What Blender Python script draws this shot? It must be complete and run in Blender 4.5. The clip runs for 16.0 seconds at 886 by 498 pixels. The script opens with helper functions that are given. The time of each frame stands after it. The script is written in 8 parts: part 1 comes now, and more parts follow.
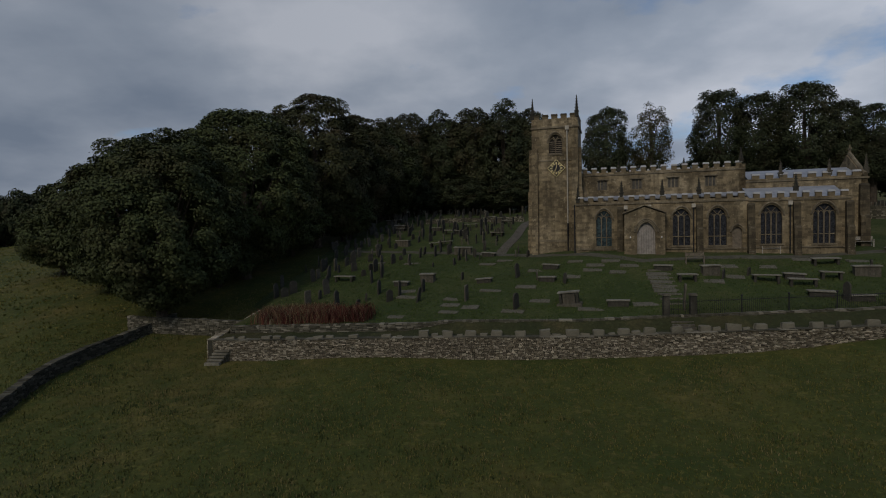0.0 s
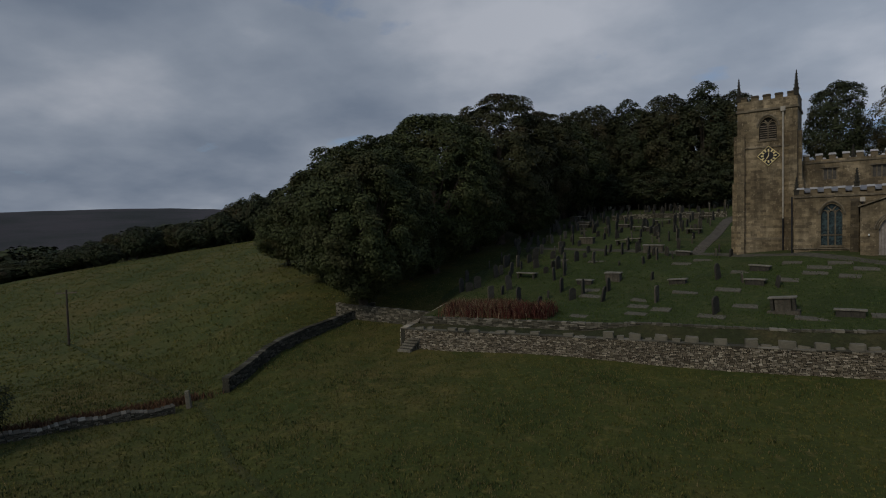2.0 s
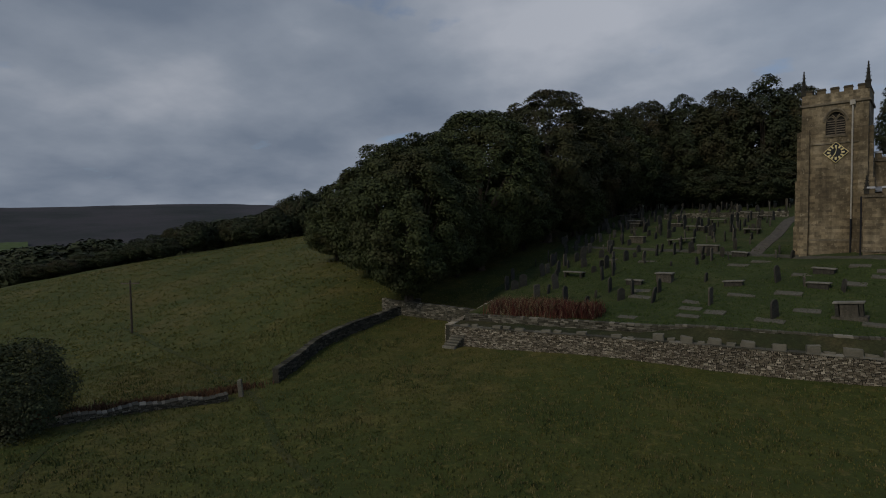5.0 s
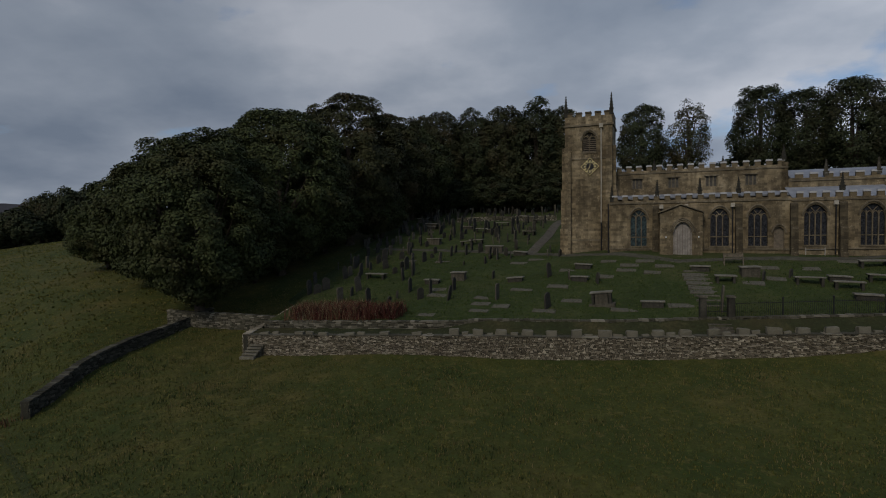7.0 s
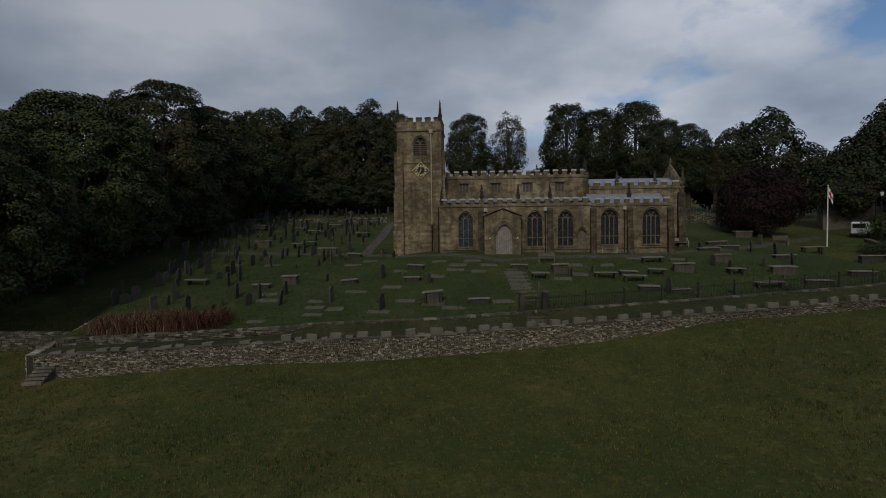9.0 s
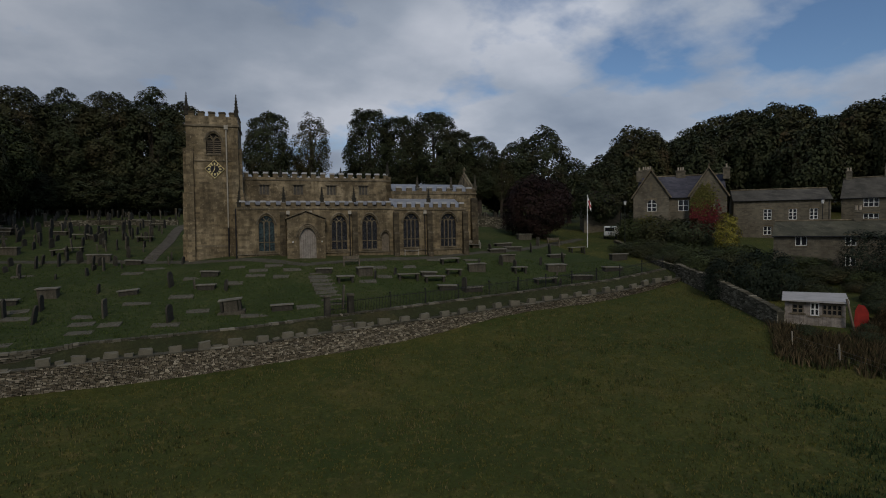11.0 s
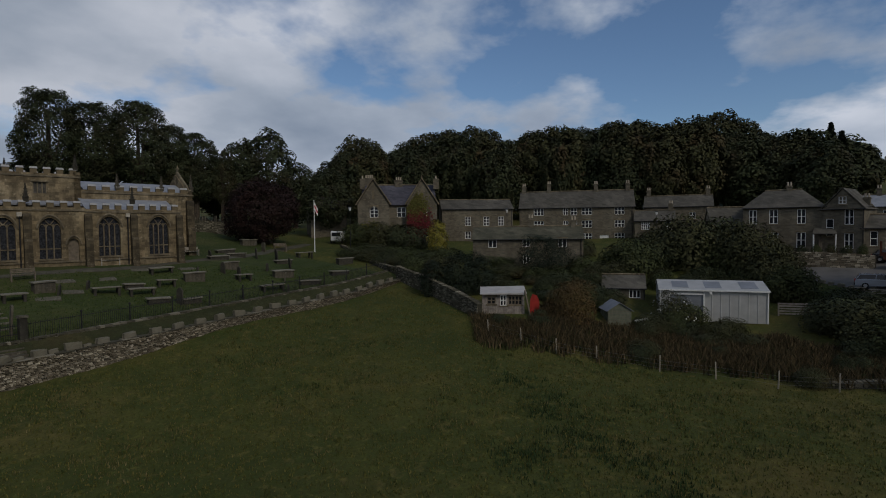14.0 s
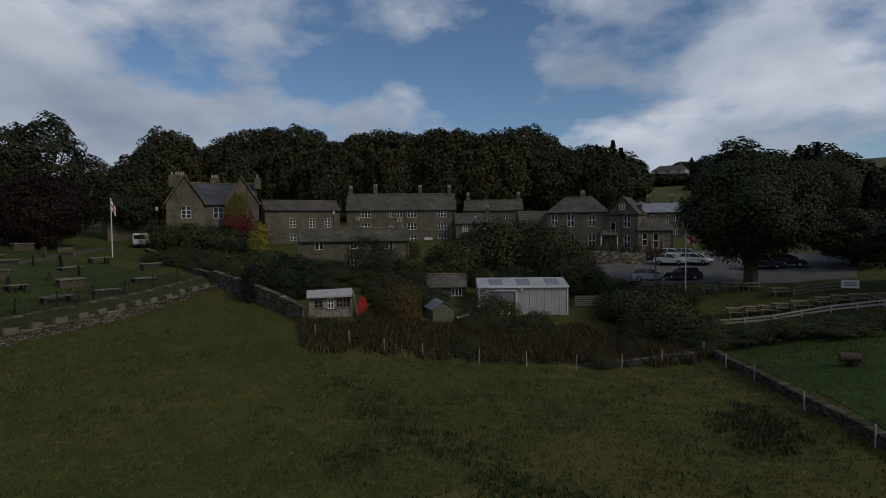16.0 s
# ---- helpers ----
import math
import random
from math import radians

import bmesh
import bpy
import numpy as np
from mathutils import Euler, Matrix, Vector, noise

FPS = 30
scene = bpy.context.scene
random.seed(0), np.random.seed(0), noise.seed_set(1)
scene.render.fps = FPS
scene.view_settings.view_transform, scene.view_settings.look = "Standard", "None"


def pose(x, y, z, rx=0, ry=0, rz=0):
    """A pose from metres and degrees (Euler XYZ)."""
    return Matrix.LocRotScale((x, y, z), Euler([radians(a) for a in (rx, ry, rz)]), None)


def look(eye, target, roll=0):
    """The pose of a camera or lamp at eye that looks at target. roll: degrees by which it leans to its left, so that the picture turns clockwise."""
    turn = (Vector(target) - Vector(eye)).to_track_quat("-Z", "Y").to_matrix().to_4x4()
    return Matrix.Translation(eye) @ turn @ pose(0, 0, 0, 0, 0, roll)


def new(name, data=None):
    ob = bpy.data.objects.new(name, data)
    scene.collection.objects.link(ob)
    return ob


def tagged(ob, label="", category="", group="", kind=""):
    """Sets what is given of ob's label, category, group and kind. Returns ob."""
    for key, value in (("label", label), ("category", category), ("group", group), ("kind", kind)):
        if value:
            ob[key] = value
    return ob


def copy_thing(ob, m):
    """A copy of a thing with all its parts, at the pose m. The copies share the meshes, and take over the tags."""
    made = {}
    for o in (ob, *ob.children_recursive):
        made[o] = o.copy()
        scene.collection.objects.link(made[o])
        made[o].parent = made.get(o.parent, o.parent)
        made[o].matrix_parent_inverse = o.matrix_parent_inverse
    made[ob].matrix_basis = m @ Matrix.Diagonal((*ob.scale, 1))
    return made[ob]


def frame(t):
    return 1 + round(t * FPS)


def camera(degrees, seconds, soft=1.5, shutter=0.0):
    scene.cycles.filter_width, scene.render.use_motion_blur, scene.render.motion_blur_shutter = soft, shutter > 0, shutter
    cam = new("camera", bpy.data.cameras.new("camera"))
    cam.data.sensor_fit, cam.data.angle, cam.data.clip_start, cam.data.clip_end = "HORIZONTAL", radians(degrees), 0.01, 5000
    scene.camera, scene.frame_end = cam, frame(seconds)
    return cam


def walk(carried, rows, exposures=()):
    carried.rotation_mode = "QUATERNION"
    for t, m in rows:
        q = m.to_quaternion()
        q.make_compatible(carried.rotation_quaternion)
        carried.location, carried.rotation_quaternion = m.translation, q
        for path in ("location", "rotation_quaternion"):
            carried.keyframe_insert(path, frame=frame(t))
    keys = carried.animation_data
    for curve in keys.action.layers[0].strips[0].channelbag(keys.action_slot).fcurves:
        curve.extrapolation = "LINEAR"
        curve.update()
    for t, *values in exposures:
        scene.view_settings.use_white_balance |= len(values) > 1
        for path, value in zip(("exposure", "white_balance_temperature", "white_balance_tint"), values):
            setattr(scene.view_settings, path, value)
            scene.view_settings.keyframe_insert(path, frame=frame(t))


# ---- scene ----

# ---------------- camera ----------------
cam = camera(78.36, 16.0, soft=1.0)
EYE = (0.0, 0.0, 14.0)
PATH = [
    (0.0, 0.00, -2.26, 1.20),
    (0.5, 5.12, -2.24, 1.19),
    (1.0, 10.13, -2.21, 1.21),
    (1.5, 14.85, -2.21, 1.31),
    (2.0, 19.06, -2.17, 1.34),
    (2.5, 22.69, -2.16, 1.34),
    (3.0, 24.99, -2.13, 1.34),
    (3.2, 25.50, -2.16, 1.28),
    (3.8, 26.10, -2.23, 1.11),
    (4.6, 25.30, -2.33, 0.88),
    (5.3, 21.85, -2.42, 0.68),
    (5.5, 19.90, -2.45, 0.62),
    (6.0, 14.82, -2.41, 0.75),
    (6.5, 8.72, -2.38, 0.82),
    (7.0, 3.29, -2.38, 0.83),
    (7.5, -0.68, -2.40, 0.74),
    (8.0, -5.22, -2.42, 0.69),
    (8.5, -9.64, -2.44, 0.72),
    (9.0, -14.08, -2.43, 0.77),
    (9.2, -16.10, -2.42, 0.76),
    (11.3, -37.35, -2.31, 0.66),
    (11.5, -39.26, -2.29, 0.65),
    (12.0, -44.32, -2.28, 0.65),
    (12.5, -49.70, -2.23, 0.59),
    (13.0, -54.90, -2.20, 0.64),
    (13.5, -57.70, -2.16, 0.65),
    (14.0, -62.62, -2.13, 0.65),
    (14.5, -67.99, -2.13, 0.63),
    (15.0, -72.29, -2.11, 0.57),
    (15.5, -76.59, -2.11, 0.57),
    (16.0, -80.67, -2.11, 0.57),
]
walk(cam, [(t, pose(*EYE, 90 + pitch, roll, yaw)) for t, yaw, pitch, roll in PATH])

# ---------------- sky and sun ----------------
SUN_AZ, SUN_EL = radians(205), radians(38)   # clockwise from +y; behind the viewer
world = bpy.data.worlds.new("sky")
scene.world = world
world.use_nodes = True
wn, wl = world.node_tree.nodes, world.node_tree.links
wn.clear()


def wnode(kind, **kw):
    n = wn.new(kind)
    for k, v in kw.items():
        n.inputs[k].default_value = v
    return n


sky = wn.new("ShaderNodeTexSky")
sky.sky_type, sky.sun_disc = "NISHITA", False
sky.sun_elevation, sky.sun_rotation = SUN_EL, SUN_AZ
sky.air_density, sky.dust_density, sky.ozone_density = 1.0, 0.2, 5.0
tex = wn.new("ShaderNodeTexCoord")
sep = wn.new("ShaderNodeSeparateXYZ")
wl.new(tex.outputs["Generated"], sep.inputs[0])


def wmath(op, a, b=None, clamp=False):
    n = wn.new("ShaderNodeMath")
    n.operation, n.use_clamp = op, clamp
    for i, v in enumerate((a, b)):
        if v is None:
            continue
        if isinstance(v, (int, float)):
            n.inputs[i].default_value = v
        else:
            wl.new(v, n.inputs[i])
    return n.outputs[0]


def wmix(fac, a, b):
    n = wn.new("ShaderNodeMix")
    n.data_type = "RGBA"
    for i, v in ((0, fac), (6, a), (7, b)):
        if isinstance(v, (int, float)):
            n.inputs[i].default_value = v
        elif isinstance(v, tuple):
            n.inputs[i].default_value = v
        else:
            wl.new(v, n.inputs[i])
    return n.outputs[2]


def wramp(fac, *stops):
    n = wn.new("ShaderNodeValToRGB")
    e = n.color_ramp.elements
    while len(e) < len(stops):
        e.new(0.5)
    for i, (p, c) in enumerate(stops):
        e[i].position, e[i].color = p, c
    wl.new(fac, n.inputs[0])
    return n.outputs[0]


# cloud deck on a flat layer overhead, seen in perspective
deep = wmath("ADD", wmath("MAXIMUM", sep.outputs[2], 0.0), 0.28)
comb = wn.new("ShaderNodeCombineXYZ")
wl.new(wmath("DIVIDE", sep.outputs[0], deep), comb.inputs[0])
wl.new(wmath("DIVIDE", sep.outputs[1], deep), comb.inputs[1])


def wnoise(scale, detail, rough, offset):
    m = wn.new("ShaderNodeMapping")
    m.inputs[1].default_value = offset
    wl.new(comb.outputs[0], m.inputs[0])
    n = wnode("ShaderNodeTexNoise", Scale=scale, Detail=detail, Roughness=rough)
    wl.new(m.outputs[0], n.inputs["Vector"])
    return n.outputs[0]


big = wnoise(1.35, 6, 0.50, (3.1, 7.7, 0))
fine = wnoise(3.4, 8, 0.55, (1.2, 4.4, 2))
# more cover towards -x (west), breaking up towards +x (east)
east = wmath("ADD", wmath("MULTIPLY", sep.outputs[0], 0.5), 0.5)
cover = wmath("SUBTRACT", wmath("ADD", 0.105, wmath("ADD", wmath("MULTIPLY", big, 0.62), wmath("MULTIPLY", fine, 0.38))), wmath("MULTIPLY", wmath("POWER", east, 3.0), 0.175))
cover = wmath("SUBTRACT", cover, wmath("MULTIPLY", wmath("SUBTRACT", sep.outputs[2], 0.22), 0.22))
thick = wramp(cover, (0.40, (0, 0, 0, 1)), (0.50, (1, 1, 1, 1)))
shade = wnoise(1.5, 7, 0.5, (9.0, 2.0, 5))
cloud = wramp(shade, (0.30, (0.15, 0.185, 0.245, 1)), (0.50, (0.235, 0.27, 0.33, 1)), (0.68, (0.37, 0.395, 0.45, 1)))
bg_sky = wnode("ShaderNodeBackground", Strength=0.075)
wl.new(sky.outputs[0], bg_sky.inputs[0])
bg_cloud = wnode("ShaderNodeBackground", Strength=1.0)
wl.new(wmath("ADD", wmath("MULTIPLY", wmath("POWER", east, 2.0), 0.62), 0.92), bg_cloud.inputs[1])
wl.new(cloud, bg_cloud.inputs[0])
mixs = wn.new("ShaderNodeMixShader")
wl.new(thick, mixs.inputs[0])
wl.new(bg_sky.outputs[0], mixs.inputs[1])
wl.new(bg_cloud.outputs[0], mixs.inputs[2])
wout = wn.new("ShaderNodeOutputWorld")
wl.new(mixs.outputs[0], wout.inputs[0])

sun = new("sun", bpy.data.lights.new("sun", "SUN"))
sun.data.energy, sun.data.angle, sun.data.color = 0.90, radians(14), (1.0, 0.90, 0.75)
sdir = Vector((math.sin(SUN_AZ) * math.cos(SUN_EL), math.cos(SUN_AZ) * math.cos(SUN_EL), math.sin(SUN_EL)))
sun.matrix_world = look(sdir * 100, (0, 0, 0))


# ---------------- materials ----------------
class Mat:
    """A small builder for node materials."""

    def __init__(self, name, rough=0.8, metal=0.0):
        self.m = bpy.data.materials.new(name)
        self.m.use_nodes = True
        self.n, self.l = self.m.node_tree.nodes, self.m.node_tree.links
        self.b = self.n["Principled BSDF"]
        self.b.inputs["Roughness"].default_value = rough
        self.b.inputs["Metallic"].default_value = metal
        self.b.inputs["Specular IOR Level"].default_value = 0.25
        self.co = self.n.new("ShaderNodeTexCoord").outputs["Object"]
        self.geo = self.n.new("ShaderNodeNewGeometry")

    def world(self):
        self.co = self.geo.outputs["Position"]
        return self

    def put(self, sock, v):
        if isinstance(v, (int, float, tuple)):
            sock.default_value = v
        else:
            self.l.new(v, sock)

    def noise(self, scale, detail=4, rough=0.55, stretch=None):
        n = self.n.new("ShaderNodeTexNoise")
        n.inputs["Scale"].default_value = scale
        n.inputs["Detail"].default_value = detail
        n.inputs["Roughness"].default_value = rough
        co = self.co
        if stretch:
            mp = self.n.new("ShaderNodeMapping")
            mp.inputs[3].default_value = stretch
            self.l.new(co, mp.inputs[0])
            co = mp.outputs[0]
        self.l.new(co, n.inputs["Vector"])
        return n.outputs[0]

    def ramp(self, fac, *stops):
        n = self.n.new("ShaderNodeValToRGB")
        e = n.color_ramp.elements
        while len(e) < len(stops):
            e.new(0.5)
        for i, (p, c) in enumerate(stops):
            e[i].position, e[i].color = p, (*c, 1) if len(c) == 3 else c
        self.l.new(fac, n.inputs[0])
        return n.outputs[0]

    def mix(self, fac, a, b, blend="MIX"):
        n = self.n.new("ShaderNodeMix")
        n.data_type, n.blend_type = "RGBA", blend
        for i, v in ((0, fac), (6, a), (7, b)):
            if isinstance(v, tuple) and len(v) == 3:
                v = (*v, 1)
            self.put(n.inputs[i], v)
        return n.outputs[2]

    def island(self):
        return self.geo.outputs["Random Per Island"]

    def rnd(self):
        return self.n.new("ShaderNodeObjectInfo").outputs["Random"]

    def bump(self, height, strength=0.4, distance=0.05):
        n = self.n.new("ShaderNodeBump")
        n.inputs["Strength"].default_value = strength
        n.inputs["Distance"].default_value = distance
        self.l.new(height, n.inputs["Height"])
        self.l.new(n.outputs[0], self.b.inputs["Normal"])
        return self

    def done(self, colour):
        if isinstance(colour, tuple):
            colour = (*colour, 1)
        self.put(self.b.inputs["Base Color"], colour)
        return self.m


def grass_mat(name, dark, mid, dry, patch=0.07, moor=False):
    k = Mat(name, 0.95).world()
    big_, mid_, small_ = k.noise(patch, 5, 0.6), k.noise(0.45, 4, 0.6), k.noise(4.5, 5, 0.7)
    c = k.ramp(big_, (0.30, dark), (0.50, mid), (0.70, dry))
    c = k.mix(k.ramp(k.noise(0.13, 6, 0.65), (0.52, (0, 0, 0)), (0.64, (0.75, 0.75, 0.75))), c, (dark[0] * 0.9, dark[1] * 1.05, dark[2] * 0.9))
    c = k.mix(k.ramp(mid_, (0.38, (0, 0, 0)), (0.62, (0.7, 0.7, 0.7))), c, dark)
    c = k.mix(k.ramp(small_, (0.35, (0.7, 0.7, 0.7)), (0.6, (0, 0, 0))), c, tuple(v * 0.45 for v in mid))
    c = k.mix(k.ramp(k.noise(1.3, 5, 0.65), (0.56, (0, 0, 0)), (0.70, (0.6, 0.6, 0.6))), c, dry)
    c = k.mix(k.ramp(k.noise(0.055, 6, 0.7), (0.54, (0, 0, 0)), (0.68, (0.6, 0.6, 0.6))), c, tuple(0.5 * a + 0.5 * b * w for a, b, w in zip(mid, dry, (0.9, 0.65, 0.8))))
    c = k.mix(k.ramp(k.noise(2.6, 7, 0.75), (0.55, (0, 0, 0)), (0.66, (0.5, 0.5, 0.5))), c, tuple(v * 1.5 for v in mid))
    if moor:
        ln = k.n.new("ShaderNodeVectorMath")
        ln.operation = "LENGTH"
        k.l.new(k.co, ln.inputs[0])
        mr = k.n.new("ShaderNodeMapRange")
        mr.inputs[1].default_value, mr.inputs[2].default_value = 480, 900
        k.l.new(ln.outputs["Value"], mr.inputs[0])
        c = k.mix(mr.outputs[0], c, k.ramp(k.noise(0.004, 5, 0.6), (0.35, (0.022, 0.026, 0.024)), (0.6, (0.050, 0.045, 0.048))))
    k.bump(small_, 0.8, 0.10)
    return k.done(c)


def stone_mat(name, lo, mid, hi, course=0.0, soot=0.5, scale=1.0, joints=0.75):
    k = Mat(name, 0.92)
    big_, grain = k.noise(0.35 * scale, 5, 0.6), k.noise(9 * scale, 4, 0.6)
    c = k.ramp(big_, (0.32, lo), (0.5, mid), (0.68, hi))
    h = grain
    if course:
        br = k.n.new("ShaderNodeTexBrick")
        mp = k.n.new("ShaderNodeMapping")
        mp.inputs[2].default_value = (radians(90), 0, 0)
        sx = k.n.new("ShaderNodeSeparateXYZ")
        k.l.new(k.co, sx.inputs[0])
        ad = k.n.new("ShaderNodeMath")
        k.l.new(sx.outputs[0], ad.inputs[0])
        k.l.new(sx.outputs[1], ad.inputs[1])
        cb = k.n.new("ShaderNodeCombineXYZ")
        k.l.new(ad.outputs[0], cb.inputs[0])
        k.l.new(sx.outputs[2], cb.inputs[1])
        k.l.new(cb.outputs[0], br.inputs["Vector"])
        br.inputs["Scale"].default_value = 1.0
        br.inputs["Brick Width"].default_value = course * 2.1
        br.inputs["Row Height"].default_value = course
        br.inputs["Mortar Size"].default_value = 0.012
        br.inputs["Mortar Smooth"].default_value = 0.6
        br.inputs["Color1"].default_value = (0.35, 0.34, 0.33, 1)
        br.inputs["Color2"].default_value = (1.45, 1.4, 1.3, 1)
        br.inputs["Mortar"].default_value = (1.1, 1.05, 1.0, 1)
        c = k.mix(joints, c, br.outputs["Color"], "MULTIPLY")
        h = k.mix(0.35, br.outputs["Color"], grain)
    c = k.mix(k.ramp(k.noise(0.9 * scale, 6, 0.65), (0.46, (0, 0, 0)), (0.60, (soot * 0.6,) * 3)), c, tuple(v * 0.38 for v in mid))
    streak = k.noise(1.3, 5, 0.6, (1.0, 1.0, 0.22))
    c = k.mix(k.ramp(streak, (0.42, (0, 0, 0)), (0.72, (soot, soot, soot))), c, tuple(v * 0.22 for v in mid))
    c = k.mix(k.ramp(k.noise(3.1, 6, 0.7), (0.58, (0, 0, 0)), (0.68, (0.5, 0.5, 0.5))), c, tuple(min(1, v * 1.4) for v in hi))
    c = k.mix(k.ramp(k.noise(2.3 * scale, 7, 0.75), (0.54, (0, 0, 0)), (0.64, (soot * 0.7,) * 3)), c, tuple(v * 0.3 for v in mid))
    k.bump(h, 0.6, 0.05)
    return k.done(c)


def plain_mat(name, colour, rough=0.7, metal=0.0, vary=0.25, scale=3.0):
    k = Mat(name, rough, metal)
    n = k.noise(scale, 5, 0.6)
    c = k.ramp(n, (0.3, tuple(v * (1 - vary) for v in colour)), (0.7, tuple(min(1, v * (1 + vary)) for v in colour)))
    return k.bump(k.noise(scale * 8, 3, 0.6), 0.15, 0.01).done(c)


def leaf_mat(name, dark, mid, warm, warmth=0.15):
    k = Mat(name, 0.75)
    c = k.ramp(k.island(), (0.0, dark), (0.6, mid), (1.0, tuple(v * 1.35 for v in mid)))
    c = k.mix(k.ramp(k.noise(0.22, 3, 0.5), (0.5, (0, 0, 0)), (0.75, (warmth * 4,) * 3)), c, warm)
    c = k.mix(k.ramp(k.rnd(), (0.0, (0, 0, 0)), (1.0, (0.35, 0.35, 0.35))), c, dark)
    return k.done(c)


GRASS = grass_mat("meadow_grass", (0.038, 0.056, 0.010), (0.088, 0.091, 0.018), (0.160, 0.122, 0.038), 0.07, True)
LAWN = grass_mat("churchyard_grass", (0.036, 0.053, 0.012), (0.060, 0.080, 0.020), (0.092, 0.092, 0.033), 0.12)
STONE = stone_mat("ashlar_gritstone", (0.145, 0.113, 0.070), (0.255, 0.203, 0.125), (0.39, 0.32, 0.21), course=0.27, soot=0.8, joints=0.62)
TRIM = stone_mat("dressed_gritstone", (0.15, 0.125, 0.085), (0.22, 0.18, 0.12), (0.30, 0.25, 0.17), soot=0.7)
PALE = stone_mat("weathered_cap_stone", (0.34, 0.335, 0.33), (0.48, 0.475, 0.47), (0.60, 0.59, 0.58), soot=0.25)
SOOTY = stone_mat("sooty_gritstone", (0.07, 0.058, 0.04), (0.125, 0.102, 0.066), (0.21, 0.175, 0.115), course=0.36, soot=0.8)
TOMB = stone_mat("gravestone", (0.085, 0.075, 0.055), (0.13, 0.115, 0.085), (0.185, 0.165, 0.125), soot=0.7, scale=3)
DARKTOMB = stone_mat("blackened_gravestone", (0.042, 0.039, 0.03), (0.065, 0.06, 0.046), (0.105, 0.095, 0.075), soot=0.6, scale=3)
COTTAGE = stone_mat("cottage_stone", (0.125, 0.11, 0.082), (0.16, 0.142, 0.108), (0.205, 0.185, 0.142), course=0.20, soot=0.25, joints=0.4)
SLATE = stone_mat("stone_slate_roof", (0.072, 0.068, 0.058), (0.10, 0.094, 0.08), (0.135, 0.126, 0.108), course=0.30, soot=0.15, joints=0.4)
BLUESLATE = stone_mat("blue_slate_roof", (0.06, 0.06, 0.075), (0.082, 0.082, 0.105), (0.11, 0.11, 0.135), course=0.25, soot=0.15, joints=0.4)
LEAD = plain_mat("lead_roof", (0.27, 0.285, 0.315), 0.55, 0.0, 0.2, 1.2)
WHITE = plain_mat("white_paint", (0.78, 0.78, 0.76), 0.5, 0, 0.06)
BLACK = plain_mat("black_iron", (0.02, 0.02, 0.022), 0.5, 0, 0.3)
GOLD = plain_mat("gilding", (0.80, 0.66, 0.32), 0.5, 0.0, 0.15)
OAK = plain_mat("weathered_oak", (0.30, 0.27, 0.24), 0.8, 0, 0.3, 2)
TIMBER = plain_mat("grey_timber", (0.17, 0.14, 0.105), 0.85, 0, 0.35, 3)
BARK = plain_mat("bark", (0.075, 0.06, 0.045), 0.95, 0, 0.4, 2)
GRAVEL = plain_mat("gravel_path", (0.105, 0.092, 0.072), 0.95, 0, 0.3, 2)
TARMAC = plain_mat("tarmac", (0.125, 0.12, 0.113), 0.9, 0, 0.25, 0.4)
GLASSM = Mat("dark_window_glass", 0.12)
GLASSM.b.inputs["Specular IOR Level"].default_value = 0.5
GLASS = GLASSM.done((0.018, 0.02, 0.024))
LEAF = leaf_mat("leaves_sycamore", (0.032, 0.040, 0.014), (0.064, 0.078, 0.026), (0.090, 0.060, 0.026))
LEAF2 = leaf_mat("leaves_oak", (0.030, 0.033, 0.013), (0.062, 0.064, 0.025), (0.090, 0.052, 0.024), 0.22)
LEAFDK = leaf_mat("leaves_far_wood", (0.024, 0.032, 0.014), (0.050, 0.060, 0.025), (0.055, 0.038, 0.019), 0.2)
RED = leaf_mat("leaves_copper", (0.016, 0.009, 0.008), (0.032, 0.015, 0.012), (0.045, 0.018, 0.014))
YELLOW = leaf_mat("leaves_yellow", (0.10, 0.10, 0.02), (0.32, 0.27, 0.04), (0.30, 0.22, 0.03))
RUST = leaf_mat("leaves_rust", (0.06, 0.04, 0.015), (0.13, 0.085, 0.03), (0.15, 0.07, 0.03))
CONIFER = leaf_mat("needles", (0.010, 0.017, 0.010), (0.024, 0.034, 0.018), (0.03, 0.035, 0.018))

# ---------------- terrain heights ----------------
RINGS = [0, 25, 42, 50, 62, 75, 90, 150, 300, 800, 2600]
HEIGHTS = {}   # azimuth (degrees, left of +y) -> heights at those distances
HEIGHTS[-178] = [1, 0, -1, -2, -3, -4, -5, -8, -15, -10, 40]
HEIGHTS[-140] = [1, 1.0, 2, 3, 4, 5, 6, 9, 22, 55, 110]
HEIGHTS[-122] = [1, 2.2, 4.9, 6.1, 7.8, 8.8, 9.6, 14, 34, 88, 150]
HEIGHTS[-106] = [1, 2.0, 3.0, 4.0, 6.0, 8.2, 10, 16, 36, 86, 150]
HEIGHTS[-95] = [1, 2.0, 2.4, 3.3, 4.8, 7.5, 10.3, 17, 40, 75, 140]
HEIGHTS[-85] = [1, 2.0, 2.4, 3.2, 5.2, 8.0, 10.8, 18, 42, 70, 130]
HEIGHTS[-72] = [1, 2.0, 3.2, 5.0, 7.2, 9.2, 11.2, 18, 42, 70, 120]
HEIGHTS[-60] = [1, 2.1, 4.0, 5.2, 7.0, 9.5, 12.2, 17.5, 38, 70, 120]
HEIGHTS[-50] = [1, 2.1, 4.1, 5.3, 7.4, 9.8, 12.0, 17, 40, 70, 120]
HEIGHTS[-36] = [1, 2.1, 4.2, 6.2, 9.7, 12, 14, 19, 28, 50, 90]
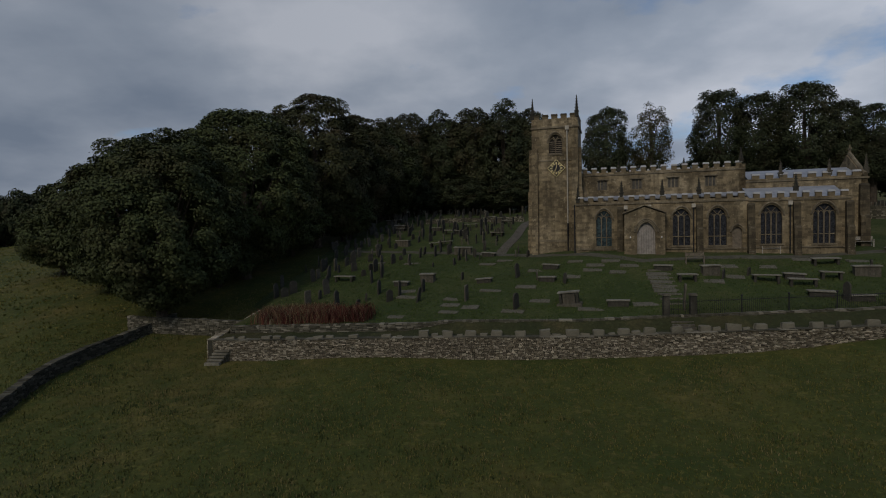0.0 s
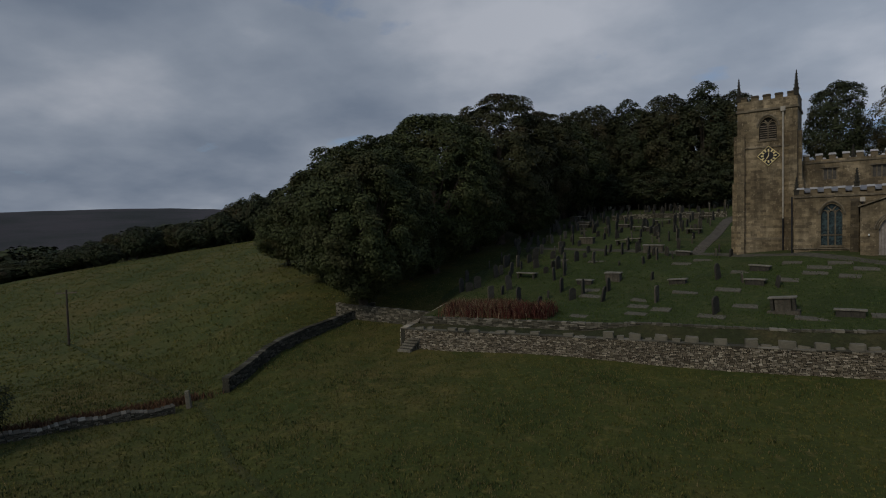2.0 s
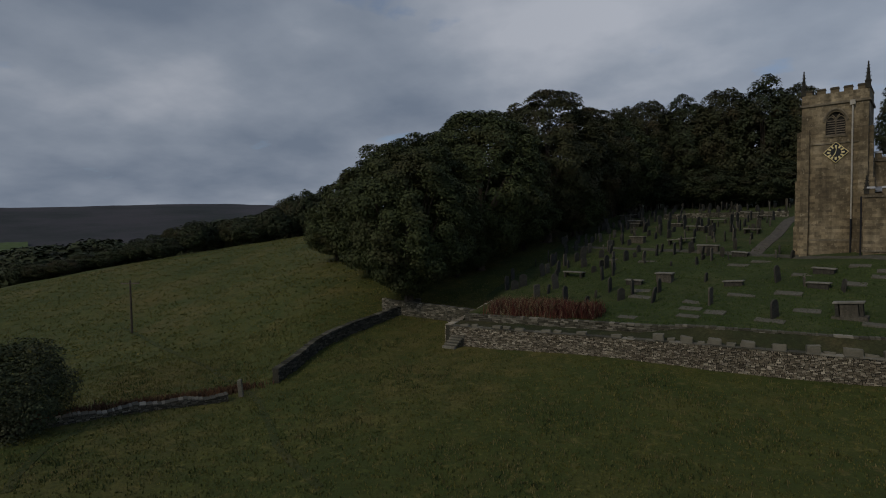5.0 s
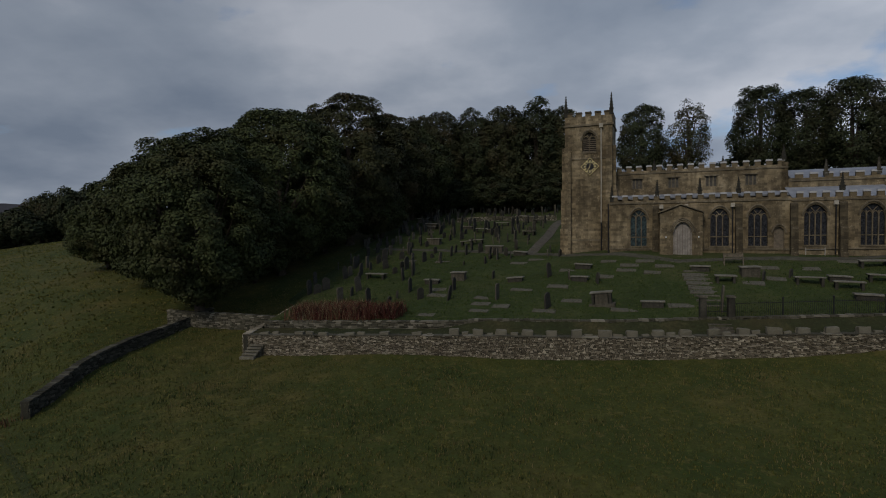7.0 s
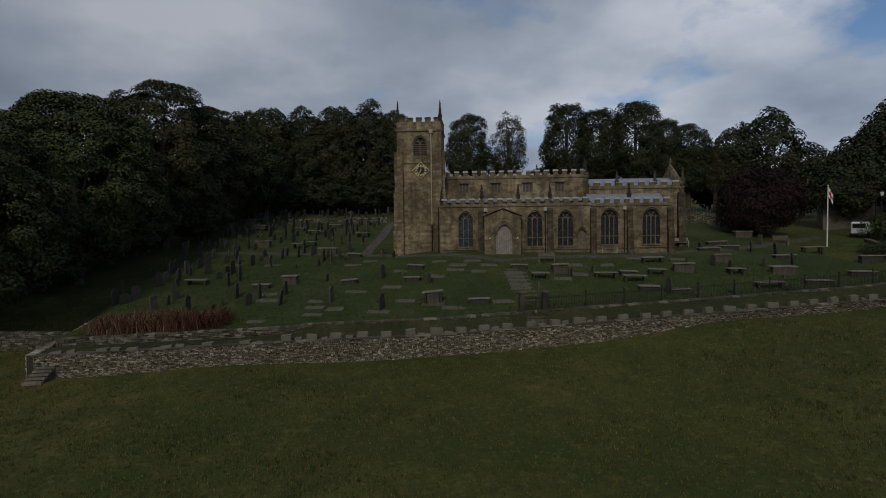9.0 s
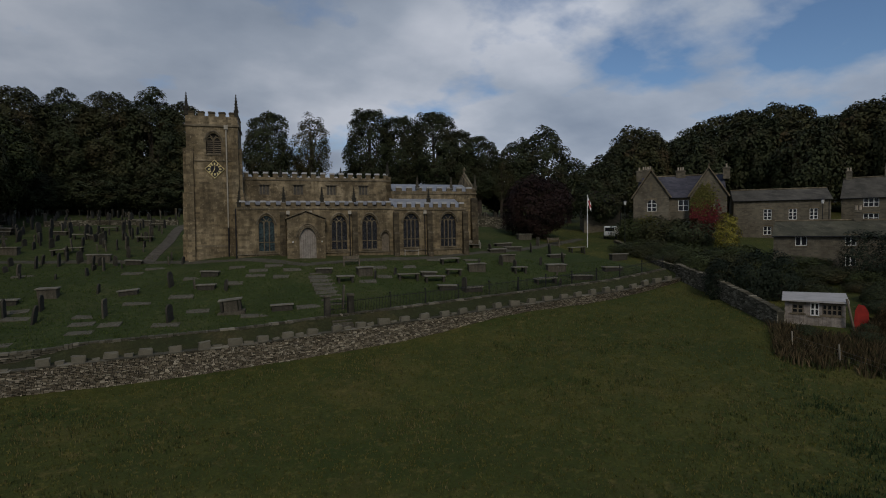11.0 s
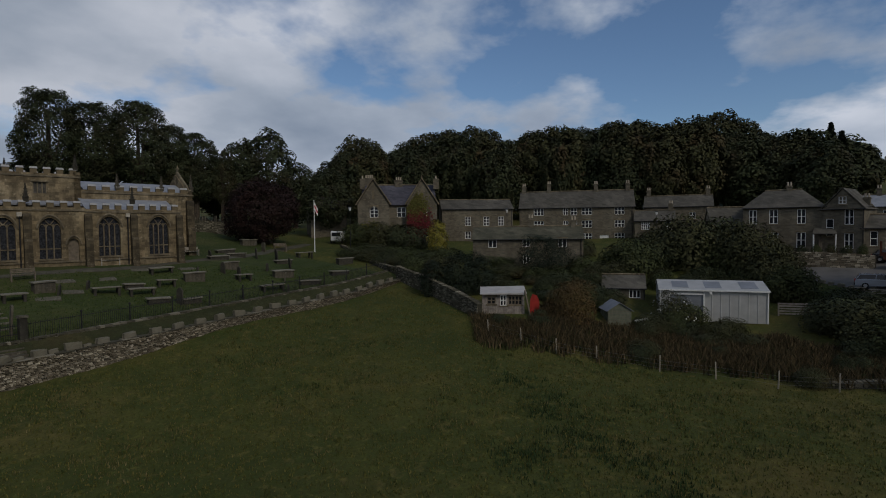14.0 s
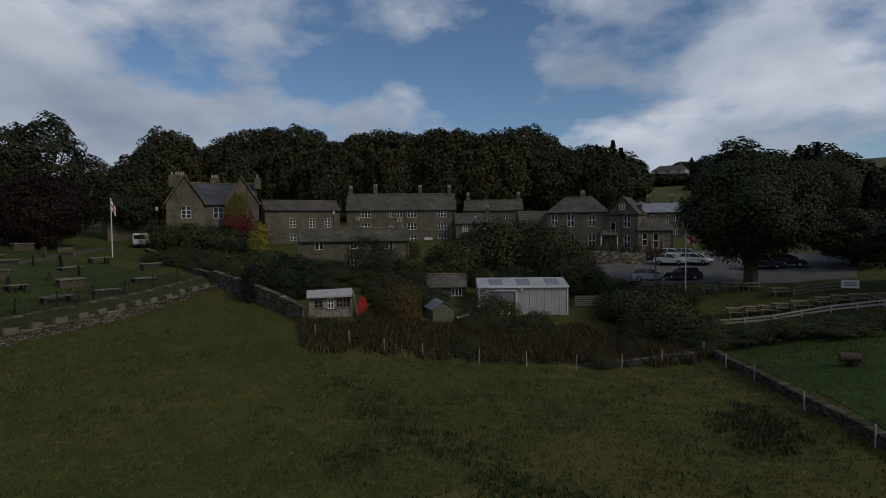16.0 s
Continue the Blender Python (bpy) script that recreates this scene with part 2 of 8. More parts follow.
HEIGHTS[-18] = [1, 2.2, 4.1, 6.6, 10.6, 12.6, 14.6, 20, 26, 40, 80]
HEIGHTS[0] = [1, 2.2, 4.1, 5.8, 8.8, 11.5, 14.2, 20, 24, 30, 70]
HEIGHTS[22] = [1, 2.0, 3.2, 4.0, 6.5, 9, 11.5, 18, 20, 20, 100]
HEIGHTS[36] = [1, 1.8, 2.6, 3.5, 5, 7, 8.6, 12.7, 9, 0, 118]
HEIGHTS[47] = [1, 1.5, 1.8, 1.5, 1.7, 2.5, 3.8, 8.6, -6, -35, 138]
HEIGHTS[62] = [1, 1.5, 2.2, 1.4, 0.2, -0.5, -0.8, 2.2, -25, -45, 118]
HEIGHTS[85] = [1, 1.0, 1, 0, -2, -4, -6, -10, -30, -45, 100]
HEIGHTS[140] = [1, 0, -1, -2, -3, -4, -5, -9, -18, -15, 40]
AZ = np.array(sorted(HEIGHTS), float)
ZZ = np.array([HEIGHTS[int(a)] for a in AZ], float)
RR = np.array(RINGS, float)


def hermite(x, xs, ys):
    """Smooth curve through (xs, ys); ys has one row for each x."""
    i = np.clip(np.searchsorted(xs, x) - 1, 0, len(xs) - 2)
    d = (ys[:, 1:] - ys[:, :-1]) / (xs[1:] - xs[:-1])
    m = np.zeros_like(ys)
    m[:, 0], m[:, -1] = d[:, 0], d[:, -1]
    p = d[:, :-1] * d[:, 1:]
    m[:, 1:-1] = np.where(p > 0, 2 * p / (d[:, :-1] + d[:, 1:] + 1e-12), 0)
    k = np.arange(len(x))
    h = xs[i + 1] - xs[i]
    t = (x - xs[i]) / h
    return ((1 + 2 * t) * (1 - t) ** 2 * ys[k, i] + t * (1 - t) ** 2 * h * m[k, i]
            + t * t * (3 - 2 * t) * ys[k, i + 1] + t * t * (t - 1) * h * m[k, i + 1])


def ground_z(x, y):
    x, y = np.atleast_1d(np.asarray(x, float)), np.atleast_1d(np.asarray(y, float))
    r = np.minimum(np.hypot(x, y), 2599)
    a = np.degrees(np.arctan2(-x, y))
    az = np.concatenate([AZ[-2:] - 360, AZ, AZ[:2] + 360])
    zz = np.concatenate([ZZ[-2:], ZZ, ZZ[:2]])
    cols = np.stack([hermite(a, az, np.repeat(zz[:, k][None], len(a), 0)) for k in range(len(RR))], 1)
    z = hermite(r, RR, cols)
    amp = np.clip(r / 60, 0.3, 1) * np.clip(r / 400, 1, 12)
    return z + amp * (0.16 * np.sin(x * 0.31 + 1.3 * np.sin(y * 0.17)) * np.sin(y * 0.27 + 0.8) + 0.05 * np.sin(x * 1.1 + y * 0.7) * np.sin(y * 1.3 - x * 0.4))


WN, WU = np.array([math.sin(radians(7)), math.cos(radians(7))]), np.array([math.cos(radians(7)), -math.sin(radians(7))])
WALL_D = 41.0


def wall_xy(s, d=WALL_D):
    """Place in plan from metres along and across the churchyard wall."""
    return s * WU[0] + d * WN[0], s * WU[1] + d * WN[1]


def coping_z(s):
    return float(np.interp(s, [-24, -4, 5, 12, 23.5, 43, 51], [5.25, 5.6, 5.65, 5.95, 6.4, 7.25, 8.05]))


def smooth(a, b, v):
    t = np.clip((v - a) / (b - a), 0, 1)
    return t * t * (3 - 2 * t)


def yard_z(x, y):
    """Height of the churchyard's grass."""
    x, y = np.atleast_1d(np.asarray(x, float)), np.atleast_1d(np.asarray(y, float))
    s, d = x * WU[0] + y * WU[1], x * WN[0] + y * WN[1]
    ax, ay = s * WU[0] + 43.0 * WN[0], s * WU[1] + 43.0 * WN[1]
    cop = np.interp(s, [-24, -4, 5, 12, 23.5, 43, 51], [5.25, 5.6, 5.65, 5.95, 6.4, 7.25, 8.05])
    lift = np.maximum(cop + 0.70 - ground_z(ax, ay), 0.1)
    k = np.clip((d - 43.0) / 24.0, 0, 1)
    return ground_z(x, y) + lift * (1 - k) ** 1.4 + 0.12


def gz(x, y):
    return float(ground_z(x, y)[0])


def yz(x, y):
    return float(yard_z(x, y)[0])




def polar(az, d):
    return -d * math.sin(radians(az)), d * math.cos(radians(az))


# ---------------- mesh helpers ----------------
def mesh_ob(name, verts, faces, mat, parent=None, label="", m=None):
    me = bpy.data.meshes.new(name)
    me.from_pydata([tuple(v) for v in verts], [], faces)
    me.materials.append(mat)
    me.update()
    ob = new(name, me)
    if parent:
        ob.parent = parent
    if m is not None:
        ob.matrix_basis = m
    if label:
        ob["label"] = label
    return ob


def part(name, bm, mat, parent=None, label="", m=None):
    """Link a bmesh as one mesh object."""
    me = bpy.data.meshes.new(name)
    bmesh.ops.recalc_face_normals(bm, faces=bm.faces)
    bm.to_mesh(me)
    bm.free()
    me.materials.append(mat)
    ob = new(name, me)
    if parent:
        ob.parent = parent
    if m is not None:
        ob.matrix_basis = m
    if label:
        ob["label"] = label
    return ob


def again(ob, m, parent=None):
    """Another object on the same mesh."""
    o = new(ob.name.split(".")[0], ob.data)
    o.parent = parent or ob.parent
    o.matrix_basis = m
    return o


def empty(name, m, label, category, group="", kind=""):
    e = new(name)
    e.empty_display_size = 0.3
    e.matrix_basis = m
    return tagged(e, label, category, group, kind)


def box(bm, x0, x1, y0, y1, z0, z1, bevel=0.0, taper=0.0):
    """A box; taper draws in its top."""
    vs = []
    for z, k in ((z0, 0), (z1, taper)):
        vs += [bm.verts.new(p) for p in ((x0 + k, y0 + k, z), (x1 - k, y0 + k, z), (x1 - k, y1 - k, z), (x0 + k, y1 - k, z))]
    fs = [bm.faces.new([vs[i] for i in f]) for f in ((3, 2, 1, 0), (4, 5, 6, 7), (0, 1, 5, 4), (1, 2, 6, 5), (2, 3, 7, 6), (3, 0, 4, 7))]
    if bevel:
        es = list({e for f in fs for e in f.edges})
        bmesh.ops.bevel(bm, geom=es, offset=bevel, segments=1, affect="EDGES")
    return bm


def prism(bm, outline, y0, y1):
    """An outline in x and z, drawn out along y."""
    a = [bm.verts.new((x, y0, z)) for x, z in outline]
    b = [bm.verts.new((x, y1, z)) for x, z in outline]
    bm.faces.new(a)
    bm.faces.new(b[::-1])
    n = len(outline)
    for i in range(n):
        bm.faces.new((a[i], b[i], b[(i + 1) % n], a[(i + 1) % n]))
    return bm


def tube(bm, pts, radii, sides=7):
    rings = []
    for i, (p, r) in enumerate(zip(pts, radii)):
        p = Vector(p)
        d = (Vector(pts[min(i + 1, len(pts) - 1)]) - Vector(pts[max(i - 1, 0)])).normalized()
        q = d.to_track_quat("Z", "Y")
        rings.append([bm.verts.new(p + q @ Vector((r * math.cos(2 * math.pi * k / sides), r * math.sin(2 * math.pi * k / sides), 0))) for k in range(sides)])
    for a, b in zip(rings, rings[1:]):
        for k in range(sides):
            bm.faces.new((a[k], a[(k + 1) % sides], b[(k + 1) % sides], b[k]))
    bm.faces.new(rings[0][::-1])
    bm.faces.new(rings[-1])
    return bm


def frame_m(p0, p1, z):
    """Pose at p0 with x towards p1; y then points away to the left of that."""
    return pose(p0[0], p0[1], z, 0, 0, math.degrees(math.atan2(p1[1] - p0[1], p1[0] - p0[0])))


def pointed(w, spring, top, n=6):
    """Half outlines of a pointed arch, from left spring to apex to right spring."""
    pts = []
    for i in range(n + 1):
        t = i / n
        pts.append((-w / 2 + w / 2 * (1 - math.cos(t * math.pi / 2)) ** 0.8, spring + (top - spring) * math.sin(t * math.pi / 2) ** 1.0))
    pts[-1] = (0, top)
    return pts + [(-x, z) for x, z in pts[-2::-1]]


def wall_bm(length, height, thick, openings, y=0.0, x0=0.0, z0=0.0):
    """A wall with real openings (x0, x1, z0, z1, arched)."""
    bm = bmesh.new()
    xs = sorted({x0, x0 + length, *(v for o in openings for v in o[:2])})
    zs = sorted({z0, z0 + height, *(v for o in openings for v in o[2:4])})

    def hole(i, j):
        cx, cz = (xs[i] + xs[i + 1]) / 2, (zs[j] + zs[j + 1]) / 2
        return any(o[0] < cx < o[1] and o[2] < cz < o[3] for o in openings)

    nx, nz = len(xs) - 1, len(zs) - 1
    grid = {}

    def v(i, j, k):
        if (i, j, k) not in grid:
            grid[i, j, k] = bm.verts.new((xs[i], y + k * thick, zs[j]))
        return grid[i, j, k]

    solid = [[not hole(i, j) for j in range(nz)] for i in range(nx)]
    for i in range(nx):
        for j in range(nz):
            if not solid[i][j]:
                continue
            bm.faces.new((v(i, j, 0), v(i + 1, j, 0), v(i + 1, j + 1, 0), v(i, j + 1, 0)))
            bm.faces.new((v(i, j, 1), v(i, j + 1, 1), v(i + 1, j + 1, 1), v(i + 1, j, 1)))
            for di, dj, a, b in ((-1, 0, (i, j), (i, j + 1)), (1, 0, (i + 1, j + 1), (i + 1, j)), (0, -1, (i + 1, j), (i, j)), (0, 1, (i, j + 1), (i + 1, j + 1))):
                ii, jj = i + di, j + dj
                if not (0 <= ii < nx and 0 <= jj < nz) or not solid[ii][jj]:
                    bm.faces.new((v(*a, 0), v(*b, 0), v(*b, 1), v(*a, 1)))
    for o in openings:
        if len(o) > 4 and o[4]:
            w, c = o[1] - o[0], (o[0] + o[1]) / 2
            arch = pointed(w, o[3] - 0.62 * w * o[4], o[3])
            half = len(arch) // 2
            left = [(c + x, z) for x, z in arch[:half + 1]]
            prism(bm, [(o[0], o[3])] + left, y + 0.004, y + thick - 0.004)
            prism(bm, [(2 * c - x, z) for x, z in [(o[0], o[3])] + left][::-1], y + 0.004, y + thick - 0.004)
    return bm

# ---------------- ground ----------------
def ground_sheet():
    radii = [0.0, 4, 8, 12] + [16 * 1.0135 ** i for i in range(0, 175)] + [167 * 1.09 ** i for i in range(1, 33)]
    radii = [r for r in radii if r < 2590]
    na = 300
    az = np.linspace(0, 2 * math.pi, na, endpoint=False)
    verts = [(0.0, 0.0, gz(0, 0.01))]
    faces = []
    for r in radii[1:]:
        x, y = -r * np.sin(az), r * np.cos(az)
        verts += list(zip(x, y, ground_z(x, y)))
    for k in range(na):
        faces.append((0, 1 + k, 1 + (k + 1) % na))
    for i in range(len(radii) - 2):
        a, b = 1 + i * na, 1 + (i + 1) * na
        for k in range(na):
            faces.append((a + k, b + k, b + (k + 1) % na, a + (k + 1) % na))
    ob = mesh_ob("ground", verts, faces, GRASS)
    ob.data.polygons.foreach_set("use_smooth", [True] * len(ob.data.polygons))
    return tagged(ob, "rough sloping pasture with short tufted grass", "ground", kind="structure")


ground_sheet()


def sheet(name, s0, s1, d0, d1, step, height, mat, label, category="ground"):
    ns, nd = int((s1 - s0) / step) + 1, int((d1 - d0) / step) + 1
    S, D = np.meshgrid(np.linspace(s0, s1, ns), np.linspace(d0, d1, nd))
    X, Y = S * WU[0] + D * WN[0], S * WU[1] + D * WN[1]
    Z = height(X.ravel(), Y.ravel())
    verts = list(zip(X.ravel(), Y.ravel(), Z))
    faces = [(j * ns + i, j * ns + i + 1, (j + 1) * ns + i + 1, (j + 1) * ns + i) for j in range(nd - 1) for i in range(ns - 1)]
    ob = mesh_ob(name, verts, faces, mat)
    ob.data.polygons.foreach_set("use_smooth", [True] * len(faces))
    return tagged(ob, label, category, kind="structure")


def yard_edge(x, y):
    z = yard_z(x, y)
    s = x * WU[0] + y * WU[1]
    g = ground_z(x, y) - 0.25
    d = x * WN[0] + y * WN[1]
    k = smooth(50.0, 54.0, d)
    return g + (z - g) * smooth(-24.3 - 3.4 * k, -23.9, s)


sheet("churchyard_ground", -28, 49.8, 42.95, 125, 0.9, yard_edge, LAWN, "mown green churchyard grass sloping up to the church")


# ---------------- dry stone walls ----------------
def stone_run(pts, thick, course=0.16, seed=1, size=(0.18, 0.5), joint=0.012, rough=0.16):
    """A wall of single rough stones along points (x, y, z base, z top)."""
    rnd = random.Random(seed)
    verts, faces = [], []
    cum = [0.0]
    for a, b in zip(pts, pts[1:]):
        cum.append(cum[-1] + math.dist(a[:2], b[:2]))
    total = cum[-1]

    def at(s):
        i = max(0, min(len(pts) - 2, int(np.searchsorted(cum, s)) - 1))
        t = (s - cum[i]) / max(1e-6, cum[i + 1] - cum[i])
        a, b = pts[i], pts[i + 1]
        e = Vector((b[0] - a[0], b[1] - a[1], 0)).normalized()
        return [a[k] + (b[k] - a[k]) * t for k in range(4)], e

    rows = max(1, round(max(p[3] - p[2] for p in pts) / course))
    for r in range(rows):
        s = -rnd.random() * 0.3
        while s < total:
            w = rnd.uniform(*size)
            a, b = max(0, s), min(total, s + w)
            s += w
            if b - a < 0.05:
                continue
            p, e = at((a + b) / 2)
            n = Vector((-e.y, e.x, 0))
            h = (p[3] - p[2]) / rows
            z0, z1 = p[2] + r * h, p[2] + (r + 1) * h
            f0, f1 = rnd.uniform(0, 0.07), rnd.uniform(0, 0.05)
            c = Vector((p[0], p[1], 0))
            hw = (b - a) / 2 - joint
            k = len(verts)
            wob = rough * h
            for zz, in_ in ((z0 + joint * rnd.random() + rnd.uniform(-wob, wob), 0.0), (z1 - joint * rnd.uniform(0.2, 1.6) + rnd.uniform(-wob, wob * 0.4), 0.015)):
                for sx, sy in ((-1, -1), (1, -1), (1, 1), (-1, 1)):
                    q = c + e * (sx * (hw - in_ * rnd.random())) + n * ((-f0 - in_) if sy < 0 else thick + f1)
                    verts.append((q.x + rnd.uniform(-.012, .012), q.y + rnd.uniform(-.012, .012), zz + rnd.uniform(-.012, .012)))
            faces += [tuple(k + i for i in f) for f in ((3, 2, 1, 0), (4, 5, 6, 7), (0, 1, 5, 4), (1, 2, 6, 5), (2, 3, 7, 6), (3, 0, 4, 7))]
    return verts, faces


def rubble_mat(name, lo, mid, hi):
    k = Mat(name, 0.95)
    c = k.ramp(k.island(), (0.0, lo), (0.55, mid), (0.85, hi), (1.0, tuple(min(1, v * 1.5) for v in hi)))
    c = k.mix(k.ramp(k.noise(0.25, 5, 0.6), (0.35, (0.35, 0.35, 0.35)), (0.6, (0, 0, 0))), c, tuple(v * 0.6 for v in mid))
    c = k.mix(k.ramp(k.noise(5, 6, 0.7), (0.55, (0, 0, 0)), (0.72, (0.5, 0.5, 0.5))), c, tuple(min(1, v * 1.4) for v in hi))
    return k.bump(k.noise(12, 5, 0.65), 0.6, 0.03).done(c)


RUBBLE = rubble_mat("rubble_stone", (0.10, 0.083, 0.058), (0.25, 0.212, 0.15), (0.43, 0.38, 0.29))
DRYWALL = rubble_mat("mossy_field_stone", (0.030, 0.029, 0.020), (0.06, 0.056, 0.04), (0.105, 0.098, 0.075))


def dry_wall(name, pts, thick, label, seed, mat=RUBBLE, course=0.16, size=(0.18, 0.5), top=None):
    """pts: (x, y, height). The wall stands on the ground, with a dark core inside."""
    dense = []
    for a, b in zip(pts, pts[1:]):
        n = max(1, int(math.dist(a[:2], b[:2]) / 1.5))
        dense += [tuple(a[k] + (b[k] - a[k]) * i / n for k in range(3)) for i in range(n)]
    dense.append(pts[-1])
    run = [(x, y, gz(x, y) - 0.15, (gz(x, y) if top is None else top) + h) for x, y, h in dense]
    v, f = stone_run(run, thick, course, seed, size)
    e = empty(name, pose(0, 0, 0), label, "wall", kind="structure")
    st = mesh_ob("stones", v, f, mat, e)
    st["kind"] = "stuff"
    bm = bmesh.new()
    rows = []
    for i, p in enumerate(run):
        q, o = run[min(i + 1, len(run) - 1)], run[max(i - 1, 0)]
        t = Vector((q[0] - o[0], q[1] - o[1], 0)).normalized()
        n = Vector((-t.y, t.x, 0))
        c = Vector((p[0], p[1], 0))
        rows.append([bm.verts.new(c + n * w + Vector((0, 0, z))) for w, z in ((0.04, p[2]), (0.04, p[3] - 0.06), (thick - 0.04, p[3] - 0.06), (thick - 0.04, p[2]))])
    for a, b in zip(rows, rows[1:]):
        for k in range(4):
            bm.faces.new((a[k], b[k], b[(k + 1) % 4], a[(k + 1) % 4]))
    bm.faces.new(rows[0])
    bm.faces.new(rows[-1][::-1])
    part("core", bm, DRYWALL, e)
    return e


def front_wall():
    """The churchyard's retaining wall: rubble face, thin coping, square blocks along its edge, an inner kerb wall."""
    ss = np.arange(-24.0, 51.2, 1.0)
    pts = []
    for s in ss:
        x, y = wall_xy(s)
        pts.append((x, y, min(gz(x, y), gz(*wall_xy(s, 40.3))) - 0.2, coping_z(s)))
    wall = empty("wall_south", pose(0, 0, 0), "weathered rubble retaining wall with square blocks along its coping", "wall", kind="structure")
    v, f = stone_run(pts, 0.55, 0.108, 3, (0.09, 0.32), 0.016, 0.26)
    mesh_ob("stones", v, f, RUBBLE, wall)["kind"] = "stuff"
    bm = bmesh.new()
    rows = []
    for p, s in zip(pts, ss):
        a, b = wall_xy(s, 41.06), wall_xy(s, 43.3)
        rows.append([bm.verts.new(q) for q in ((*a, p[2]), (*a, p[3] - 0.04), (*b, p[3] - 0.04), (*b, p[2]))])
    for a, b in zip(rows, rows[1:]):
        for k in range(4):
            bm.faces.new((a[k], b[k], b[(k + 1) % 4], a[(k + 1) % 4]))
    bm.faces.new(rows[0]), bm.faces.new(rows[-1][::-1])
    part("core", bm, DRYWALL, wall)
    # shelf of rough turf behind the blocks
    bm = bmesh.new()
    rows = []
    rnd = random.Random(8)
    for s in np.arange(-23.9, 50.9, 0.5):
        h = [rnd.uniform(0, 0.10) for _ in range(4)]
        bank = float(smooth(-9.0, -4.0, s))   # east of the old kerb the turf climbs in a bank
        rows.append([bm.verts.new((*wall_xy(s, d), coping_z(s) + o + hh)) for (d, o), hh in zip(((41.5, -0.02), (41.9, 0.03 + 0.05 * bank), (42.4, 0.10 + 0.38 * bank), (42.82, 0.18 + 0.62 * bank)), h)])
    for a, b in zip(rows, rows[1:]):
        for k in range(3):
            bm.faces.new((a[k], b[k], b[k + 1], a[k + 1]))
    part("turf_shelf", bm, TURF, wall, "dark rough turf along the wall head")
    # coping slabs
    rnd = random.Random(5)
    bm = bmesh.new()
    s = -24.05
    while s < 51:
        w = rnd.uniform(0.7, 1.3)
        e = min(51.1, s + w)
        (xa, ya), (xb, yb) = wall_xy(s + 0.01, 40.9), wall_xy(e - 0.01, 40.9)
        m = frame_m((xa, ya), (xb, yb), 0)
        za = coping_z((s + e) / 2)
        q = bmesh.new()
        box(q, 0, e - s - 0.02, rnd.uniform(-.03, .02), 0.68, za, za + rnd.uniform(0.04, 0.07))
        q.transform(m)
        me = bpy.data.meshes.new("tmp")
        q.to_mesh(me)
        bm.from_mesh(me)
        bpy.data.meshes.remove(me)
        q.free()
        s = e
    part("coping", bm, OLDWALL, wall)["kind"] = "stuff"
    # square blocks
    shapes = []
    for k in range(5):
        q = bmesh.new()
        w, h = rnd.uniform(0.74, 1.0), rnd.uniform(0.40, 0.54)
        box(q, -w / 2, w / 2, 0, 0.42, 0, h, 0.03, rnd.uniform(0.0, 0.05))
        for vv in q.verts:
            vv.co += Vector((rnd.uniform(-.06, .06), rnd.uniform(-.05, .05), rnd.uniform(-.05, .05)))
        me = bpy.data.meshes.new("coping_block")
        bmesh.ops.recalc_face_normals(q, faces=q.faces)
        q.to_mesh(me), q.free()
        me.materials.append(BLOCK)
        shapes.append(me)
    s = -22.6
    while s < 50.5:
        x, y = wall_xy(s, 41.05)
        o = new("coping_block", shapes[rnd.randrange(5)])
        o.parent = wall
        slope = math.degrees(math.atan2(coping_z(s + 0.5) - coping_z(s - 0.5), 1))
        low = s < -7
        o.matrix_basis = pose(x, y, coping_z(s) + 0.05 - (0.26 if low else 0), rnd.uniform(-5, 5), -slope + rnd.uniform(-6, 6), -7 + rnd.uniform(-6, 6))
        if rnd.random() < 0.6:
            # a smaller, sunken stone between two blocks
            u = s + rnd.uniform(0.8, 1.0)
            x, y = wall_xy(u, 41.15)
            o = new("coping_block", shapes[rnd.randrange(5)])
            o.parent = wall
            o.matrix_basis = pose(x, y, coping_z(u) - 0.14, rnd.uniform(-6, 6), -slope + rnd.uniform(-6, 6), -7 + rnd.uniform(-8, 8)) @ Matrix.Diagonal((rnd.uniform(0.5, 0.8), 0.8, rnd.uniform(0.6, 0.95), 1))
        s += rnd.uniform(1.75, 2.0) if not low else rnd.uniform(1.9, 3.4)
    # inner kerb wall, with a gap at the gate
    inner = empty("wall_inner", pose(0, 0, 0), "low mossy rubble kerb wall holding up the churchyard grass", "wall", kind="structure")
    for a, b, sd in ((-23.5, 51.0, 11),):
        run = []
        for s in np.arange(a, b + 0.01, 0.95):
            x, y = wall_xy(s, 42.85)
            run.append((x, y, coping_z(s) - 0.1, coping_z(s) + (0.86 if s < -6 else 1.02)))
        v, f = stone_run(run, 0.4, 0.16, sd, (0.18, 0.6))
        mesh_ob("stones", v, f, OLDWALL, inner)["kind"] = "stuff"


TURF = grass_mat("rough_turf", (0.030, 0.036, 0.013), (0.048, 0.052, 0.020), (0.085, 0.070, 0.030), 0.3)
BLOCK = stone_mat("coping_block_stone", (0.13, 0.117, 0.085), (0.20, 0.182, 0.135), (0.30, 0.275, 0.21), soot=0.45, scale=2.5)
OLDWALL = rubble_mat("old_kerb_stone", (0.055, 0.051, 0.034), (0.12, 0.11, 0.079), (0.21, 0.19, 0.145))
front_wall()


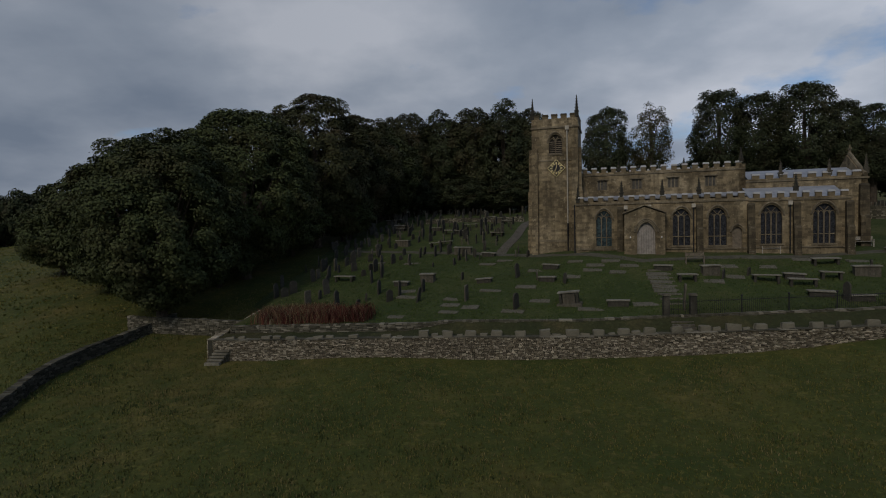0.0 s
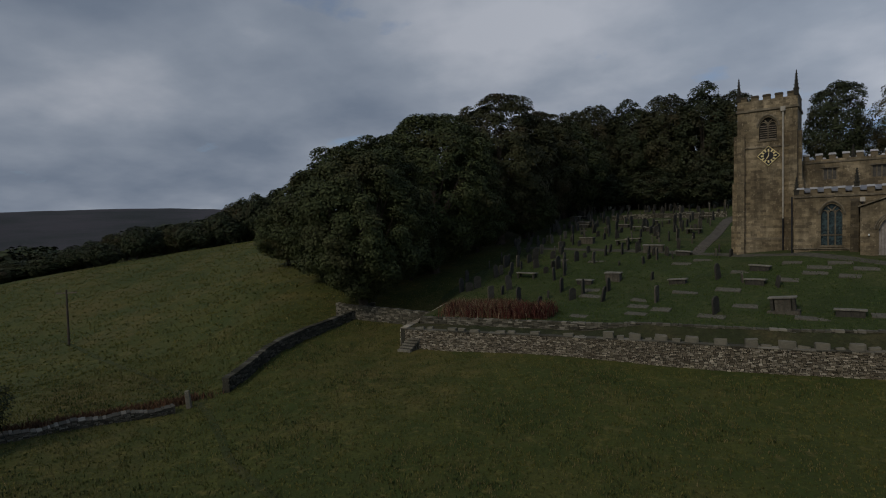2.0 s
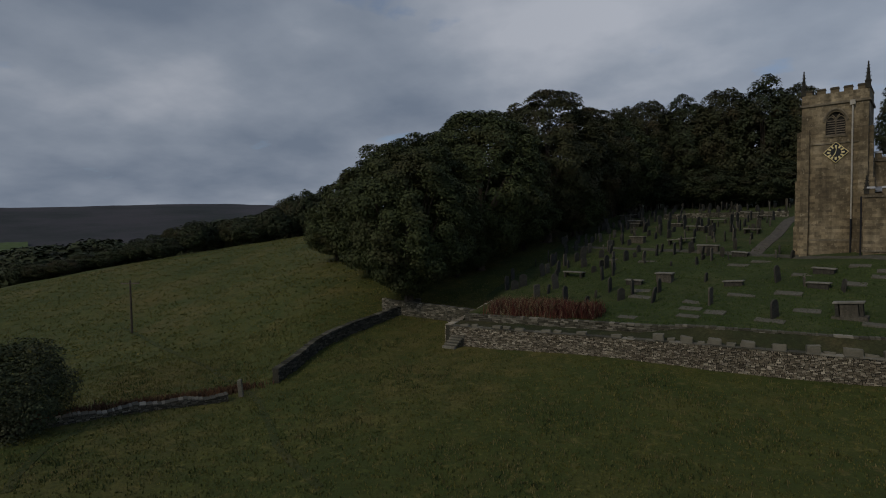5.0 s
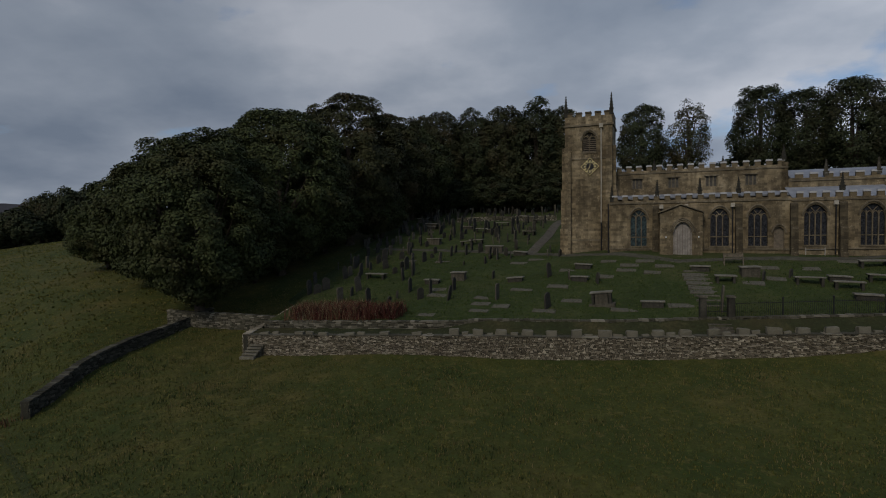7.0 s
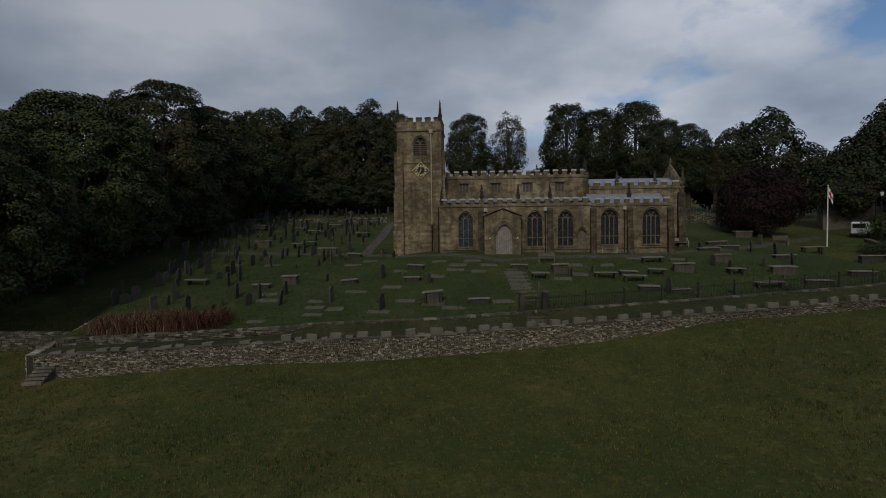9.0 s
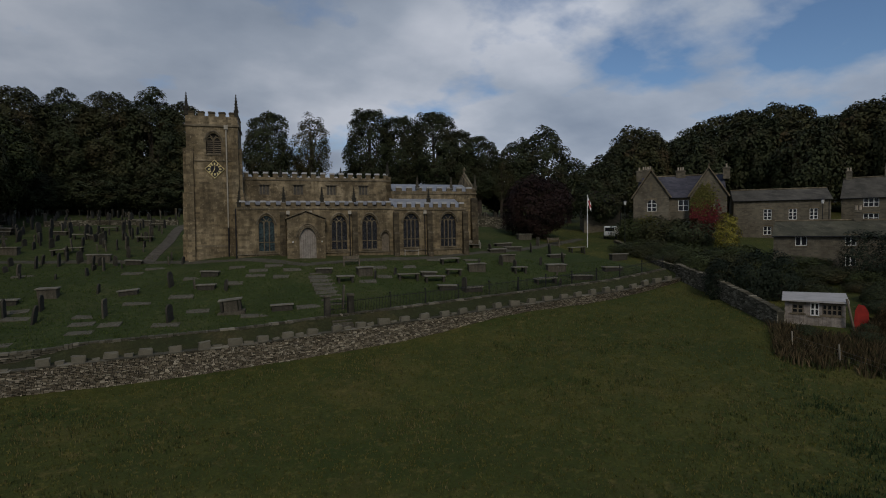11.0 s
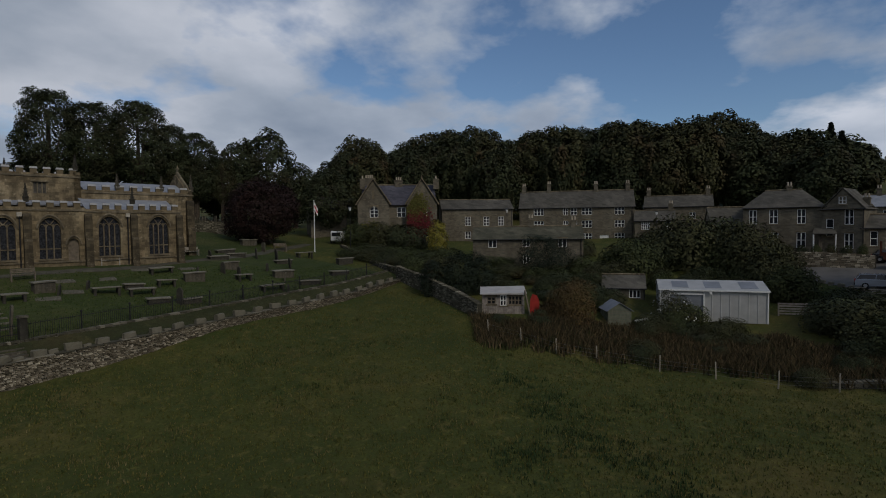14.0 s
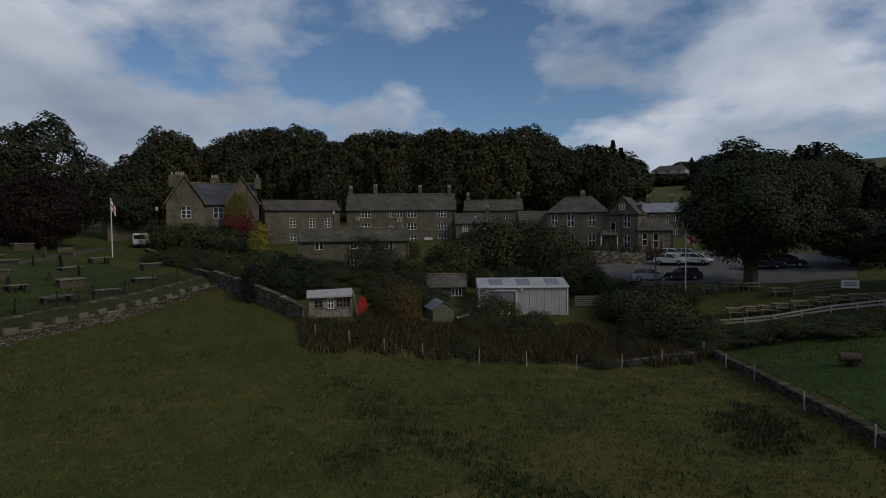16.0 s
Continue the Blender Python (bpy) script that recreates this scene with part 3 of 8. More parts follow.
# ---------------- church ----------------
CN, CU = Vector((math.sin(radians(18)), math.cos(radians(18)), 0)), Vector((math.cos(radians(18)), -math.sin(radians(18)), 0))
CHURCH = pose(62 * CN.x, 62 * CN.y, 0, 0, 0, -18)   # x along the south wall, y into the church
church = empty("church", CHURCH, "old gritstone parish church with battlements, pinnacles and a square clock tower", "church")


def window_unit(parent, c, z0, z1, w, y, lights=3, arched=0.9, glassmat=None, bar=None, name="window", recess=0.28):
    """Stone-mullioned church window: glass, mullions with tracery heads, a hood mould and a sill."""
    bar = bar or TRIM
    spring = z1 - 0.62 * w * arched
    arch = pointed(w, spring, z1)
    bm = bmesh.new()
    prism(bm, [(c - w / 2, z0)] + [(c + x, z) for x, z in arch] + [(c + w / 2, z0)], y + recess, y + recess + 0.03)
    win = part(name, bm, glassmat or GLASS, parent)
    bm = bmesh.new()
    t = 0.055
    for i in range(1, lights):
        x = c - w / 2 + w * i / lights
        box(bm, x - t, x + t, y + recess - 0.12, y + recess - 0.02, z0, spring + (z1 - spring) * 0.35)
    # small pointed heads and a few tracery bars above them
    lw = w / lights
    for i in range(lights):
        x = c - w / 2 + lw * (i + 0.5)
        hd = pointed(lw, spring - 0.1, spring + 0.42 * lw + 0.1, 4)
        for (xa, za), (xb, zb) in zip(hd, hd[1:]):
            tube(bm, [(x + xa, y + recess - 0.08, za), (x + xb, y + recess - 0.08, zb)], [t * .8, t * .8], 5)
    for k in (-1, 1):
        tube(bm, [(c, y + recess - 0.08, spring + 0.25), (c + k * w * 0.2, y + recess - 0.08, spring + (z1 - spring) * 0.72)], [t * .8, t * .8], 5)
    if z1 - z0 > 3:
        tz = z0 + (spring - z0) * 0.32
        box(bm, c - w / 2, c + w / 2, y + recess - 0.11, y + recess - 0.02, tz - 0.05, tz + 0.05)
    part("mullions", bm, bar, win)
    bm = bmesh.new()
    hood = pointed(w + 0.34, spring - 0.05, z1 + 0.24)
    tube(bm, [(c + x, y - 0.05, z) for x, z in hood], [0.11] * len(hood), 6)
    part("hood_mould", bm, TRIM, win)
    bm = bmesh.new()
    prism(bm, [(0, 0)] * 0 + [(c - w / 2 - 0.1, z0 - 0.16), (c + w / 2 + 0.1, z0 - 0.16), (c + w / 2 + 0.1, z0 - 0.003), (c - w / 2 - 0.1, z0 - 0.003)], y - 0.09, y + recess)
    part("sill", bm, TRIM, win)
    return win


MERLON = {}


def battlement(parent, x0, x1, y, z, pitch=1.05, h=0.42, wide=0.55, thick=0.32, cap=PALE, along="x"):
    """Separate merlons, each with a paler cap, along x or along y."""
    n = max(2, round((x1 - x0) / pitch))
    key = (h, wide, thick)
    if key not in MERLON:
        bm = bmesh.new()
        box(bm, -wide / 2, wide / 2, 0, thick, 0, h)
        MERLON[key] = [None, None]
        me = bpy.data.meshes.new("merlon")
        bm.to_mesh(me), bm.free()
        me.materials.append(STONE)
        bm = bmesh.new()
        box(bm, -wide / 2 - 0.05, wide / 2 + 0.05, -0.06, thick + 0.06, h + 0.002, h + 0.19, 0, 0.05)
        mc = bpy.data.meshes.new("cap")
        bm.to_mesh(mc), bm.free()
        mc.materials.append(cap)
        MERLON[key] = [me, mc]
    me, mc = MERLON[key]
    for i in range(n):
        s = x0 + (x1 - x0) * (i + 0.5) / n
        o = new("merlon", me)
        o.parent = parent
        o.matrix_basis = pose(s, y, z) if along == "x" else pose(y, s, z, 0, 0, 90)
        o2 = new("cap", mc)
        o2.parent = o


def pinnacle(parent, x, y, z, h=1.7, w=0.26, mat=None):
    bm = bmesh.new()
    box(bm, -w, w, -w, w, 0, h * 0.22)
    box(bm, -w * 1.2, w * 1.2, -w * 1.2, w * 1.2, h * 0.22, h * 0.28)
    tube(bm, [(0, 0, h * 0.28), (0, 0, h * 0.55), (0, 0, h * 0.92)], [w * 0.95, w * 0.62, w * 0.22], 4)
    for k, t in enumerate((0.42, 0.56, 0.7, 0.82)):
        r = w * (0.95 - 0.75 * (t - 0.28) / 0.64) * 1.25
        for a in range(4):
            ca, sa = math.cos(a * math.pi / 2), math.sin(a * math.pi / 2)
            bmesh.ops.create_icosphere(bm, subdivisions=1, radius=w * 0.24, matrix=Matrix.Translation((r * ca, r * sa, h * t)))
    bmesh.ops.create_icosphere(bm, subdivisions=1, radius=w * 0.42, matrix=Matrix.Translation((0, 0, h * 0.93)))
    tube(bm, [(0, 0, h * 0.95), (0, 0, h)], [w * 0.12, w * 0.08], 5)
    return part("pinnacle", bm, mat or DARKTOMB, parent, m=pose(x, y, z))


def course_line(parent, x0, x1, y, z, h=0.16, out=0.1, name="string_course"):
    bm = bmesh.new()
    prism(bm, [(x0, z), (x1, z), (x1, z + h), (x0, z + h)], y - out, y + 0.05)
    return part(name, bm, TRIM, parent)


def buttress(parent, x, y, z0, z1, w=0.7, out=0.8):
    bm = bmesh.new()
    h = z1 - z0
    for (d, a, b) in ((out, 0, 0.12), (out * 0.85, 0.12, 0.52), (out * 0.55, 0.52, 0.92)):
        box(bm, -w / 2, w / 2, -d, 0.05, z0 + h * a, z0 + h * b)
        q = [bm.verts.new(p) for p in ((-w / 2, -d, z0 + h * b), (w / 2, -d, z0 + h * b), (w / 2, -d * 0.5, z0 + h * b + d * 0.45), (-w / 2, -d * 0.5, z0 + h * b + d * 0.45))]
        bm.faces.new(q)
        e = [bm.verts.new(p) for p in ((-w / 2, 0.05, z0 + h * b), (w / 2, 0.05, z0 + h * b))]
        bm.faces.new((q[0], q[3], e[0]))
        bm.faces.new((q[1], e[1], q[2]))
    return part("buttress", bm, SOOTY, parent, m=pose(x, y, 0))


def slab(name, pts, thick, mat, parent, label=""):
    """A roof plane from four corners, with thickness."""
    bm = bmesh.new()
    a = [bm.verts.new(p) for p in pts]
    n = (Vector(pts[1]) - Vector(pts[0])).cross(Vector(pts[2]) - Vector(pts[0])).normalized() * thick
    b = [bm.verts.new(Vector(p) - n) for p in pts]
    bm.faces.new(a)
    bm.faces.new(b[::-1])
    k = len(pts)
    for i in range(k):
        bm.faces.new((a[i], b[i], b[(i + 1) % k], a[(i + 1) % k]))
    return part(name, bm, mat, parent, label)


def build_church():
    B = 10.2   # buried foot
    # --- south aisle ---
    wins = [(-1.65, 1.62, 3), (6.15, 1.7, 3), (9.57, 1.7, 3)]
    ops = [(c - w / 2, c + w / 2, 11.6, 15.45, 0.9) for c, w, n in wins] + [(10.95, 11.85, 11.25, 13.5, 0.9)]
    part("aisle_wall", wall_bm(17.0, 16.45 - B, 0.7, ops, 0, -4.6, B), STONE, church)
    for c, w, n in wins:
        window_unit(church, c, 11.6, 15.45, w, 0, n, glassmat=LEADED if c > 0 else TEALGLASS)
    bm = bmesh.new()
    prism(bm, [(10.95, 11.25)] + [(11.4 + x, z) for x, z in pointed(0.9, 13.0, 13.5)] + [(11.85, 11.25)], 0.3, 0.36)
    part("priest_door", bm, TIMBER, church, "small plank priest's door")
    bm = bmesh.new()
    hd = pointed(1.25, 12.9, 13.72)
    tube(bm, [(11.4 + x, -0.04, z) for x, z in hd], [0.09] * len(hd), 6)
    part("hood_mould", bm, TRIM, church)
    course_line(church, -4.7, 12.4, 0, 16.1)
    course_line(church, -4.7, 12.4, 0, 11.22, 0.14, 0.12, "plinth_course")
    battlement(church, -4.6, 12.3, 0.0, 16.45, 1.06)
    # --- chancel chapel, lower parapet ---
    ops = [(c - 0.95, c + 0.95, 11.7, 15.6, 0.85) for c in (14.45, 19.0)]
    part("chapel_wall", wall_bm(8.8, 16.3 - B, 0.7, ops, -0.003, 12.4, B), STONE, church)
    for c in (14.45, 19.0):
        window_unit(church, c, 11.7, 15.6, 1.9, -0.003, 4, 0.85, LEADED)
    course_line(church, 12.4, 21.3, 0, 15.98)
    course_line(church, 12.4, 21.3, 0, 11.3, 0.14, 0.12, "plinth_course")
    battlement(church, 12.6, 21.2, 0.0, 16.3, 1.05)
    part("chapel_end_wall", wall_bm(5, 16.3 - B, 0.7, [], 0, 0, B), STONE, church, m=pose(21.2, 0.0, 0, 0, 0, 90))
    for x in (0.05, 7.85, 12.6, 16.6, 21.0):
        buttress(church, x, 0, B, 16.1, 0.62, 0.85)
    for x in (-4.4, 0.2, 4.3, 7.85, 16.6):
        pinnacle(church, x, 0.15, 16.9 if x > -4 else 16.4, 1.75, 0.2)
    # lead roofs of aisle and chapel, leaning on the nave
    slab("aisle_roof", [(-4.4, 0.45, 16.75), (12.3, 0.45, 16.75), (12.3, 4.2, 17.25), (-4.4, 4.2, 17.25)], 0.15, LEAD, church, "pale grey lead roof")
    slab("chapel_roof", [(12.6, 0.45, 16.3), (21.0, 0.45, 16.3), (21.0, 4.2, 17.65), (12.6, 4.2, 17.65)], 0.15, LEAD, church, "pale grey lead roof")
    # --- nave with clerestory ---
    cl = [(c - 0.6, c + 0.6, 17.95, 19.05, 0) for c in (-1.9, 1.9, 5.7, 9.5)]
    part("clerestory_wall", wall_bm(17.4, 19.95 - 12, 0.6, cl, 4.0, -4.5, 12), STONE, church)
    for c in (-1.9, 1.9, 5.7, 9.5):
        bm = bmesh.new()
        box(bm, c - 0.6, c + 0.6, 4.22, 4.26, 17.95, 19.05)
        w = part("clerestory_window", bm, BLIND, church)
        bm = bmesh.new()
        for x in (-0.55, -0.19, 0.19, 0.55):
            box(bm, c + x - 0.05, c + x + 0.05, 4.1, 4.2, 17.95, 19.05)
        box(bm, c - 0.75, c + 0.75, 3.92, 4.02, 19.08, 19.2)
        part("mullions", bm, TRIM, w)
    course_line(church, -4.5, 12.9, 4.0, 19.6)
    battlement(church, -4.4, 12.8, 4.0, 19.95, 1.08)
    part("nave_north_wall", wall_bm(17.4, 20.2 - 12, 0.6, [], 11.4, -4.5, 12), STONE, church)
    part("nave_end_wall", wall_bm(8.0, 20.2 - 12, 0.6, [], 0, 0, 12), STONE, church, m=pose(12.9, 4.0, 0, 0, 0, 90))
    slab("nave_roof", [(-4.4, 4.5, 19.7), (12.3, 4.5, 19.7), (12.3, 7.9, 20.2), (-4.4, 7.9, 20.2)], 0.15, LEAD, church)
    slab("nave_roof", [(-4.4, 7.9, 20.2), (12.3, 7.9, 20.2), (12.3, 11.4, 19.7), (-4.4, 11.4, 19.7)], 0.15, LEAD, church)
    battlement(church, -4.4, 12.8, 11.5, 20.2, 1.08)
    for x in (-0.1, 3.8, 7.6, 12.5):
        pinnacle(church, x, 4.15 if x > 12 else 11.6, 20.35, 1.7, 0.2)
    # --- chancel ---
    part("chancel_wall", wall_bm(11.0, 18.45 - 12, 0.6, [], 3.8, 12.9, 12), STONE, church)
    course_line(church, 12.95, 24.0, 3.8, 18.12)
    battlement(church, 13.2, 23.6, 3.8, 18.45, 1.3, 0.38, 0.7)
    slab("chancel_roof", [(13.2, 4.3, 18.5), (23.6, 4.3, 18.5), (23.6, 7.6, 19.6), (13.2, 7.6, 19.6)], 0.15, LEAD, church, "pale grey lead roof")
    slab("chancel_roof", [(13.2, 7.6, 19.6), (23.6, 7.6, 19.6), (23.6, 11.0, 18.5), (13.2, 11.0, 18.5)], 0.15, LEAD, church)
    for x in (16.2, 20.6, 23.8):
        pinnacle(church, x, 3.95, 18.6, 1.7 if x < 23 else 2.0, 0.2, TOMB)
    for x in (15.5, 19.0):
        pinnacle(church, x, 11.2, 18.6, 1.3, 0.18, TOMB)
    # east gable with its large window, turned to the east
    bm = wall_bm(7.6, 18.6 - B, 0.6, [(2.2, 5.6, 12.3, 17.2, 0.8)], 0, 0, B)
    prism(bm, [(0, 18.6), (7.6, 18.6), (3.8, 20.9)], 0.003, 0.597)
    east = part("east_wall", bm, STONE, church, m=pose(23.9, 3.8, 0, 0, 0, 90))
    window_unit(east, 3.9, 12.3, 17.2, 3.4, 0.0, 4, 0.8, LEADED)
    bm = bmesh.new()
    for x0, z0, x1, z1 in ((-0.2, 18.55, 3.8, 21.05), (7.8, 18.55, 3.8, 21.05)):
        tube(bm, [(x0, 0.3, z0), (x1, 0.3, z1)], [0.2, 0.2], 6)
    tube(bm, [(3.8, 0.3, 21.0), (3.8, 0.3, 22.0)], [0.13, 0.06], 6)
    box(bm, 3.45, 4.15, 0.22, 0.38, 21.5, 21.66)
    part("gable_coping", bm, TRIM, church, m=pose(23.9, 3.8, 0, 0, 0, 90))
    part("chancel_north_wall", wall_bm(11.0, 18.45 - 12, 0.6, [], 10.9, 12.9, 12), STONE, church)
    for y in (3.8, 11.4):
        buttress(church, 23.5, y, B, 18.0, 0.8, 0.9) if y < 5 else None
    # --- porch-like doorway bay ---
    ops = [(1.73, 3.5, 10.6, 14.15, 0.85)]
    bm = wall_bm(4.0, 15.0 - B, 0.5, ops, -1.7, 0.45, B)
    prism(bm, [(0.45, 15.0), (4.45, 15.0), (2.45, 15.75)], -1.697, -1.203)
    part("porch_wall", bm, STONE, church)
    for x in (0.45, 4.45):
        part("porch_side", wall_bm(1.7, 15.0 - B, 0.4, [], 0, 0, B), STONE, church, m=pose(x + (0.4 if x < 1 else 0), -1.66, 0, 0, 0, 90))
    slab("porch_roof", [(0.3, -1.9, 15.02), (2.45, -1.9, 15.85), (2.45, 0.0, 15.85), (0.3, 0.0, 15.02)][::-1], 0.12, TRIM, church)
    slab("porch_roof", [(2.45, -1.9, 15.85), (4.6, -1.9, 15.02), (4.6, 0.0, 15.02), (2.45, 0.0, 15.85)][::-1], 0.12, TRIM, church)
    bm = bmesh.new()
    prism(bm, [(1.73, 10.6)] + [(2.615 + x, z) for x, z in pointed(1.77, 13.2, 14.15)] + [(3.5, 10.6)], -1.45, -1.38)
    d = part("door", bm, OAK, church, "pale weathered oak church doors, closed")
    bm = bmesh.new()
    for i in range(7):
        x = 1.9 + i * 0.24
        box(bm, x - 0.015, x + 0.015, -1.48, -1.452, 10.75, 13.5 if 1 < i < 5 else 13.2)
    box(bm, 2.6, 2.63, -1.49, -1.452, 10.7, 14.0)
    part("plank_ribs", bm, TIMBER, d)
    for k in range(3):
        hd = pointed(1.77 + 0.3 * k, 13.1, 14.15 + 0.17 * k)
        bm = bmesh.new()
        tube(bm, [(2.615 + x, -1.72 - 0.02 * k, z) for x, z in hd], [0.07] * len(hd), 6)
        part("door_arch", bm, TRIM, church)
    bm = bmesh.new()
    for k in range(3):
        box(bm, 1.2 - k * 0.2, 4.0 + k * 0.2, -2.1 - 0.35 * k, -1.7, 10.05, 10.62 - 0.17 * k)
    part("door_step", bm, TRIM, church)
    for x in (1.05, 4.1):
        bm = bmesh.new()
        bmesh.ops.create_icosphere(bm, subdivisions=1, radius=0.09, matrix=Matrix.Translation((x, -1.82, 12.55)))
        box(bm, x - 0.03, x + 0.03, -1.82, -1.7, 12.6, 12.66)
        part("door_lantern", bm, WHITE, church)
    # --- tower ---
    tx0, tx1, ty = -9.7, -4.45, 2.0
    W = tx1 - tx0
    part("tower_wall", wall_bm(W, 26.25 - B, 0.8, [(-7.75, -6.2, 22.2, 24.45, 0.9)], ty, tx0, B), STONE, church)
    w = window_unit(church, -6.975, 22.2, 24.45, 1.55, ty, 2, 0.9, LOUVRE, name="belfry_window")
    bm = bmesh.new()
    for k in range(7):
        box(bm, -7.7, -6.25, ty + 0.2, ty + 0.27, 22.25 + k * 0.22, 22.33 + k * 0.22)
    part("louvres", bm, TIMBER, w)
    part("tower_side", wall_bm(W, 26.25 - B, 0.8, [], 0, 0, B), STONE, church, m=pose(tx1, ty + 0.003, 0, 0, 0, 90))
    part("tower_side", wall_bm(W, 26.25 - B, 0.8, [], 0, 0, B), STONE, church, m=pose(tx0 + 0.8, ty + 0.003, 0, 0, 0, 90))
    part("tower_back", wall_bm(W, 26.25 - B, 0.8, [], ty + W - 0.8, tx0, B), STONE, church)
    bm = bmesh.new()
    box(bm, tx0 + 0.1, tx1 - 0.1, ty + 0.1, ty + W - 0.1, 25.3, 25.5)
    part("tower_roof", bm, LEAD, church)
    for z, h, o in ((25.15, 0.2, 0.14), (21.4, 0.14, 0.1), (12.1, 0.2, 0.22)):
        bm = bmesh.new()
        box(bm, tx0 - o, tx1 + o, ty - o, ty + W + o, z, z + h)
        part("string_course", bm, TRIM, church)
    bm = bmesh.new()
    box(bm, tx0 - 0.2, tx1 + 0.2, ty - 0.2, ty + W + 0.2, B, 12.1)
    part("plinth", bm, STONE, church)
    for x in (tx0, tx1):
        for k, (z1, o) in enumerate(((13.5, 0.62), (18.0, 0.5), (22.8, 0.36))):
            bm = bmesh.new()
            z0 = (B, 13.5, 18.0)[k]
            sx = -1 if x == tx0 else 1
            xa, xb = sorted((x - sx * 0.7, x))
            box(bm, xa, xb, ty - o, ty, z0, z1, 0, 0)
            xa, xb = sorted((x, x + sx * o))
            box(bm, xa, xb, ty + 0.1, ty + 0.8, z0, z1)
            part("corner_buttress", bm, STONE, church)
    # tower battlements
    for y in (ty, ty + W - 0.35):
        battlement(church, tx0, tx1, y, 26.25, 1.05, 0.32, 0.66, 0.35, SOOTY)
    for x in (tx0 + 0.35, tx1):
        battlement(church, ty, ty + W, x, 26.25, 1.05, 0.32, 0.66, 0.35, SOOTY, "y")
    for x in (tx0 + 0.12, tx1 - 0.12):
        pinnacle(church, x, ty + 0.15, 26.3, 2.5, 0.2)
    # clock
    bm = bmesh.new()
    r = 0.98
    prism(bm, [(-r, 0), (0, -r), (r, 0), (0, r)], -0.09, 0)
    clock = part("clock", bm, BLACK, church, "black diamond clock face with gilt numerals", m=pose(-6.9, ty - 0.01, 20.55))
    bm = bmesh.new()
    for (xa, za), (xb, zb) in (((-r, 0), (0, -r)), ((0, -r), (r, 0)), ((r, 0), (0, r)), ((0, r), (-r, 0))):
        tube(bm, [(xa, -0.1, za), (xb, -0.1, zb)], [0.035, 0.035], 4)
    part("clock_border", bm, GOLD, clock)
    for k in range(12):
        bm = bmesh.new()
        box(bm, -0.075, 0.075, -0.125, -0.095, 0.43, 0.69)
        part("numeral", bm, GOLD, clock, m=Matrix.Rotation(radians(30 * k), 4, "Y"))
    bm = bmesh.new()
    for a, ln, wd in ((-150, 0.36, 0.07), (5, 0.5, 0.05)):
        bmesh.ops.create_cube(bm, size=1, matrix=Matrix.Rotation(radians(a), 4, "Y") @ Matrix.Translation((0, -0.14, ln / 2)) @ Matrix.Diagonal((wd, 0.02, ln, 1)))
    part("clock_pointers", bm, GOLD, clock)
    # drain pipes
    bm = bmesh.new()
    box(bm, -5.85, -5.45, ty - 0.35, ty - 0.1, 24.85, 25.3)
    tube(bm, [(-5.65, ty - 0.2, 24.9), (-5.65, ty - 0.2, 14.2)], [0.075, 0.075], 7)
    part("drain_pipe", bm, PALEPIPE, church, "pale lead rainwater pipe")
    bm = bmesh.new()
    tube(bm, [(-5.65, ty - 0.2, 14.2), (-5.65, ty - 0.2, 10.6)], [0.085, 0.085], 7)
    tube(bm, [(-4.75, -0.12, 16.2), (-4.75, -0.12, 10.6)], [0.075, 0.075], 7)
    part("drain_pipe", bm, BLACK, church)
    for x in (0.62, 3.0, 7.3, 16.05):
        bm = bmesh.new()
        box(bm, x - 0.2, x + 0.2, -0.3 if x != 3.0 else -0.5, -0.06, 15.55, 15.95, 0, 0.03)
        hop = part("rain_hopper", bm, PALEPIPE, church)
        if x != 3.0:
            bm = bmesh.new()
            tube(bm, [(x, -0.16, 15.55), (x, -0.16, 10.8)], [0.06, 0.06], 6)
            part("down_pipe", bm, BLACK, hop)


BLIND = plain_mat("dusty_old_glass", (0.085, 0.078, 0.066), 0.6, 0, 0.4, 4)
PALEPIPE = plain_mat("pale_lead_pipe", (0.42, 0.38, 0.31), 0.6, 0, 0.2)
LEADEDM = Mat("leaded_glass", 0.45)
LEADEDM.b.inputs["Specular IOR Level"].default_value = 0.15
LEADED = LEADEDM.bump(LEADEDM.noise(7, 3, 0.6), 0.25, 0.03).done(LEADEDM.ramp(LEADEDM.noise(6, 4, 0.7), (0.4, (0.012, 0.013, 0.016)), (0.65, (0.05, 0.052, 0.06))))
TEALM = Mat("teal_glass", 0.3)
TEALGLASS = TEALM.bump(TEALM.noise(7, 3, 0.6), 0.25, 0.03).done(TEALM.ramp(TEALM.noise(5, 4, 0.7), (0.4, (0.018, 0.028, 0.032)), (0.65, (0.06, 0.095, 0.10))))
LOUVRE = plain_mat("belfry_dark", (0.03, 0.027, 0.022), 0.9)
build_church()


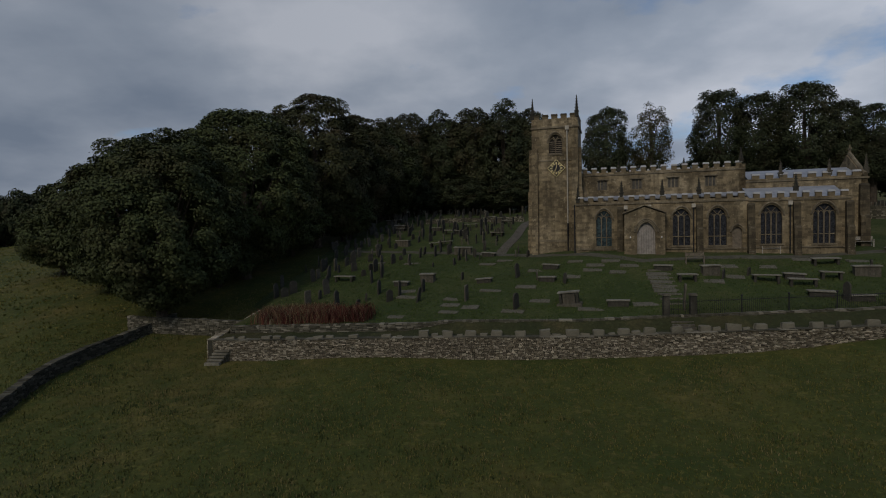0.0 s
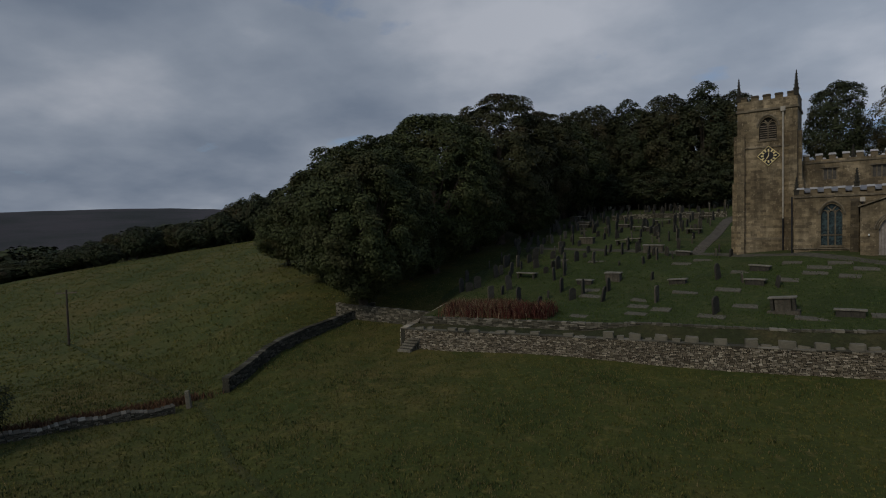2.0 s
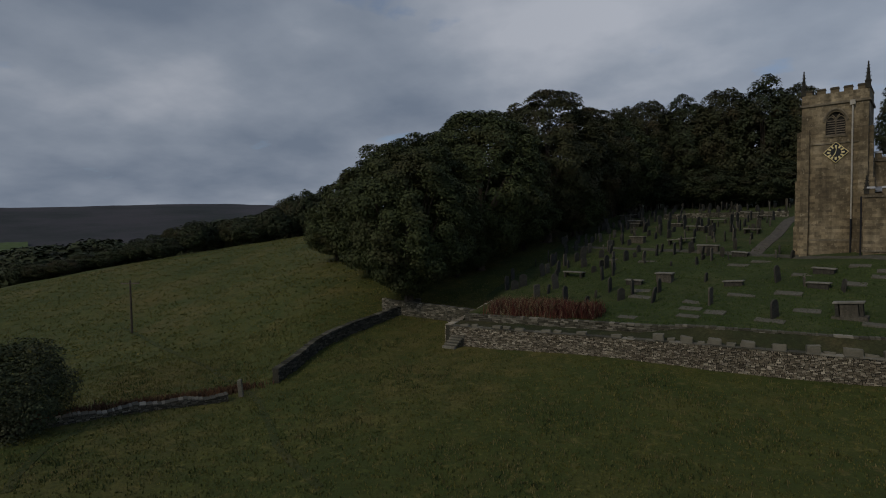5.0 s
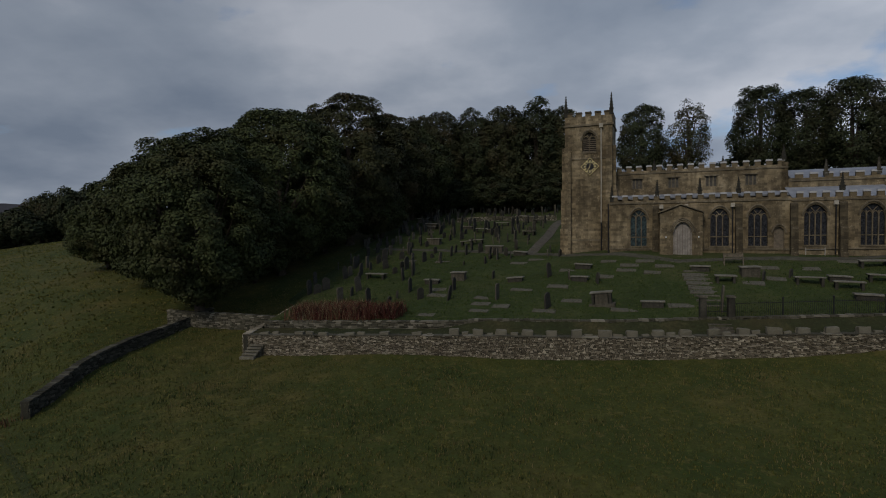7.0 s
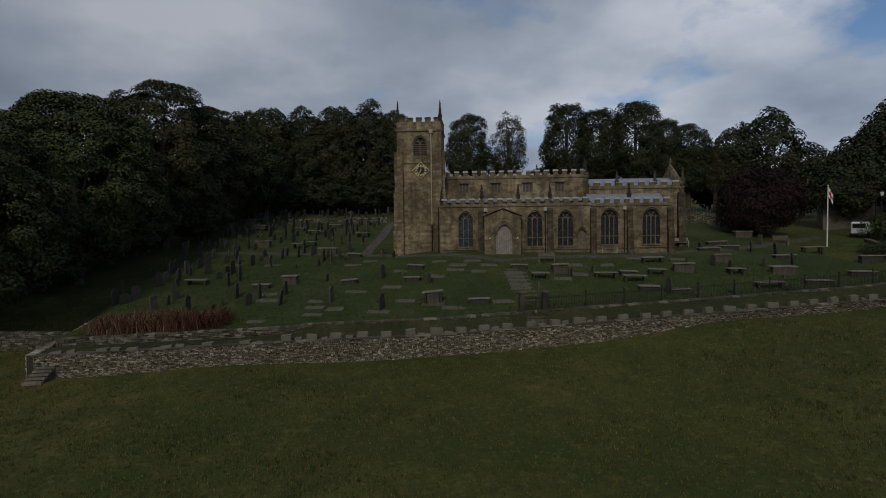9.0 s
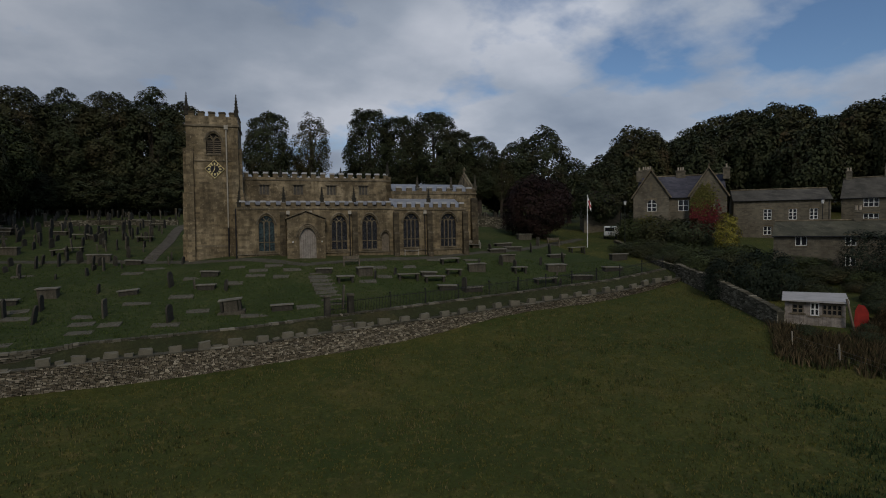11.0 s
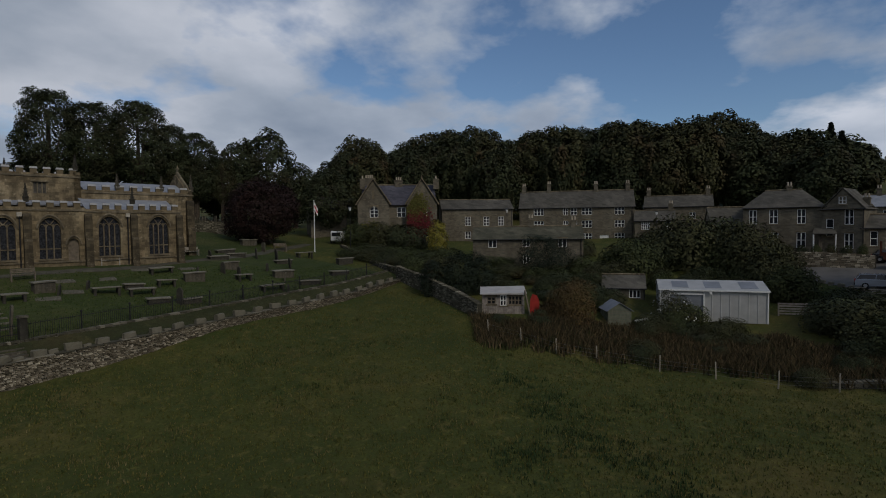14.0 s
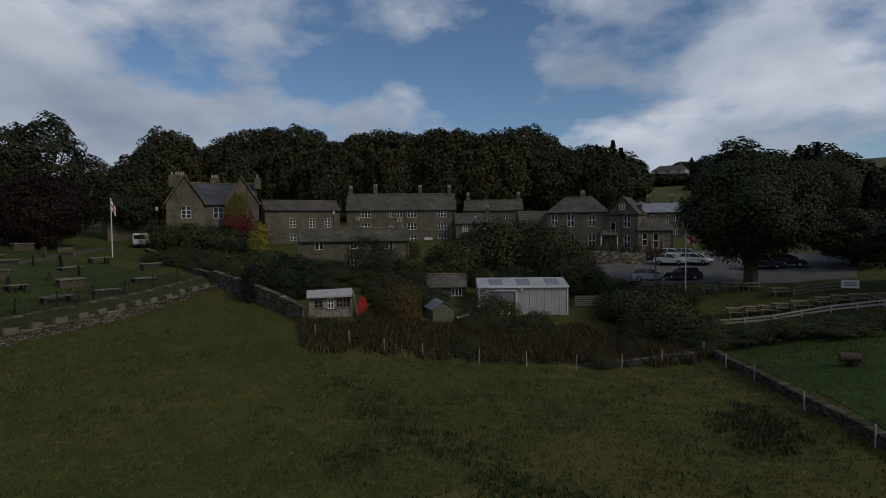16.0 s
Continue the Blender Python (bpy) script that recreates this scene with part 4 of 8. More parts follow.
# ---------------- trees ----------------
def leaf_mesh(name, pos, nrm, size, rng, mat):
    n = len(pos)
    t = rng.normal(size=(n, 3))
    t -= nrm * (t * nrm).sum(1, keepdims=True)
    t /= np.linalg.norm(t, axis=1, keepdims=True) + 1e-9
    b = np.cross(nrm, t)
    sz = size[:, None]
    lift = nrm * sz * 0.22
    v = np.stack([pos - t * sz * 0.62, pos - b * sz * 0.36 + lift, pos + t * sz * 0.62, pos + b * sz * 0.36 + lift], 1).reshape(-1, 3)
    me = bpy.data.meshes.new(name)
    me.vertices.add(4 * n)
    me.vertices.foreach_set("co", v.ravel())
    me.loops.add(4 * n)
    me.loops.foreach_set("vertex_index", np.arange(4 * n))
    me.polygons.add(n)
    me.polygons.foreach_set("loop_start", np.arange(0, 4 * n, 4))
    me.materials.append(mat)
    me.update(calc_edges=True)
    me.validate()
    return me


def crown_points(rng, h, r, base, lobes, leaves, fill=0.85, squash=1.0):
    """Leaf places on flat-bottomed sprays, layered over an uneven egg-shaped crown."""
    cz, rz = (base + h) / 2, (h - base) / 2
    k = np.arange(lobes) + 0.5
    phi, cosw = k * 2.39996 + rng.uniform(0, 6) + rng.normal(0, 0.25, lobes), 1 - 2 * k / lobes
    sinw = np.sqrt(1 - cosw ** 2)
    dirs = np.stack([np.cos(phi) * sinw, np.sin(phi) * sinw, cosw], 1)
    rad = rng.uniform(0.80 if lobes > 200 else 0.72, 1.0, lobes) * (1 - 0.12 * np.maximum(-cosw, 0))
    ctr = dirs * rad[:, None] * np.array([r * 0.86, r * 0.86, rz * 0.90]) + np.array([0, 0, cz])
    lr = r * rng.uniform(0.65, 1.3, lobes) * (2.7 if lobes > 200 else 3.0) / math.sqrt(lobes)
    which = rng.choice(lobes, leaves, p=lr ** 2 / (lr ** 2).sum())
    d = rng.normal(size=(leaves, 3)) + dirs[which] * 0.9 + np.array([0, 0, 0.7 if lobes > 200 else 0.4])
    d /= np.linalg.norm(d, axis=1, keepdims=True)
    rr = lr[which] * (fill * 0.75 + (1.10 - fill * 0.75) * np.sqrt(rng.random(leaves)))
    pos = ctr[which] + d * rr[:, None] * np.array([1, 1, (0.78 if lobes > 200 else 0.95) * squash])
    nrm = d * 0.85 + dirs[which] * 0.25 + rng.normal(size=(leaves, 3)) * 0.34 + np.array([0, 0, 0.4])
    nrm /= np.linalg.norm(nrm, axis=1, keepdims=True)
    return pos, nrm, ctr


def tree(name, m, h, r, base, seed, leaves, leaf, mat, lobes=60, label="", category="tree", group="", fill=0.7, trunk_r=None):
    rng = np.random.default_rng(seed)
    rnd = random.Random(seed)
    pos, nrm, ctr = crown_points(rng, h, r, base, lobes, leaves, fill)
    ob = empty(name, m, label, category, group)
    bm = bmesh.new()
    tr = trunk_r or h * 0.028
    fork = base + (h - base) * 0.25
    tube(bm, [(0, 0, -0.4), (0, 0, 0.5), (rnd.uniform(-.2, .2), rnd.uniform(-.2, .2), fork), (0, 0, base + (h - base) * 0.75)], [tr * 1.5, tr, tr * 0.75, tr * 0.2], 8)
    for i in range(0, lobes, max(1, lobes // 16)):
        c = ctr[i]
        z0 = base * 0.8 + (c[2] - base * 0.8) * rnd.uniform(0.15, 0.45)
        mid = (c[0] * 0.45, c[1] * 0.45, z0 + (c[2] - z0) * 0.4)
        tube(bm, [(0, 0, z0), mid, tuple(c)], [tr * 0.42, tr * 0.26, tr * 0.06], 5)
    part("trunk", bm, BARK, ob)
    me = leaf_mesh("crown", pos, nrm, leaf * rng.uniform(0.6, 1.3, leaves), rng, mat)
    c = new("crown", me)
    c.parent = ob
    return ob


def conifer(name, m, h, r, seed, leaves, leaf, mat, label, category="tree", group=""):
    rng = np.random.default_rng(seed)
    ob = empty(name, m, label, category, group)
    bm = bmesh.new()
    tube(bm, [(0, 0, -0.3), (0, 0, h)], [h * 0.02, 0.03], 6)
    part("trunk", bm, BARK, ob)
    t = rng.random(leaves) ** 0.75
    z = h * (0.08 + 0.92 * t)
    tier = 0.72 + 0.28 * np.abs(np.sin(z * 2.4))
    a = rng.uniform(0, 2 * np.pi, leaves)
    rr = r * (1 - t) * tier * rng.uniform(0.55, 1.05, leaves) + 0.05
    pos = np.stack([rr * np.cos(a), rr * np.sin(a), z - rr * 0.25], 1)
    nrm = np.stack([np.cos(a) * 0.5, np.sin(a) * 0.5, np.ones(leaves)], 1) + rng.normal(size=(leaves, 3)) * 0.35
    nrm /= np.linalg.norm(nrm, axis=1, keepdims=True)
    c = new("crown", leaf_mesh("crown", pos, nrm, leaf * rng.uniform(0.6, 1.3, leaves), rng, mat))
    c.parent = ob
    return ob


def bush(name, m, r, h, seed, leaves, leaf, mat, label, category="bush", group=""):
    rng = np.random.default_rng(seed)
    pos, nrm, ctr = crown_points(rng, h, r, -0.25 * h, 26, leaves, 0.4)
    pos[:, 2] = np.maximum(pos[:, 2], -0.1)
    ob = empty(name, m, label, category, group)
    bm = bmesh.new()
    for i in range(0, 26, 4):
        tube(bm, [(0, 0, -0.2), tuple(ctr[i])], [0.05, 0.015], 5)
    part("stem", bm, BARK, ob)
    c = new("crown", leaf_mesh("crown", pos, nrm, leaf * rng.uniform(0.6, 1.3, leaves), rng, mat))
    c.parent = ob
    return ob


def place(x, y, rz=0, s=1.0, sz=None, yard=False, dz=0.0):
    z = yz(x, y) if yard else gz(x, y)
    return pose(x, y, z + dz, 0, 0, rz) @ Matrix.Diagonal((s, s, sz or s, 1))


WOOD = "trees of the wood beside the graveyard"
# the great dense trees by the churchyard corner
big1 = tree("tree", place(*polar(27.6, 58)), 18.9, 8.1, 0.3, 1, 85000, 0.23, LEAF, 330, "huge dense dark green sycamore beside the churchyard wall", group=WOOD)
big2 = tree("tree", place(*polar(20.0, 70)), 20.4, 9.4, 0.3, 2, 70000, 0.27, LEAF, 300, "huge dense dark green sycamore beside the graveyard", group=WOOD)
big3 = tree("tree", place(*polar(13.0, 82)), 22.3, 9.1, 0.3, 3, 60000, 0.30, LEAF2, 280, "tall dark oak with browning leaves beside the graveyard", group=WOOD)
back = tree("tree", place(*polar(35.0, 88)) @ Matrix.Diagonal((0.6, 0.6, 0.5, 1)), 20.0, 9.2, 0.3, 4, 26000, 0.42, LEAF, 220, "dark green sycamore inside the wood", group=WOOD)
for az, d, s, sz, rz, src in ((31.3, 72, 0.75, 0.76, 100, back), (28.0, 80, 0.8, 0.8, 200, back), (24.5, 84, 0.92, 0.90, 70, back), (18.0, 92, 1.0, 0.98, 150, back), (9.0, 92, 0.9, 0.86, 40, big3), (15.5, 78, 0.6, 0.5, 310, back), (10.5, 84, 0.55, 0.42, 20, back), (22.5, 68, 0.6, 0.45, 120, back), (6.5, 100, 0.9, 0.84, 250, back)):
    copy_thing(src, place(*polar(az, d), rz, s, sz) @ Matrix.Diagonal((*(1 / v for v in src.scale), 1)))

# the row along the top of the graveyard
row1 = tree("tree", place(*polar(3.3, 112)), 21.6, 5.3, 0.6, 11, 20000, 0.34, LEAF2, 150, "dark round-headed tree in the row above the graveyard", group="row of trees above the graveyard")
row2 = tree("tree", place(*polar(-0.2, 114)), 21.2, 5.2, 0.8, 12, 20000, 0.34, LEAFDK, 140, "dark round-headed tree in the row above the graveyard", group="row of trees above the graveyard")
for i, (az, d, s, sz) in enumerate(((-3.3, 113, 1.06, 1.04), (-6.6, 112, 1.04, 1.07), (-9.2, 113, 0.9, 1.0), (1.5, 124, 1.0, 0.95), (-2.0, 126, 1.0, 0.95), (-5.0, 126, 1.05, 1.0), (5.5, 118, 1.0, 1.0), (-8.3, 124, 1.0, 0.95), (-12.0, 120, 0.9, 0.9))):
    copy_thing((row1, row2)[i % 2], place(*polar(az, d), 47 * i, s, sz))

# airy trees behind the church
tall1 = tree("tree", place(*polar(-16.7, 106)), 20.0, 4.3, 3.5, 21, 20000, 0.28, LEAFDK, 110, "tall tree with thin foliage behind the church", group="trees behind the church", fill=0.5)
tall2 = tree("tree", place(*polar(-21.0, 107)), 19.4, 3.8, 5.0, 22, 8500, 0.26, LEAF2, 110, "tall half-bare tree with thin foliage behind the church", group="trees behind the church", fill=0.4)
tall3 = tree("tree", place(*polar(-26.9, 104)), 21.6, 4.6, 4.0, 23, 21000, 0.28, LEAFDK, 120, "tall tree with open crown behind the church", group="trees behind the church", fill=0.5)
for az, d, s, sz, rz, src in ((-30.3, 105, 0.95, 0.95, 60, tall3), (-33.6, 104, 1.12, 0.99, 160, tall3), (-36.0, 106, 0.9, 0.9, 30, tall1), (-38.3, 107, 0.95, 0.84, 220, tall1), (-40.6, 107, 0.7, 0.66, 300, tall2), (-18.6, 122, 0.7, 0.6, 90, row1)):
    copy_thing(src, place(*polar(az, d), rz, s, sz))
dome = tree("tree", place(*polar(-44.8, 112)), 19.0, 6.0, 0.6, 24, 9500, 0.48, LEAFDK, 150, "dark dense round tree above the graveyard wall", group="trees behind the church")
for az, d, s, sz, rz, src in ((-42.2, 112, 0.8, 0.86, 60, dome), (-36.5, 118, 1.2, 0.66, 100, dome), (-31.5, 118, 1.2, 0.6, 10, dome), (-26.5, 120, 1.2, 0.58, 190, dome), (-40.0, 120, 1.2, 0.68, 250, dome), (-47.5, 118, 0.9, 0.7, 20, dome)):
    copy_thing(src, place(*polar(az, d), rz, s, sz))

for i in range(15):
    copy_thing(dome, place(*polar(10.5 - 1.55 * i, 109.5 + 1.5 * math.sin(i * 2.1)), 53 * i, 0.75, 0.36 + 0.05 * math.sin(i * 1.7)))

# copper tree by the flagpole, yew-like dark crown beside it
tree("tree", place(*polar(-44.2, 84)), 8.8, 5.0, 0.0, 31, 20000, 0.24, RED, 110, "spreading copper beech with dark purple leaves")
copy_thing(dome, place(*polar(-50.6, 98), 30, 0.72, 0.62))

# wood behind the village
wood1 = tree("tree", place(*polar(-58.5, 150)), 18, 7.5, 1.0, 41, 8000, 0.60, LEAFDK, 140, "dark tree in the hillside wood", group="trees of the hillside wood")
wood2 = tree("tree", place(*polar(-66.0, 150)), 20, 7.0, 1.0, 42, 8000, 0.60, LEAF2, 140, "browning tree in the hillside wood", group="trees of the hillside wood")
hill = tree("tree", place(*polar(-109.0, 172)), 19, 7.2, 0.8, 45, 3600, 0.90, LEAFDK, 90, "dark tree on the distant hillside", group="trees of the hillside wood")
rw = random.Random(77)
for i in range(62):
    az = -52.5 - 44 * (i % 31) / 30 + rw.uniform(-0.8, 0.8)
    d = (132 if i < 31 else 152) + rw.uniform(-6, 8)
    crest = np.interp(-az, [50.7, 54, 56.5, 59, 64, 67.5, 69.2, 72, 79, 85, 90, 92.5, 97], [7.7, 9.1, 7.7, 9.2, 10.5, 9.7, 8.6, 10.1, 10.3, 9.9, 10.5, 8.6, 8.0])
    x, y = polar(az, d)
    want = 14 + d * math.tan(radians(crest - (0.6 if i < 31 else 0))) - gz(x, y)
    k = rw.uniform(0.93, 1.04)
    copy_thing((wood1, wood2)[rw.randrange(2)], place(x, y, rw.uniform(0, 360), rw.uniform(0.75, 1.0), max(0.35, k * want / 19)))

# the right-hand parkland tree and wood
park = tree("tree", place(*polar(-110.2, 67)), 13.2, 7.0, 3.5, 51, 42000, 0.27, LEAFDK, 100, "great dark spreading tree beside the car park", fill=0.4, trunk_r=0.75)
for az, d, s, sz, rz in ((-126.5, 60, 0.9, 0.5, 200), (-114.5, 112, 0.95, 1.0, 50), (-110.5, 118, 0.9, 0.85, 130)):
    copy_thing(park, place(*polar(az, d), rz, s, sz))
for az, d, s_, sz_ in ((-117.8, 80, 0.85, 0.36), (-122.5, 66, 0.8, 0.40), (-120.5, 90, 0.95, 0.30)):
    copy_thing(dome, place(*polar(az, d), az * 7, s_, sz_))
fir = conifer("tree", place(*polar(-98.0, 160)), 20, 5.0, 61, 3000, 0.85, CONIFER, "dark conifer on the hillside", group="conifers on the hillside")
for i in range(44):
    az = -95 - i * 0.58 + rw.uniform(-0.4, 0.4)
    d = (255 if 100.3 < -az < 106 else 160) + rw.uniform(-12, 30)
    x, y = polar(az, d)
    crest = np.interp(-az, [95, 97, 99.5, 101, 105, 107, 108.5, 112, 116, 119, 121], [8.1, 8.1, 7.7, 5.0, 5.0, 6.4, 7.0, 7.0, 7.1, 4.6, 4.0])
    want = 14 + d * math.tan(radians(crest + rw.uniform(-1.1, 0.2))) - gz(x, y)
    copy_thing(fir if rw.random() < 0.5 else hill, place(x, y, rw.uniform(0, 360), rw.uniform(0.7, 1.1), max(0.25, want / 20)))

for i in range(16):
    az = -94.5 - i * 0.37 + rw.uniform(-0.2, 0.2)
    x, y = polar(az, 172 + rw.uniform(-8, 20))
    want = 14 + math.hypot(x, y) * math.tan(radians(7.9 - 0.06 * i + rw.uniform(-0.7, 0.1))) - gz(x, y)
    copy_thing((fir, hill, hill)[rw.randrange(3)], place(x, y, rw.uniform(0, 360), rw.uniform(0.6, 0.9), want / 20))

for i in range(14):
    az = (-98.6 - i * 0.32) if i < 7 else (-103.9 - (i - 7) * 0.45)
    x, y = polar(az + rw.uniform(-0.15, 0.15), 352 + rw.uniform(-6, 14))
    want = 14 + math.hypot(x, y) * math.tan(radians(6.5 + rw.uniform(-0.7, 0.3))) - gz(x, y)
    copy_thing((fir, hill)[i % 2], place(x, y, rw.uniform(0, 360), rw.uniform(0.8, 1.1), max(0.3, want / 20)))

# trees along the far edge of the western meadow and the valley beyond
for i in range(30):
    az = 34 + i * 0.95 + rw.uniform(-0.3, 0.3)
    d = 158 + rw.uniform(-3, 14)
    x, y = polar(az, d)
    crest = np.interp(az, [33, 36, 38, 42, 46, 50, 55, 62], [3.6, 4.0, 3.6, 1.6, 0.6, 0.3, -1.5, -3.0])
    want = max(4.0, 14 + d * math.tan(radians(crest + rw.uniform(-0.7, 0.6))) - gz(x, y))
    copy_thing((hill, hill, wood2)[rw.randrange(3)], place(x, y, rw.uniform(0, 360), rw.uniform(0.42, 0.7), want / 19.5))
far = tree("tree", place(*polar(52, 300)), 18, 8.5, 0.5, 43, 1800, 1.5, LEAFDK, 60, "dark tree in the valley wood", group="trees of the valley wood")
for i in range(150):
    az = 36 + (i % 75) * 0.42 + rw.uniform(-0.5, 0.5)
    d = 200 + rw.uniform(0, 260) if i < 75 else 480 + rw.uniform(0, 700)
    x, y = polar(az, d)
    top = 14 + d * math.tan(radians(np.interp(az, [36, 40, 46, 55, 62], [3.4, 1.8, 0.6, -0.8, -1.6]))) - gz(x, y)
    copy_thing(far, place(x, y, rw.uniform(0, 360), rw.uniform(0.9, 1.5), max(0.2, min(rw.uniform(0.7, 1.1), top / 18))))
bush("tree", place(*polar(62.6, 41)), 2.35, 4.9, 44, 16000, 0.15, LEAFDK, "dark rounded thorn bush standing beside the tumbled wall", "tree")


# ---------------- houses ----------------
def sash(parent, u, z, w, h, y=0.0, lights=2, rows=2, mat=None, recess=0.10):
    """A small paned window: glass, painted frame with bars, stone lintel and sill."""
    bm = bmesh.new()
    box(bm, u - w / 2, u + w / 2, y + recess + 0.03, y + recess + 0.06, z - h / 2, z + h / 2)
    win = part("window", bm, GLASS, parent)
    bm = bmesh.new()
    t = 0.075
    for i in range(lights + 1):
        x = u - w / 2 + w * i / lights
        tt = t if i in (0, lights) else t * 0.8
        box(bm, max(u - w / 2, x - tt), min(u + w / 2, x + tt), y + recess - 0.05, y + recess + 0.025, z - h / 2, z + h / 2)
    for j in range(rows + 1):
        q = z - h / 2 + h * j / rows
        tt = t * 0.9 if j in (0, rows) else t * 0.5
        box(bm, u - w / 2, u + w / 2, y + recess - 0.045, y + recess + 0.02, max(z - h / 2, q - tt), min(z + h / 2, q + tt))
    part("frame", bm, mat or WHITE, win)
    bm = bmesh.new()
    box(bm, u - w / 2 - 0.15, u + w / 2 + 0.15, y - 0.05, y + 0.08, z - h / 2 - 0.14, z - h / 2 - 0.004)
    part("sill", bm, TRIM, win)
    bm = bmesh.new()
    box(bm, u - w / 2 - 0.15, u + w / 2 + 0.15, y - 0.03, y + 0.08, z + h / 2 + 0.004, z + h / 2 + 0.2)
    part("lintel", bm, TRIM, win)
    return win


def chimney(parent, u, y, z0, z1, w=0.7, d=0.6, pots=2):
    bm = bmesh.new()
    box(bm, u - w / 2, u + w / 2, y - d / 2, y + d / 2, z0, z1)
    box(bm, u - w / 2 - 0.07, u + w / 2 + 0.07, y - d / 2 - 0.07, y + d / 2 + 0.07, z1 - 0.25, z1 - 0.1)
    c = part("chimney", bm, COTTAGE, parent)
    for i in range(pots):
        x = u + (i - (pots - 1) / 2) * 0.34
        bm = bmesh.new()
        tube(bm, [(x, y, z1), (x, y, z1 + 0.45), (x, y, z1 + 0.5)], [0.13, 0.11, 0.14], 8)
        part("chimney_pot", bm, POT, c)
    return c


POT = plain_mat("chimney_pot_clay", (0.42, 0.36, 0.28), 0.8)


def house(name, p0, p1, depth, z0, eave, ridge, wins, label, roof=None, stone=None, chims=(), hip=0.0, doors=(), category="house", gable_front=()):
    """A stone house. wins: (u, z, w, h, lights, rows) along the front; heights above sea of the scene."""
    stone, roof = stone or COTTAGE, roof or SLATE
    L = math.dist(p0, p1)
    ob = empty(name, frame_m(p0, p1, 0), label, category)
    ops = [(u - w / 2, u + w / 2, z - h / 2, z + h / 2) for u, z, w, h, *_ in wins] + [(u - w / 2, u + w / 2, z0, z0 + h) for u, w, h, _ in doors]
    part("wall", wall_bm(L, eave - z0 + 0.6, 0.4, ops, 0, 0, z0 - 0.6), stone, ob)
    part("wall", wall_bm(L, eave - z0 + 0.6, 0.4, [], depth - 0.4, 0, z0 - 0.6), stone, ob)
    for x in (0.4, L):
        bm = wall_bm(depth - 0.02, eave - z0 + 0.6, 0.397, [], 0, 0, z0 - 0.6)
        if not hip:
            prism(bm, [(0, eave), (depth - 0.02, eave), (depth / 2, ridge - 0.05)], 0.003, 0.394)
        part("gable_wall", bm, stone, ob, m=pose(x - 0.002, 0.01, 0, 0, 0, 90))
    o, hx = 0.22, hip
    yf = -o
    ez = eave - o * (ridge - eave) / (depth / 2) + 0.06
    a, b = (-o * 0.7, L + o * 0.7)
    slab("roof", [(a, yf, ez), (b, yf, ez), (b - hx, depth / 2, ridge), (a + hx, depth / 2, ridge)], 0.12, roof, ob)
    slab("roof", [(b, depth + o, ez), (a, depth + o, ez), (a + hx, depth / 2, ridge), (b - hx, depth / 2, ridge)], 0.12, roof, ob)
    if hip:
        slab("roof", [(a, depth + o, ez), (a, yf, ez), (a + hx, depth / 2, ridge)], 0.12, roof, ob)
        slab("roof", [(b, yf, ez), (b, depth + o, ez), (b - hx, depth / 2, ridge)], 0.12, roof, ob)
    bm = bmesh.new()
    tube(bm, [(a + hx, depth / 2, ridge + 0.02), (b - hx, depth / 2, ridge + 0.02)], [0.12, 0.12], 6)
    part("ridge_tiles", bm, TRIM, ob)
    bm = bmesh.new()
    tube(bm, [(a, yf - 0.05, ez - 0.06), (b, yf - 0.05, ez - 0.06)], [0.06, 0.06], 6)
    tube(bm, [(L * 0.98, -0.06, ez - 0.06), (L * 0.98, -0.06, z0)], [0.045, 0.045], 6)
    part("gutter", bm, BLACK, ob)
    for q in wins:
        u, z, w, h = q[:4]
        sash(ob, u, z, w, h, 0, q[4] if len(q) > 4 else 2, q[5] if len(q) > 5 else 2)
    for u, w, h, mat in doors:
        bm = bmesh.new()
        box(bm, u - w / 2, u + w / 2, 0.1, 0.16, z0, z0 + h - 0.01)
        part("door", bm, mat, ob)
    for c in chims:
        chimney(ob, c[0], c[1] if len(c) > 1 else depth / 2, ridge - 0.8, ridge + (c[2] if len(c) > 2 else 1.1), *((c[3], 0.7, c[4]) if len(c) > 3 else ()))
    return ob


